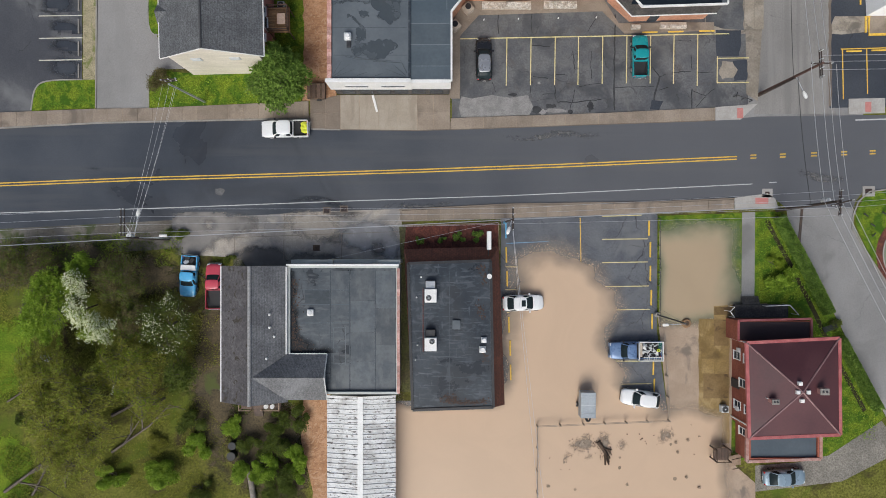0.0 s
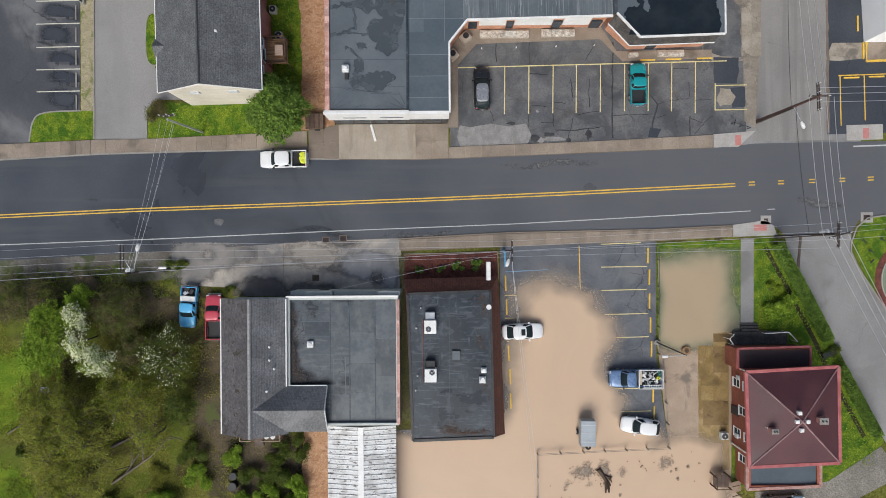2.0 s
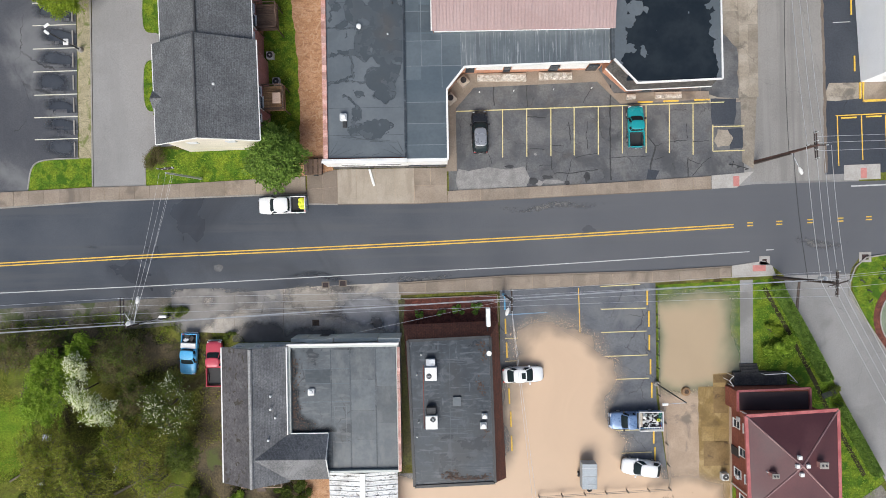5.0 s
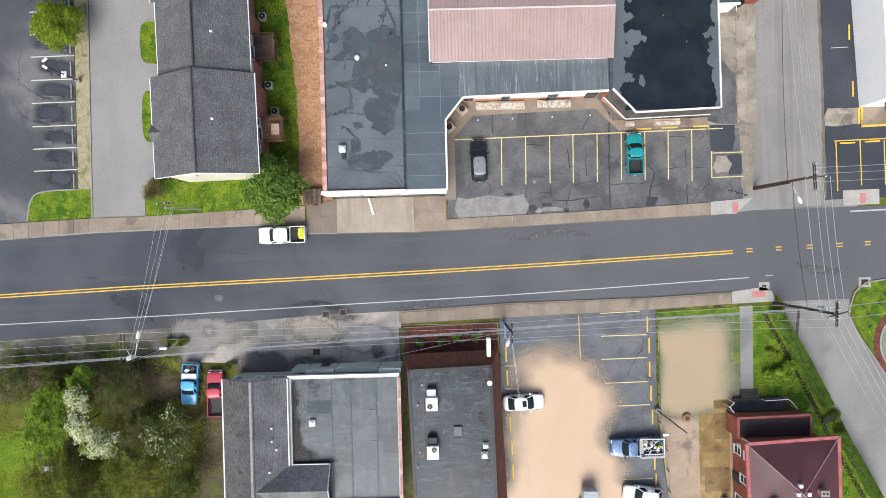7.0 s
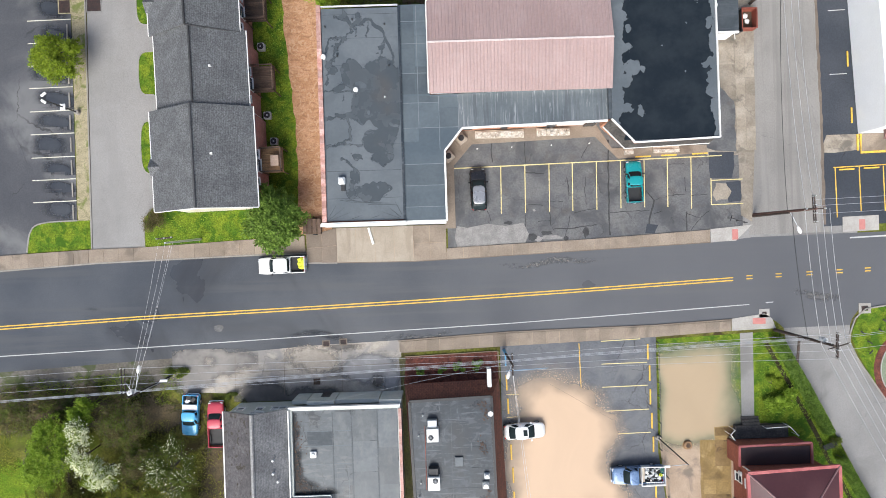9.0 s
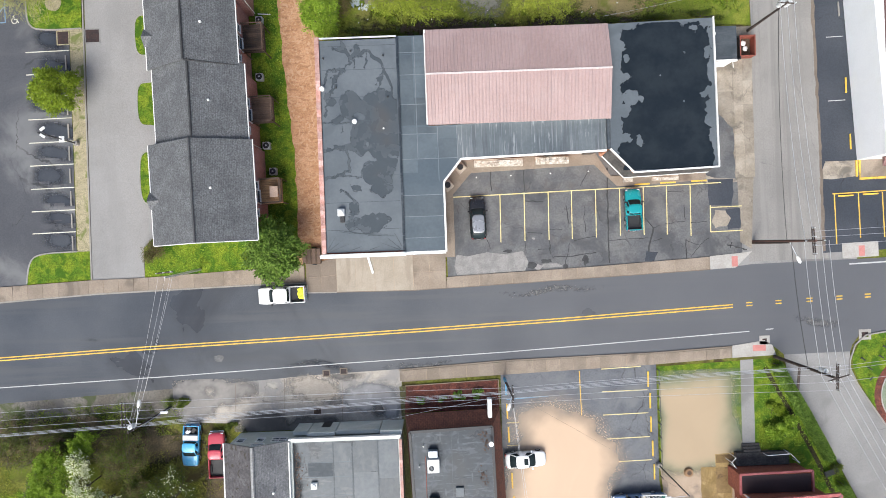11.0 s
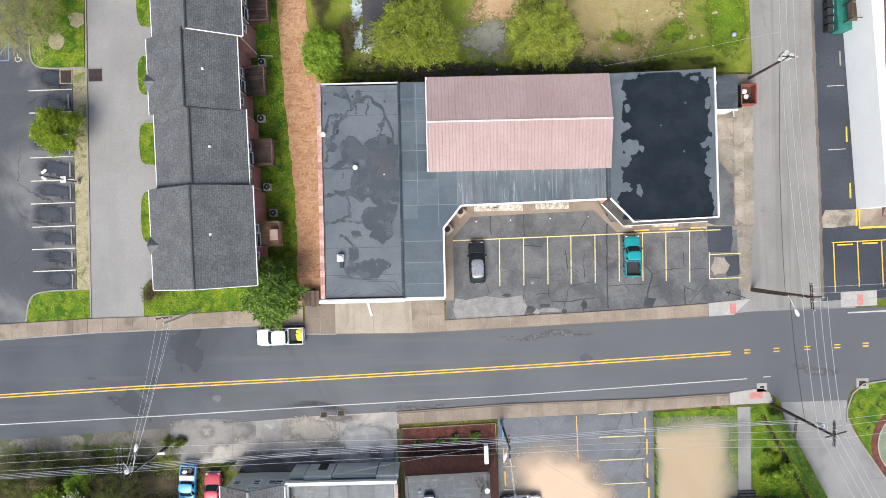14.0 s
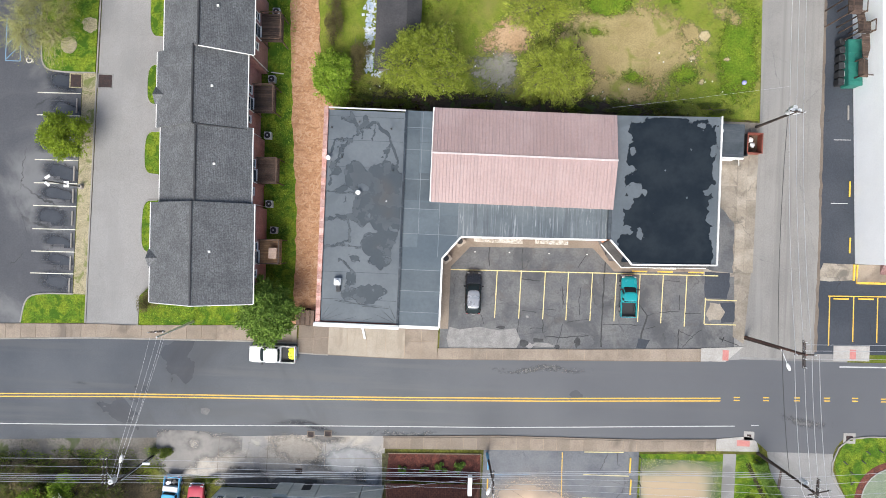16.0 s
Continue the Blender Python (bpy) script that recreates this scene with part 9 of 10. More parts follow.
def lot_lamp(at, h, heads, label, m):
    l = thing("parking_lamp", label, "lamp post", at)
    part("base", rod((0, 0, 0), (0, 0, 0.5), 0.3, 0.26, 14), KERB if m is BLACK_STEEL else BLACK_STEEL, l)
    part("post", rod((0, 0, 0.3), (0, 0, h), 0.08, 0.06, 10), m, l)
    for dx, dy in heads:
        part("lamp_arm", rod((0, 0, h - 0.05), (dx, dy, h), 0.035, 0.035, 8), BLACK_STEEL if len(heads) > 1 else GALV, l)
        d = Vector((dx, dy)).normalized()
        bm = bevelled(-0.3, -0.14, -0.06, 0.3, 0.14, 0.08, 0.04)
        bmesh.ops.rotate(bm, cent=(0, 0, 0), matrix=Matrix.Rotation(math.atan2(d.y, d.x), 3, "Z"), verts=bm.verts[:])
        bmesh.ops.translate(bm, vec=(dx + d.x * 0.25, dy + d.y * 0.25, h), verts=bm.verts[:])
        part("lamp_head", bm, WHITE_TRIM, l, "white lamp head")
    return l


lot_lamp((-41.4, 32.2, 0.09), 7.0, ((0.3, 0.22), (0.3, -0.22)), "black parking lot lamp post with two heads", BLACK_STEEL)
part("sign_plate", bevelled(-0.3, -0.35, 2.9, 0.3, 0.35, 2.96, 0.02), WHITE_TRIM, bpy.data.objects["parking_lamp"], "pale plate on the post")
lot_lamp((24.55, -7.5, 0.03), 9.0, ((-1.9, -0.1),), "slim dark lamp post at the flooded lot", BLACK_STEEL)


def wire(a, b, sag=0.5, r=0.022, m=WIRE, label="overhead line between the poles"):
    a, b = Vector(a), Vector(b)
    n = 14
    pts = []
    for k in range(n + 1):
        t = k / n
        p = a.lerp(b, t)
        p.z -= sag * 4 * t * (1 - t)
        pts.append(p)
    bm = bmesh.new()
    rings = [[bm.verts.new(p + Vector((0 if abs(b.y - a.y) < abs(b.x - a.x) else c * r, c * r if abs(b.y - a.y) < abs(b.x - a.x) else 0, s * r))) for c, s in ((1, 0), (-0.5, 0.87), (-0.5, -0.87))] for p in pts]
    for p, q in zip(rings, rings[1:]):
        for k in range(3):
            bm.faces.new((p[k], p[(k + 1) % 3], q[(k + 1) % 3], q[k]))
    single("power_line", bm, m, label, "cable", group="overhead lines")


# along the south side of the main road: the dark poles carry four tiers
for k, s in enumerate((0.5, 0.5, 0.55, 0.55)):
    yw, ym, ye = 1.7 + 0.8 * k, 2.6 + 0.53 * k, 3.3 + 0.8 * k
    wire((-32.5, yw, 9.45), (7.0, ym, 9.15), s, 0.018)
    wire((7.0, ym, 9.15), (38.0, ye, 11.5), 0.6, 0.018)
    wire((-32.5, yw, 9.45), (-90, yw - 2.6, 9.4), 0.7, 0.018)
for z, s in ((7.2, 0.5), (6.7, 0.55), (6.2, 0.6)):
    wire((-31.9, 1.2, z), (7.0, 3.15, z), s, 0.024, WIRE, "thick communication cable between the poles")
    wire((7.0, 3.15, z), (38.2, 4.6, z + 0.5), s, 0.024, WIRE, "thick communication cable between the poles")
    wire((-31.9, 1.2, z), (-85, -1.6, z), 0.7, 0.024, WIRE, "thick communication cable between the poles")
for dy, z in ((0.6, 11.4), (-0.6, 11.4), (0.0, 8.0)):
    wire((38.0, 4.6 + dy, z), (95, 9.0 + dy, z), 0.9)
# across the junction and along the side streets
for dx, z in ((-0.9, 11.6), (0.0, 11.7), (0.8, 11.6), (1.6, 11.5)):
    wire((36.5 + dx, 18.0, z), (37.9 + dx, 4.65, z - 0.2), 0.25, 0.028)
    wire((37.9 + dx, 4.65, z - 0.2), (64 + dx, -42, 10.5), 0.9, 0.028)
for dx, z in ((-0.8, 11.6), (0.0, 11.7), (0.8, 11.6)):
    wire((36.5 + dx, 18.0, z), (36.7 + dx * 0.9, 42.5, 8.2), 0.5, 0.028)
    wire((36.7 + dx * 0.9, 42.5, 8.2), (36.9 + dx, 95, 9), 0.9)
wire((36.5, 18.0, 7.8), (37.95, 4.6, 7.6), 0.3, 0.03, WIRE_DARK, "dark communication cable over the junction")
wire((36.5, 18.0, 7.0), (36.7, 42.5, 6.6), 0.5, 0.03, WIRE_DARK, "dark communication cable along the side street")
for dy in (0.9, 0.3, -0.5):
    wire((36.5, 18.0 + dy, 11.4), (95, 19.5 + dy, 11.4), 0.8)
for dx, z in ((-0.7, 9.3), (0.0, 9.3), (0.7, 9.2), (0.2, 8.6)):
    wire((-31.9 + dx * 0.4, 1.2, z - 0.2), (-27.7 + dx, 16.7, z), 0.3, 0.011)
# service drops
wire((7.0, 3.15, 7.5), (-15.0, -1.6, 4.2), 0.4, 0.015, WIRE, "thin service line to the old house")
wire((7.0, 3.15, 7.6), (10.4, -30, 5.5), 0.5, 0.02, WIRE, "thin service line over the flooded lot")
wire((7.0, 3.15, 7.8), (11.0, -30, 5.8), 0.5, 0.02, WIRE, "thin service line over the flooded lot")
wire((18.4, 42.72, 5.6), (35.98, 45.1, 8.12), 0.3, 0.012, WIRE, "thin service line behind the store")
wire((36.7, 42.5, 8.2), (46.4, 51.2, 3.9), 0.15, 0.012, WIRE_DARK, "thin dark service line to the white building")
wire((24.55, -7.5, 8.2), (7.0, 3.15, 7.4), 0.5, 0.012, WIRE_DARK, "thin dark lamp cable")

# fences and yard clutter
fn = thing("rail_fence", "low weathered rail fence round the flooded plot", "fence", (0, 0, 0.03))
line = [(10.7, -33), (10.72, -20.3), (16, -20.05), (25.85, -19.65), (25.75, -16.9), (25.3, -9.6)]
for a, b in zip(line, line[1:]):
    d = Vector(b) - Vector(a)
    n = max(1, int(d.length / 2.4))
    for k in range(n):
        p0, p1 = Vector(a) + d * k / n, Vector(a) + d * (k + 1) / n
        part("post", one(p0.x - 0.06, p0.y - 0.06, 0, p0.x + 0.06, p0.y + 0.06, 1.0), WOOD_PALE, fn)
        for z in (0.45, 0.85):
            part("rail", rod((p0.x, p0.y, z), (p1.x, p1.y, z), 0.03, 0.03, 5), WOOD_PALE, fn)
lf = thing("lawn_fence", "low dark wire fence at the lawn edge", "fence", (0, 0, 0.03))
for k in range(9):
    y = 3.6 - k * 1.55
    part("post", one(24.72, y - 0.04, 0, 24.8, y + 0.04, 0.9), BLACK_STEEL, lf)
    if k < 8:
        part("rail", rod((24.76, y, 0.85), (24.76, y - 1.55, 0.85), 0.025, 0.025, 5), BLACK_STEEL, lf)
rnd = random.Random(21)


def branch(bm, p, d, length, r, depth):
    q = p + d * length
    tube(bm, p, q, r, r * 0.6, 5)
    if depth:
        for k in range(3):
            nd = (d + Vector((rnd.uniform(-0.9, 0.9), rnd.uniform(-0.9, 0.9), rnd.uniform(-0.1, 0.3)))).normalized()
            branch(bm, p + d * length * rnd.uniform(0.3, 1.0), nd, length * 0.6, r * 0.55, depth - 1)


bm = bmesh.new()
branch(bm, Vector((-1.4, 2.0, 0.12)), Vector((0.55, -0.83, 0.04)).normalized(), 2.3, 0.3, 1)
branch(bm, Vector((-0.9, 1.3, 0.12)), Vector((0.95, -0.3, 0.05)).normalized(), 1.0, 0.16, 1)
single("fallen_branch", bm, DEBRIS, "dark forked branch stranded in the mud", "branch", (19.2, -24.2, 0.03))
mud = mk("dark_wet_mud", (0.20, 0.145, 0.095), (0.30, 0.22, 0.15), 0.6, 0.8, 5, 0.3, 0.6)
single("drift_debris", bits([(15.5, -22.5, 0.6, 0.4, 12), (17.4, -22.5, 0.4, 0.4, 26), (18.6, -23.4, 0.35, 0.5, 34), (23.0, -21.7, 0.4, 0.35, 5), (20.0, -22.0, 2.5, 0.4, 5), (13.5, -24.5, 1.2, 1.2, 5), (26.5, -23.0, 1.6, 1.8, 5)], 0.06, 33, 0.02, 0.07), DEBRIS, "dark scraps of driftwood and leaves on the flood water", "debris", kind="stuff")
for k in range(10):
    x, y, s_ = rnd.uniform(11.5, 31), rnd.uniform(-28, -20.8), rnd.uniform(0.08, 0.2)
    single("mud_patch", slab(blob(s_ * rnd.uniform(0.7, 1.3), s_, k * 1.3, 2.0, 0.4, 24), -0.04, 0.012 + 0.0012 * k), mud, "dark patch of mud and silt in the flood", "mud", (x, y, 0.05), group="mud patches")
single("tree_stump", rod((0, 0, 0), (0, 0, 0.3), 0.56, 0.46, 14), WOOD_WARM, "round cut tree stump in the yard", "stump", (28.0, -8.5, 0.04))
part("cut_face", rod((28.0, -8.5, 0.39), (28.0, -8.5, 0.402), 0.26, 0.26, 14), DEBRIS, bpy.data.objects["tree_stump"]).matrix_parent_inverse = bpy.data.objects["tree_stump"].matrix_basis.inverted()
for x, y in ((26.8, -22.3), (28.2, -22.0), (29.5, -27.5), (28.0, -26.3), (27.0, -23.4)):
    single("stone", slab(blob(0.17, 0.15, x, 2.0, 0.3, 12), 0, 0.15), mud, "brown half-sunken stone in the yard", "stone", (x, y, 0.04), group="yard stones")
hy = thing("barrow", "small dark garden cart on the earth strip", "cart", (-14.6, 18.2, 0.05))
part("tray", bevelled(-1.1, -0.9, 0.35, 1.0, 0.9, 0.8, 0.05), DEBRIS, hy)
for s in (-0.9, 0.9):
    part("wheel", rod((0.2, s, 0.28), (0.2, s * 1.12, 0.28), 0.28, 0.28, 14), RUBBER, hy)
for k in range(4):
    part("slat", one(-1.05 + 0.55 * k, -0.85, 0.802, -0.7 + 0.55 * k, 0.85, 0.84), WOOD_DECK, hy)
for x, y, r in ((-24.3, -22.5, 0.45), (-24.4, -23.7, 0.5)):
    b = thing("rain_barrel", "old dark barrel among the weeds", "barrel", (x, y, 0.0), group="barrels")
    part("body", rod((0, 0, 0), (0, 0, 0.85), r, r * 0.92, 16), RUBBER, b)
    part("rim", rod((0, 0, 0.85), (0, 0, 0.9), r, r, 16), BLACK_PLASTIC, b)
lg = single("log", rod((0, 1.6, 0.35), (0, -1.9, 0.35), 0.35, 0.32, 10), WOOD_GREY, "grey log lying in the weeds", "log", (-22.2, -27.2, 0.0), 8)
for k, (x, y, w, d, m) in enumerate(((-46.2, -12.6, 0.5, 0.35, GALV), (-46.8, -18.6, 0.45, 0.9, GALV), (-45.6, -22.0, 0.12, 0.5, WHITE_TRIM), (-38.3, -16.2, 0.6, 0.12, WHITE_TRIM), (-27.2, -29.0, 0.12, 0.3, WHITE_TRIM))):
    single("scrap_panel", bevelled(-w, -d, 0, w, d, 0.25, 0.03), m, "pale scrap panel lying in the grass", "scrap", (x, y, 0.0), 25 * k, group="scrap panels")


# ---- plants ----
def leaf_mesh(name, centres, sizes, material, seed, flat=0.55, dirs=None):
    """Many small leaves, each a folded pair of triangles, as one mesh; dirs points them along their twigs."""
    rng = np.random.default_rng(seed)
    n = len(centres)
    nrm = rng.normal(size=(n, 3))
    nrm[:, 2] = np.abs(nrm[:, 2]) + flat
    nrm /= np.linalg.norm(nrm, axis=1)[:, None]
    along = rng.normal(size=(n, 3)) if dirs is None else np.asarray(dirs) + rng.normal(size=(n, 3)) * 0.45
    v = np.cross(nrm, along)
    v /= np.linalg.norm(v, axis=1)[:, None] + 1e-9
    u = np.cross(v, nrm)
    s = np.asarray(sizes)[:, None]
    c = np.asarray(centres)
    fold = nrm * s * 0.25
    quad = np.stack([c - u * s, c + v * s * 0.42 + fold, c + u * s, c - v * s * 0.42 + fold], 1).reshape(-1, 3)
    idx = np.arange(n * 4).reshape(-1, 4)
    tri = np.concatenate([idx[:, [0, 1, 2]], idx[:, [0, 2, 3]]])
    me = bpy.data.meshes.new(name)
    me.from_pydata(quad.tolist(), [], tri.tolist())
    me.materials.append(material)
    return me


def tree(name, label, at, h, spread, material, n, size, seed, tips=260, trunk=0.16, category="tree", extra=None, group="", oval=(1.0, 1.0, 0.0), spray=0.3, dome=0.36, reach=0.55, bark=None):
    """Trunk, limbs and twigs; the leaves sit in sprays along the outer part of each twig."""
    g = np.random.default_rng(seed)
    t = thing(name, label, category, at, oval[2], group=group)
    bm = bmesh.new()
    lean = np.array([g.uniform(-0.06, 0.06) * h, g.uniform(-0.06, 0.06) * h, h * 0.5])
    tube(bm, (0, 0, -0.1), lean * 0.6, trunk, trunk * 0.8, 8)
    tube(bm, lean * 0.6, lean, trunk * 0.8, trunk * 0.5, 7)
    mains = []
    nm = 10
    for k in range(nm):
        a = 2 * math.pi * (k + g.uniform(-0.35, 0.35)) / nm
        r = spread * g.uniform(0.3, 0.68)
        q = np.array([math.cos(a) * r, math.sin(a) * r, h * g.uniform(0.55, 0.8)])
        m = (lean * g.uniform(0.6, 1.0) + q) / 2 + g.normal(size=3) * 0.08 * spread * np.array([1, 1, 0.4])
        tube(bm, lean * g.uniform(0.55, 1.0), m, trunk * 0.42, trunk * 0.26, 5)
        tube(bm, m, q, trunk * 0.26, trunk * 0.13, 4)
        mains += [m, q]
    mains.append(lean * 1.1)
    mains = np.array(mains)
    cs, ds = [], []
    per = max(2, int(n * 0.75) // tips)
    size, spray = size * 1.25, spray * 0.78
    for k in range(int(tips * 1.3)):
        a = g.uniform(0, 6.283)
        edge = 1 + 0.34 * noise.noise((math.cos(a) * 1.7, math.sin(a) * 1.7, seed * 1.37)) + 0.22 * noise.noise((math.cos(a) * 5, math.sin(a) * 5, seed + 3))
        q = g.uniform(0.0, 1.0) ** 0.62
        r = spread * q * edge
        if r > 0.2 * spread and noise.noise((math.cos(a) * r * 0.75 + seed, math.sin(a) * r * 0.75 - seed, seed * 0.73)) < -0.03 and g.uniform() < 0.85:
            continue
        z = h * (0.62 + dome * (1 - q ** 2)) * g.uniform(0.66, 1.05)
        tip = np.array([math.cos(a) * r, math.sin(a) * r, z])
        d = np.linalg.norm((mains - tip) * np.array([1, 1, 1.4]), axis=1)
        order = np.argsort(d)
        base = mains[order[g.integers(0, 2)]]
        mid = (base + tip) / 2 + g.normal(size=3) * 0.05 * spread
        tube(bm, base, mid, max(0.016, trunk * 0.1), max(0.013, trunk * 0.07), 3)
        tube(bm, mid, tip, max(0.013, trunk * 0.07), 0.008, 3)
        w = (tip - mid)
        ln = np.linalg.norm(w) + 1e-6
        m = int(per * g.uniform(0.4, 1.6))
        u = g.uniform(-reach, 1.15, size=(m, 1))
        off = g.normal(size=(m, 3)) * spray * (1.15 - 0.5 * np.clip(u, 0, 1)) * np.array([1, 1, 0.6])
        cs.append(mid + w * u + off)
        ds.append(np.tile(w / ln, (m, 1)) + off / (spray * 1.6))
    part("trunk", bm, bark or BARK, t, "grey-brown trunk, limbs and twigs")
    pts, dirs = np.concatenate(cs), np.concatenate(ds)
    szs = g.uniform(0.6, 1.35, len(pts)) * size
    scale = np.array([oval[0], oval[1], 1.0])
    pts = pts * scale
    pts[:, 2] = np.maximum(pts[:, 2], 0.15)
    pick = np.zeros(len(pts), bool)
    if extra:
        patchy = np.array([noise.noise((p[0] * 0.9, p[1] * 0.9, seed)) for p in pts.tolist()])
        pick = g.uniform(size=len(pts)) < np.clip(extra[1] * (1 + 2.6 * patchy), 0, 1)
    crown = new("crown", leaf_mesh("crown", pts[~pick], szs[~pick], material, seed, 0.55, dirs[~pick]))
    crown.parent = t
    if extra:
        c2 = new("blossom" if extra[0] is BLOSSOM else "young_leaves", leaf_mesh("blossom", pts[pick] + np.array([0, 0, 0.1]), szs[pick], extra[0], seed + 1, 1.0, dirs[pick]))
        c2.parent = t
    return t


def bush(name, label, at, rx, ry, h, material, n, size, seed, category="bush", group=""):
    g = np.random.default_rng(seed)
    t = thing(name, label, category, at, group=group)
    rng = random.Random(seed)
    bm = bmesh.new()
    for k in range(9):
        a = rng.uniform(0, 6.28)
        tube(bm, (0, 0, -0.05), (rx * 0.6 * math.cos(a), ry * 0.6 * math.sin(a), h * rng.uniform(0.5, 0.9)), 0.04, 0.015, 4)
    part("stem", bm, BARK, t)
    lobes = 5 + int(rx * ry * 1.2)
    cs = []
    for k in range(lobes):
        a, q = rng.uniform(0, 6.28), math.sqrt(rng.uniform(0, 1)) * 0.8
        lr = rng.uniform(0.22, 0.5)
        m = n // lobes
        d = g.normal(size=(m, 3))
        d /= np.linalg.norm(d, axis=1)[:, None]
        d *= g.uniform(0.3, 1.1, (m, 1)) * lr
        cs.append(np.stack([(q * math.cos(a) + d[:, 0]) * rx, (q * math.sin(a) + d[:, 1]) * ry, h * (rng.uniform(0.35, 0.7) + d[:, 2] * 0.8)], 1))
    pts = np.concatenate(cs)
    n = len(pts)
    pts[:, 2] = np.maximum(pts[:, 2], 0.05)
    o = new("foliage", leaf_mesh("foliage", pts, g.uniform(0.6, 1.3, n) * size, material, seed, 0.6, pts / (np.linalg.norm(pts, axis=1)[:, None] + 0.01)))
    o.parent = t
    return t


# round the townhouses and the lots
tree("maple_tree", "dense deep green tree at the pavement corner", (-18.1, 18.9, 0.05), 6.2, 3.3, LEAF_DEEP, 36000, 0.135, 11, 520, 0.2, spray=0.3)
tree("round_tree", "small round fresh green tree in the gravel strip", (-41.8, 37.8, 0.05), 5.0, 2.8, LEAF_ROUND, 30000, 0.10, 12, 520, 0.14, spray=0.24)
tree("bare_tree", "nearly bare budding tree on the grass island", (-44.6, 49.6, 0.1), 6.5, 5.0, LEAF_BUD, 24000, 0.05, 13, 900, 0.2, spray=0.24, dome=0.3, reach=0.6, bark=BUD_BARK)
bush("shrub", "thin reddish budding shrub beside the lawn", (-32.9, 19.2, 0.05), 2.0, 2.0, 1.9, LEAF_BROWN, 4200, 0.06, 14)
single("tree_ring", slab(blob(0.95, 0.95, 3.0, 2.0, 0.06, 40), -0.05, 0.04), PEBBLE, "disc of tan bark mulch round the tree", "edging", (-43.57, 48.6, 0.1))
single("mulch_patch", slab(blob(0.85, 0.95, 7.0, 2.0, 0.2, 40), -0.05, 0.03), PEBBLE, "worn tan patch of bark mulch in the grass", "edging", (-41.2, 51.1, 0.1))
# behind the store
tree("yellow_green_tree", "broad yellow-green spring tree behind the store", (-2.1, 47.3, 0), 6.4, 4.7, LEAF_YELLOW, 38000, 0.095, 21, 700, 0.22, group="trees behind the store", spray=0.3)
tree("yellow_green_tree", "airy yellow-green spring tree behind the store", (12.3, 46.9, 0), 5.8, 4.1, LEAF_LIME, 26000, 0.09, 22, 520, 0.2, group="trees behind the store", spray=0.28)
tree("yellow_green_tree", "yellow-green spring tree in the meadow", (10.6, 54.4, 0), 5.5, 4.2, LEAF_LIME, 16000, 0.09, 23, 400, 0.2, group="trees behind the store", spray=0.28)
tree("yellow_green_tree", "yellow-green spring tree in the meadow", (2.0, 59.5, 0), 5.5, 4.0, LEAF_YELLOW, 12000, 0.1, 24, 320, 0.2, group="trees behind the store", spray=0.3)
tree("green_tree", "bright green bushy tree beside the earth strip", (-12.4, 45.6, 0), 3.8, 2.5, LEAF_BRIGHT, 15000, 0.12, 25, 300, 0.14, oval=(0.9, 1.25, 0), spray=0.26)
bush("thicket", "brown twiggy thicket behind the store", (-10.4, 48.6, 0), 2.0, 3.2, 2.4, LEAF_BROWN, 7000, 0.07, 26)
bush("thicket", "brown twiggy thicket behind the store", (-12.9, 53.2, 0), 1.3, 3.8, 2.0, LEAF_BROWN, 5500, 0.07, 27)
for k, (x, y, rx, ry) in enumerate(((-8.2, 43.4, 2.4, 0.9), (-5.0, 43.2, 2.0, 0.8), (4.5, 43.4, 2.2, 0.6), (15.5, 43.5, 2.4, 0.7), (21.0, 43.9, 3.0, 0.9), (26.0, 44.2, 2.4, 0.9), (31.5, 44.3, 2.4, 0.8))):
    bush("weeds", "dark weeds along the back wall", (x, y, 0), rx, ry, 0.5, LEAF_DARK, 1500, 0.08, 30 + k, group="back wall weeds")
# the wild plot across the road
tree("green_tree", "bright green spreading tree in the wild plot", (-44.1, -6.3, 0), 5.2, 3.4, LEAF_BRIGHT, 19000, 0.11, 41, 340, 0.18, oval=(0.8, 1.35, -12), spray=0.3)
tree("green_tree", "bright green young tree in the wild plot", (-40.9, -1.9, 0), 4.0, 1.7, LEAF_BRIGHT, 5000, 0.1, 141, 110, 0.1, spray=0.26)
for k, (x, y, h, sp, n, ov) in enumerate(((-40.2, -6.4, 5.6, 1.9, 6500, (1.0, 1.35, 14)), (-38.6, -8.6, 5.0, 2.1, 7500, (1.15, 0.95, 0)), (-40.4, -3.4, 6.0, 1.3, 2200, (0.8, 1.2, 0)))):
    tree("blossom_tree", "slim tree covered in creamy white blossom", (x, y, 0), h, sp, BLOSSOM, n, 0.095, 142 + k, 130, 0.1, extra=(LEAF_ROUND, 0.32), group="white blossom trees", oval=ov, spray=0.27)
tree("blossom_tree", "tree sprinkled with white blossom in the wild plot", (-31.0, -8.4, 0), 5.0, 3.4, LEAF_DARK, 13000, 0.085, 43, 330, 0.15, extra=(BLOSSOM, 0.07), spray=0.3)
tree("dark_tree", "dark budding tree in the wild plot", (-36.2, -3.6, 0), 4.4, 3.4, LEAF_BROWN, 15000, 0.075, 44, 420, 0.15, extra=(LEAF_DARK, 0.4), spray=0.3)
tree("dark_tree", "dark budding tree beside the verge", (-47.4, -1.8, 0), 3.6, 3.6, LEAF_BROWN, 13000, 0.075, 45, 380, 0.15, extra=(LEAF_DARK, 0.4), spray=0.3, oval=(1.1, 0.8, 0))
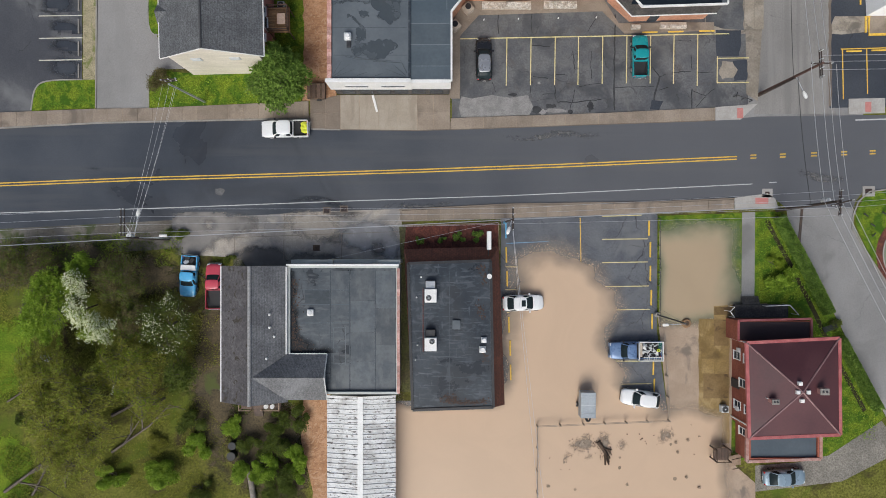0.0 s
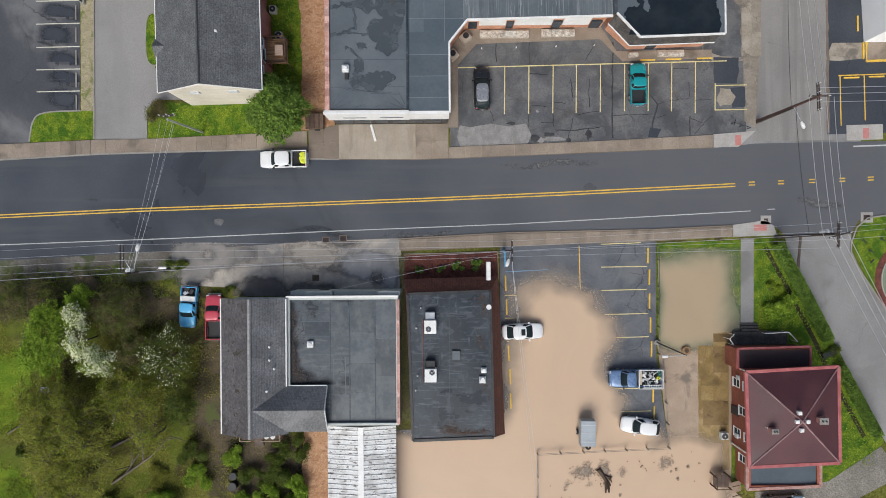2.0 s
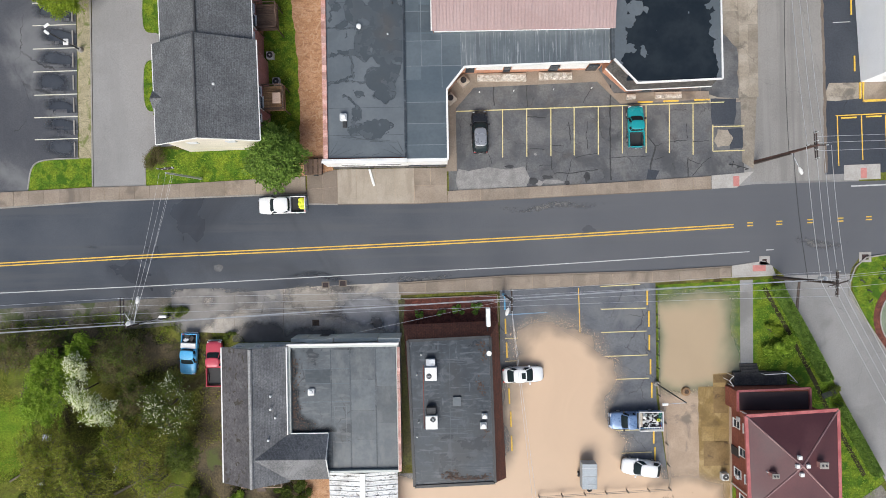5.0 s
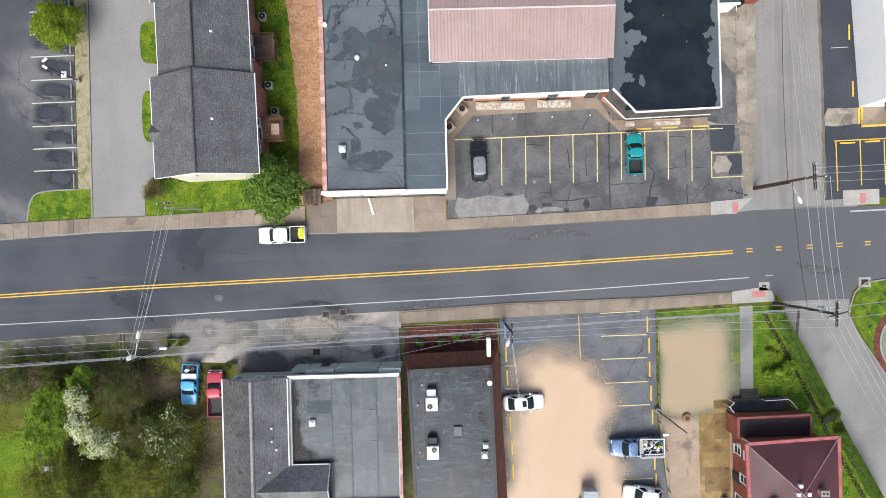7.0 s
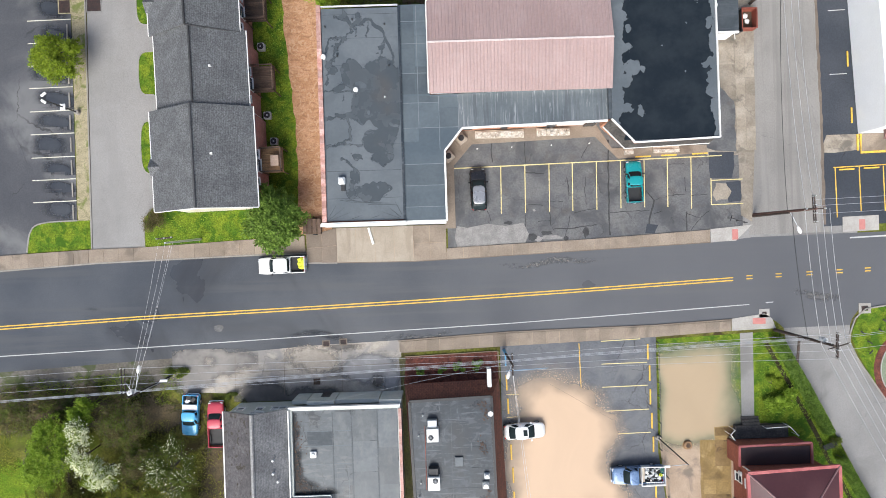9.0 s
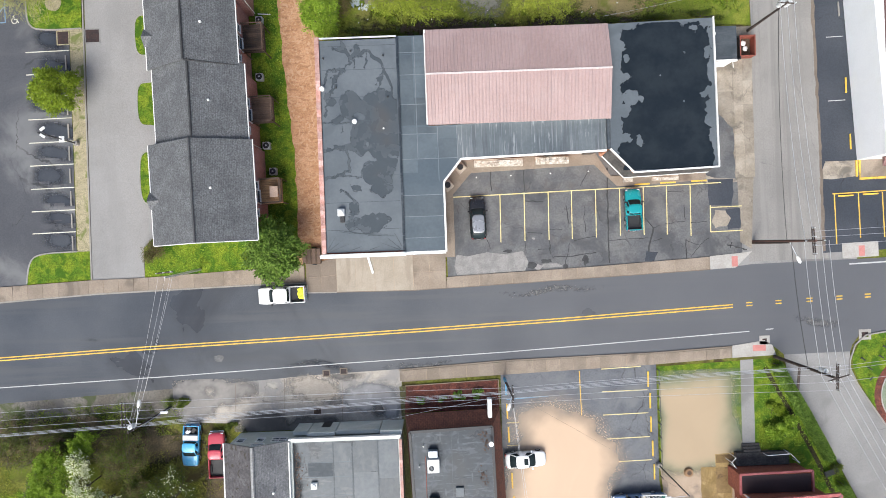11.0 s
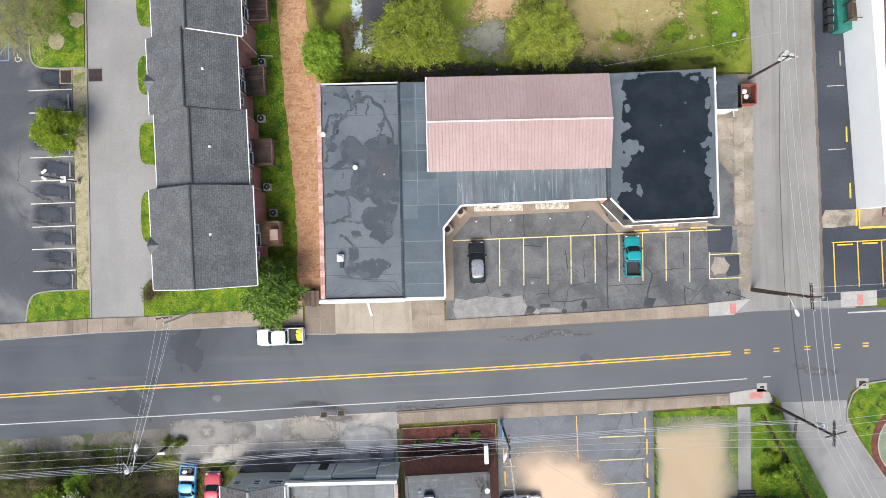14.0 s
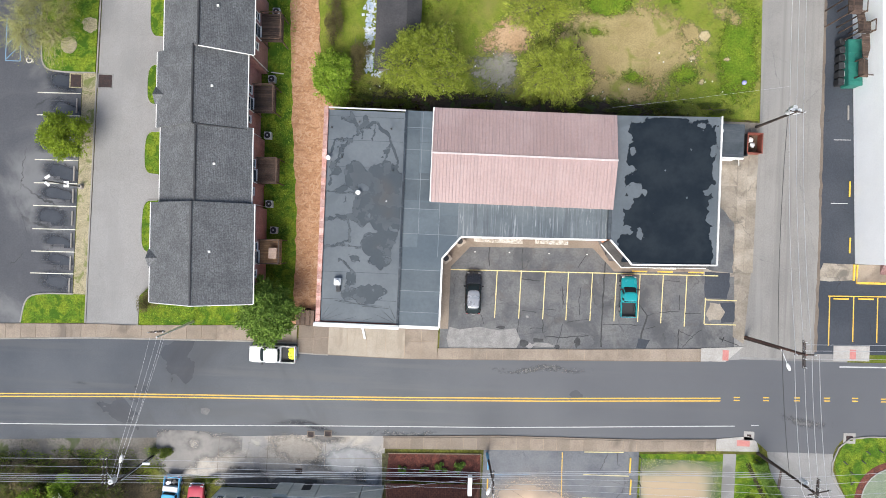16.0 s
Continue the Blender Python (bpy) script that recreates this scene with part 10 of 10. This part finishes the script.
tree("dark_tree", "dark leafy tree at the edge of the clearing", (-29.6, -13.6, 0), 4.4, 2.3, LEAF_DARK, 9000, 0.1, 146, 200, 0.15, oval=(0.9, 1.3, 0), spray=0.28)
tree("dark_tree", "dark budding tree in the wild plot", (-34.6, -8.0, 0), 4.0, 2.4, LEAF_DARK, 7000, 0.085, 147, 200, 0.12, extra=(LEAF_BROWN, 0.5), spray=0.3)
tree("budding_tree", "big olive-green budding tree with bare limbs", (-40.9, -16.6, 0), 8.0, 5.6, LEAF_OLIVE, 34000, 0.085, 46, 760, 0.3, extra=(LEAF_YELLOW, 0.3), spray=0.33)
tree("budding_tree", "olive budding tree over the rough grass", (-44.6, -13.4, 0), 5.5, 3.2, LEAF_OLIVE, 13000, 0.085, 47, 320, 0.2, extra=(LEAF_YELLOW, 0.35), spray=0.3)
tree("budding_tree", "thin olive budding tree in the wild plot", (-35.0, -13.0, 0), 6.0, 4.0, LEAF_OLIVE, 12000, 0.08, 48, 360, 0.2, extra=(LEAF_ROUND, 0.25), spray=0.34)
tree("budding_tree", "olive budding tree in the wild plot", (-40.3, -21.6, 0), 7.0, 4.6, LEAF_OLIVE, 17000, 0.085, 49, 420, 0.26, extra=(LEAF_YELLOW, 0.3), spray=0.33)
tree("budding_tree", "thin olive budding tree beside fallen limbs", (-32.4, -17.2, 0), 5.0, 2.4, LEAF_OLIVE, 2600, 0.08, 149, 120, 0.16, extra=(LEAF_ROUND, 0.3), spray=0.34)
for k, (x, y, rx, ry, h, m) in enumerate(((-38.0, -26.2, 2.2, 1.5, 1.8, LEAF_BRIGHT), (-32.2, -25.9, 2.3, 1.8, 2.2, LEAF_BRIGHT), (-28.4, -22.6, 1.5, 1.6, 1.6, LEAF_BRIGHT), (-28.9, -19.8, 1.5, 1.6, 1.8, LEAF_DARK), (-17.0, -22.9, 1.8, 1.6, 2.2, LEAF_BRIGHT), (-19.2, -19.8, 1.9, 1.4, 1.8, LEAF_DARK),
                                        (-22.4, -25.8, 1.8, 1.8, 1.9, LEAF_BRIGHT), (-19.8, -22.6, 2.0, 1.9, 2.0, LEAF_DARK), (-24.0, -20.2, 1.3, 1.5, 1.5, LEAF_BRIGHT), (-18.8, -26.6, 2.4, 2.2, 2.2, LEAF_DARK), (-20.4, -24.6, 1.5, 1.4, 2.3, LEAF_BRIGHT), (-16.7, -19.4, 1.4, 1.8, 1.8, LEAF_DARK), (-17.0, -25.6, 1.5, 1.5, 1.7, LEAF_BRIGHT), (-22.4, -22.6, 1.2, 1.4, 1.4, LEAF_DARK),
                                        (-34.0, -11.0, 2.2, 1.4, 1.2, LEAF_OLIVE), (-48.5, -19.5, 1.2, 1.2, 0.9, LEAF_DARK), (-28.0, -27.6, 1.6, 1.8, 1.6, LEAF_DARK), (-43.4, -2.8, 1.8, 1.3, 1.5, LEAF_DARK),
                                        (-30.6, 2.0, 1.3, 0.8, 0.7, LEAF_DARK), (-24.9, -1.0, 0.9, 0.7, 0.7, LEAF_DARK), (-33.2, -22.5, 1.8, 1.5, 1.2, LEAF_OLIVE), (-45.6, -23.4, 1.6, 1.4, 1.2, LEAF_OLIVE))):
    bush("bush", "bright green leafy bush in the wild plot" if m is LEAF_BRIGHT else ("olive twiggy bush in the wild plot" if m is LEAF_OLIVE else "dark leafy bush in the wild plot"), (x, y, 0), rx, ry, h, m, int(1700 * rx * ry), 0.13 if m is LEAF_BRIGHT else 0.1, 60 + k, group="wild plot bushes")
# fallen grey limbs among the weeds
rnd = random.Random(77)
for x, y, dx, dy, ln, r in ((-38.4, -19.2, 0.89, 0.46, 4.0, 0.24), (-38.4, -23.4, 0.82, 0.57, 6.0, 0.2), (-37.4, -16.2, 0.95, -0.3, 2.2, 0.16), (-50.8, -28.0, 0.81, 0.59, 6.0, 0.22), (-47.6, -28.4, 0.5, 0.86, 5.0, 0.16), (-50.5, -17.6, 0.8, 0.5, 2.6, 0.12), (-43.8, -27.5, 0.1, 1.0, 3.5, 0.13)):
    bm = bmesh.new()
    branch(bm, Vector((0, 0, 0.2)), Vector((dx, dy, 0.12)).normalized(), ln, r, 2)
    single("fallen_branch", bm, BARK, "bare grey fallen limb in the weeds", "branch", (x, y, 0.0), group="fallen limbs")
# rough grass and weeds: clumps nobody could count
g = np.random.default_rng(5)


def tufts(name, label, polybox, n, size, material, seed, keep):
    g = np.random.default_rng(seed)
    x = g.uniform(polybox[0], polybox[2], n * 3)
    y = g.uniform(polybox[1], polybox[3], n * 3)
    ok = np.array([keep(a, b) for a, b in zip(x, y)])
    x, y = x[ok][:n], y[ok][:n]
    pts = np.stack([x, y, g.uniform(0.03, 0.22, len(x))], 1)
    o = new(name, leaf_mesh(name, pts, g.uniform(0.5, 1.4, len(x)) * size, material, seed, 0.2))
    tagged(o, label, "grass", "", "stuff")


def wild(x, y):
    return noise.noise((x * 0.22, y * 0.22, 1.0)) > -0.05 and not (-24.5 < x < -4 and y > -19.5) and y < line_y(ROAD_S, x) - 2.2 - (x < -30) * 3.0 and not (x > -16.3) and not (-31 < x < -24 and y > -7.5)


tufts("rough_grass", "rough olive grass and weeds of the wild plot", (-56, -34, -24.3, 3), 26000, 0.08, LEAF_OLIVE, 3, wild)
tufts("rough_grass", "fresh green weeds of the wild plot", (-56, -34, -16.3, 3), 26000, 0.10, LEAF_DARK, 4, lambda x, y: wild(x + 30, y) and wild(x, y) or (x > -25 and wild(x, y)))
tufts("rough_grass", "tufts of meadow grass behind the store", (-14, 44.2, 36.8, 60), 5000, 0.07, LEAF_DARK, 6, lambda x, y: noise.noise((x * 0.3, y * 0.3, 4.0)) > 0.05 and not (14 < x < 28 and 48.5 < y < 54.5))
tufts("rough_grass", "fresh tufts of meadow grass behind the store", (-14, 44.2, 36.8, 60), 9000, 0.07, LEAF_ROUND, 16, lambda x, y: noise.noise((x * 0.3, y * 0.3, 9.0)) > 0.05 and not (14 < x < 28 and 48.5 < y < 54.5))
tufts("lawn_blades", "uneven green blades of the mown lawns", (24.9, -24, 50, 4), 7000, 0.09, LEAF_BRIGHT, 7, lambda x, y: (x > 36.3 and y > -6 and x < 39.5 + (3.7 - y) * 0.52) or (x > 42.6 and y < -8 and x < 41.0 + (0.0 - y) * 0.53 and y > -22))
tufts("lawn_blades", "uneven green blades of the townhouse lawns", (-34, 16.5, -16.5, 60), 6500, 0.09, LEAF_BRIGHT, 8, lambda x, y: (y < 19.8 and y > 16.9 + 0.03 * (x + 24)) or (x > -19.4 and x < -17.3 and y > 21))
tufts("rough_grass", "weedy olive grass of the road verge", (-60, -2, -30.3, 2.2), 6000, 0.085, LEAF_DARK, 9, lambda x, y: y < line_y(ROAD_S, x) - 1.3 and noise.noise((x * 0.35, y * 0.5, 3.0)) > -0.12)
tufts("rough_grass", "fresh green tufts of the road verge", (-60, -2, -30.3, 2.2), 3500, 0.08, LEAF_ROUND, 10, lambda x, y: y < line_y(ROAD_S, x) - 1.2 and noise.noise((x * 0.3, y * 0.5, 8.0)) > 0.1)
# mulch bed shrubs and the corner hedge
for x, y, r in ((-2.9, 1.1, 0.65), (-0.3, 1.2, 0.55), (1.7, 1.35, 0.75), (4.0, 1.6, 0.8)):
    bush("shrub", "small green shrub in the red mulch", (x, y, 0.08), r, r * 0.85, 0.7, LEAF_DEEP, 500, 0.13, int(80 + x * 3), group="mulch shrubs")
hd = [(38.3, 3.8), (39.6, 1.3), (41.2, -1.6), (42.6, -4.4), (44.0, -7.2)]
hd2 = [(45.3, -10.2), (46.8, -13.0), (48.3, -15.8), (49.6, -18.2)]
# the hedge's shade on the lawn is laid down as a dark ribbon
HEDGE_SHADE = mk("hedge_shade_tone", (0.03, 0.027, 0.014), (0.055, 0.05, 0.026), 0.95, 0.8, 6, 0.4, 0.6, spec=0.1)
single("hedge_shade_strip", ribbon([(x - 0.95, y - 0.45) for x, y in hd + hd2], 0.5, 0.0, 0.034), HEDGE_SHADE, "dark strip painting the hedge's shade on the lawn", "ground", kind="structure")
for chain, wdt in ((hd, 0.62), (hd2, 0.55)):
    hedge = thing("hedge", "clipped deep green hedge along the side street", "hedge", (*chain[0], 0.02), group="street hedges")
    g = np.random.default_rng(int(chain[0][0]))
    cs = []
    for a, b in zip(chain, chain[1:]):
        n = 3600
        t = g.uniform(0, 1, n)
        dx, dy = b[0] - a[0], b[1] - a[1]
        ln = math.hypot(dx, dy)
        off = g.uniform(-1, 1, n)
        off = np.sign(off) * np.abs(off) ** 0.6 * wdt
        z = 1.7 * np.clip(1 - (off / (wdt * 1.12)) ** 4, 0.05, 1) * g.uniform(0.55, 1.05, n)
        cs.append(np.stack([a[0] + dx * t - dy / ln * off - chain[0][0], a[1] + dy * t + dx / ln * off - chain[0][1], z], 1))
    pts = np.concatenate(cs)
    o = new("foliage", leaf_mesh("foliage", pts, g.uniform(0.06, 0.14, len(pts)), LEAF_DEEP, 91))
    o.parent = hedge
    bm = bmesh.new()
    for a, b in zip(chain, chain[1:]):
        for k in range(4):
            p = Vector(a).lerp(Vector(b), k / 4) - Vector(chain[0])
            tube(bm, (p.x, p.y, -0.05), (p.x + 0.1, p.y, 1.3), 0.05, 0.02, 5)
    part("stem", bm, BARK, hedge)
bush("bush", "bright green spreading bush on the lawn", (38.9, -3.6, 0.02), 1.9, 1.6, 1.5, LEAF_BRIGHT, 3200, 0.17, 95)
bush("bush", "dark green bush on the lawn", (38.0, -1.6, 0.02), 1.4, 0.9, 0.6, LEAF_ROUND, 1600, 0.12, 96)
bush("bush", "small bush at the street end of the hedge", (45.0, -8.6, 0.02), 0.8, 0.9, 0.7, LEAF_DARK, 700, 0.12, 97)
# made-up slats on legs stand in for a dark gap with steps
st2 = thing("garden_bench", "dark slats standing in for the gap and steps beside the hedge", "bench", (44.4, -9.0, 0.02), 20)
for k in range(4):
    part("slat", one(-0.8, -0.3 + 0.16 * k, 0.42, 0.8, -0.18 + 0.16 * k, 0.46), BLACK_STEEL, st2)
for x in (-0.65, 0.65):
    part("leg", one(x - 0.04, -0.25, 0, x + 0.04, 0.25, 0.42), BLACK_STEEL, st2)


# ---- paving slabs, piece by piece ----
def paving(name, label, near, far, x0, x1, step, z, rows=1, material=CONCRETE):
    base = thing(name, label, "pavement", ((x0 + x1) / 2, 0, 0), kind="structure")
    mid = (x0 + x1) / 2
    x = x0
    k = 0
    while x < x1 - 0.05:
        xe = min(x + step, x1)
        for r in range(rows):
            def yy(xx, f):
                a, b = line_y(near, xx), line_y(far, xx)
                return a + (b - a) * f
            f0, f1 = r / rows, (r + 1) / rows
            g_ = 0.018
            pts = [(x + g_ - mid, yy(x, f0) + g_), (xe - g_ - mid, yy(xe, f0) + g_), (xe - g_ - mid, yy(xe, f1) - g_), (x + g_ - mid, yy(x, f1) - g_)]
            part("slab", slab(pts, -0.2, z + 0.004 * ((k * 7 + r * 3) % 4)), material, base)
        x = xe
        k += 1
    bed = [(x0 - mid, line_y(near, x0)), (x1 - mid, line_y(near, x1)), (x1 - mid, line_y(far, x1)), (x0 - mid, line_y(far, x0))]
    n = 24
    lo = [(x0 + (x1 - x0) * i / n - mid, line_y(near, x0 + (x1 - x0) * i / n) + 0.02) for i in range(n + 1)]
    hi = [(x0 + (x1 - x0) * i / n - mid, line_y(far, x0 + (x1 - x0) * i / n) - 0.02) for i in range(n + 1)]
    part("bedding", slab(lo + hi[::-1], -0.25, z - 0.03), GRAVEL, base, "sand in the joints")


N_BACK = [(-60, 15.6), (-51.5, 15.9), (-40.4, 16.35), (-34.5, 16.4), (-24, 16.85), (-15.7, 17.2), (-14.5, 17.4)]
N_NEAR = [(-60, 13.84), (-51.5, 14.18), (-39.7, 14.78), (-21, 15.18), (-15.7, 15.2), (-14, 15.2)]
paving("pavement_north_west", "tan concrete pavement slabs along the road", N_NEAR, N_BACK, -60, -15.7, 1.75, 0.12)
F_NEAR = [(-15.6, 13.98), (-3.3, 13.83), (2.2, 13.98)]
F_BACK = [(-15.6, 17.4), (-12.6, 17.65), (-12.4, 17.93), (0.6, 17.95), (2.2, 17.95)]
paving("pavement_store_west", "damp brown concrete pavement beside the store", F_NEAR, F_BACK, -15.5, -12.0, 1.75, 0.12, 2, CONCRETE_DARK)
paving("pavement_store", "pale tan concrete apron before the store", F_NEAR, F_BACK, -12.0, -3.1, 2.22, 0.12, 1, CONCRETE_LIGHT)
paving("pavement_store_east", "worn brown concrete pavement before the store", F_NEAR, F_BACK, -3.1, 0.7, 1.9, 0.12, 2, CONCRETE)
E_NEAR = [(0.7, 13.93), (2.2, 13.98), (16.6, 14.48), (31.4, 14.98)]
E_BACK = [(0.7, 15.2), (2.2, 15.3), (17.9, 15.8), (31.4, 16.45)]
paving("pavement_north_east", "tan concrete pavement slabs before the lot", E_NEAR, E_BACK, 0.75, 31.35, 1.9, 0.11)
S_NEAR = [(-5.2, 3.3), (6.2, 3.6), (24.5, 4.15), (33.6, 4.6)]
S_FAR = [(-5.2, 4.5), (7.5, 5.14), (24.5, 5.4), (33.6, 5.78)]
paving("pavement_south", "tan concrete pavement slabs along the south side", S_NEAR, S_FAR, -5.1, 33.5, 1.55, 0.12)
paving("yard_slabs", "row of stained tan slabs between store and street", [(34.75, 25.5), (37.1, 25.5)], [(34.75, 42.4), (37.1, 42.4)], 34.8, 37.0, 1.1, 0.046, 6, YARD)
paving("yard_slabs_rear", "stained tan slabs behind the store corner", [(30.4, 33.0), (34.75, 33.0)], [(30.4, 38.0), (34.75, 38.0)], 30.5, 34.7, 2.1, 0.044, 2, YARD)
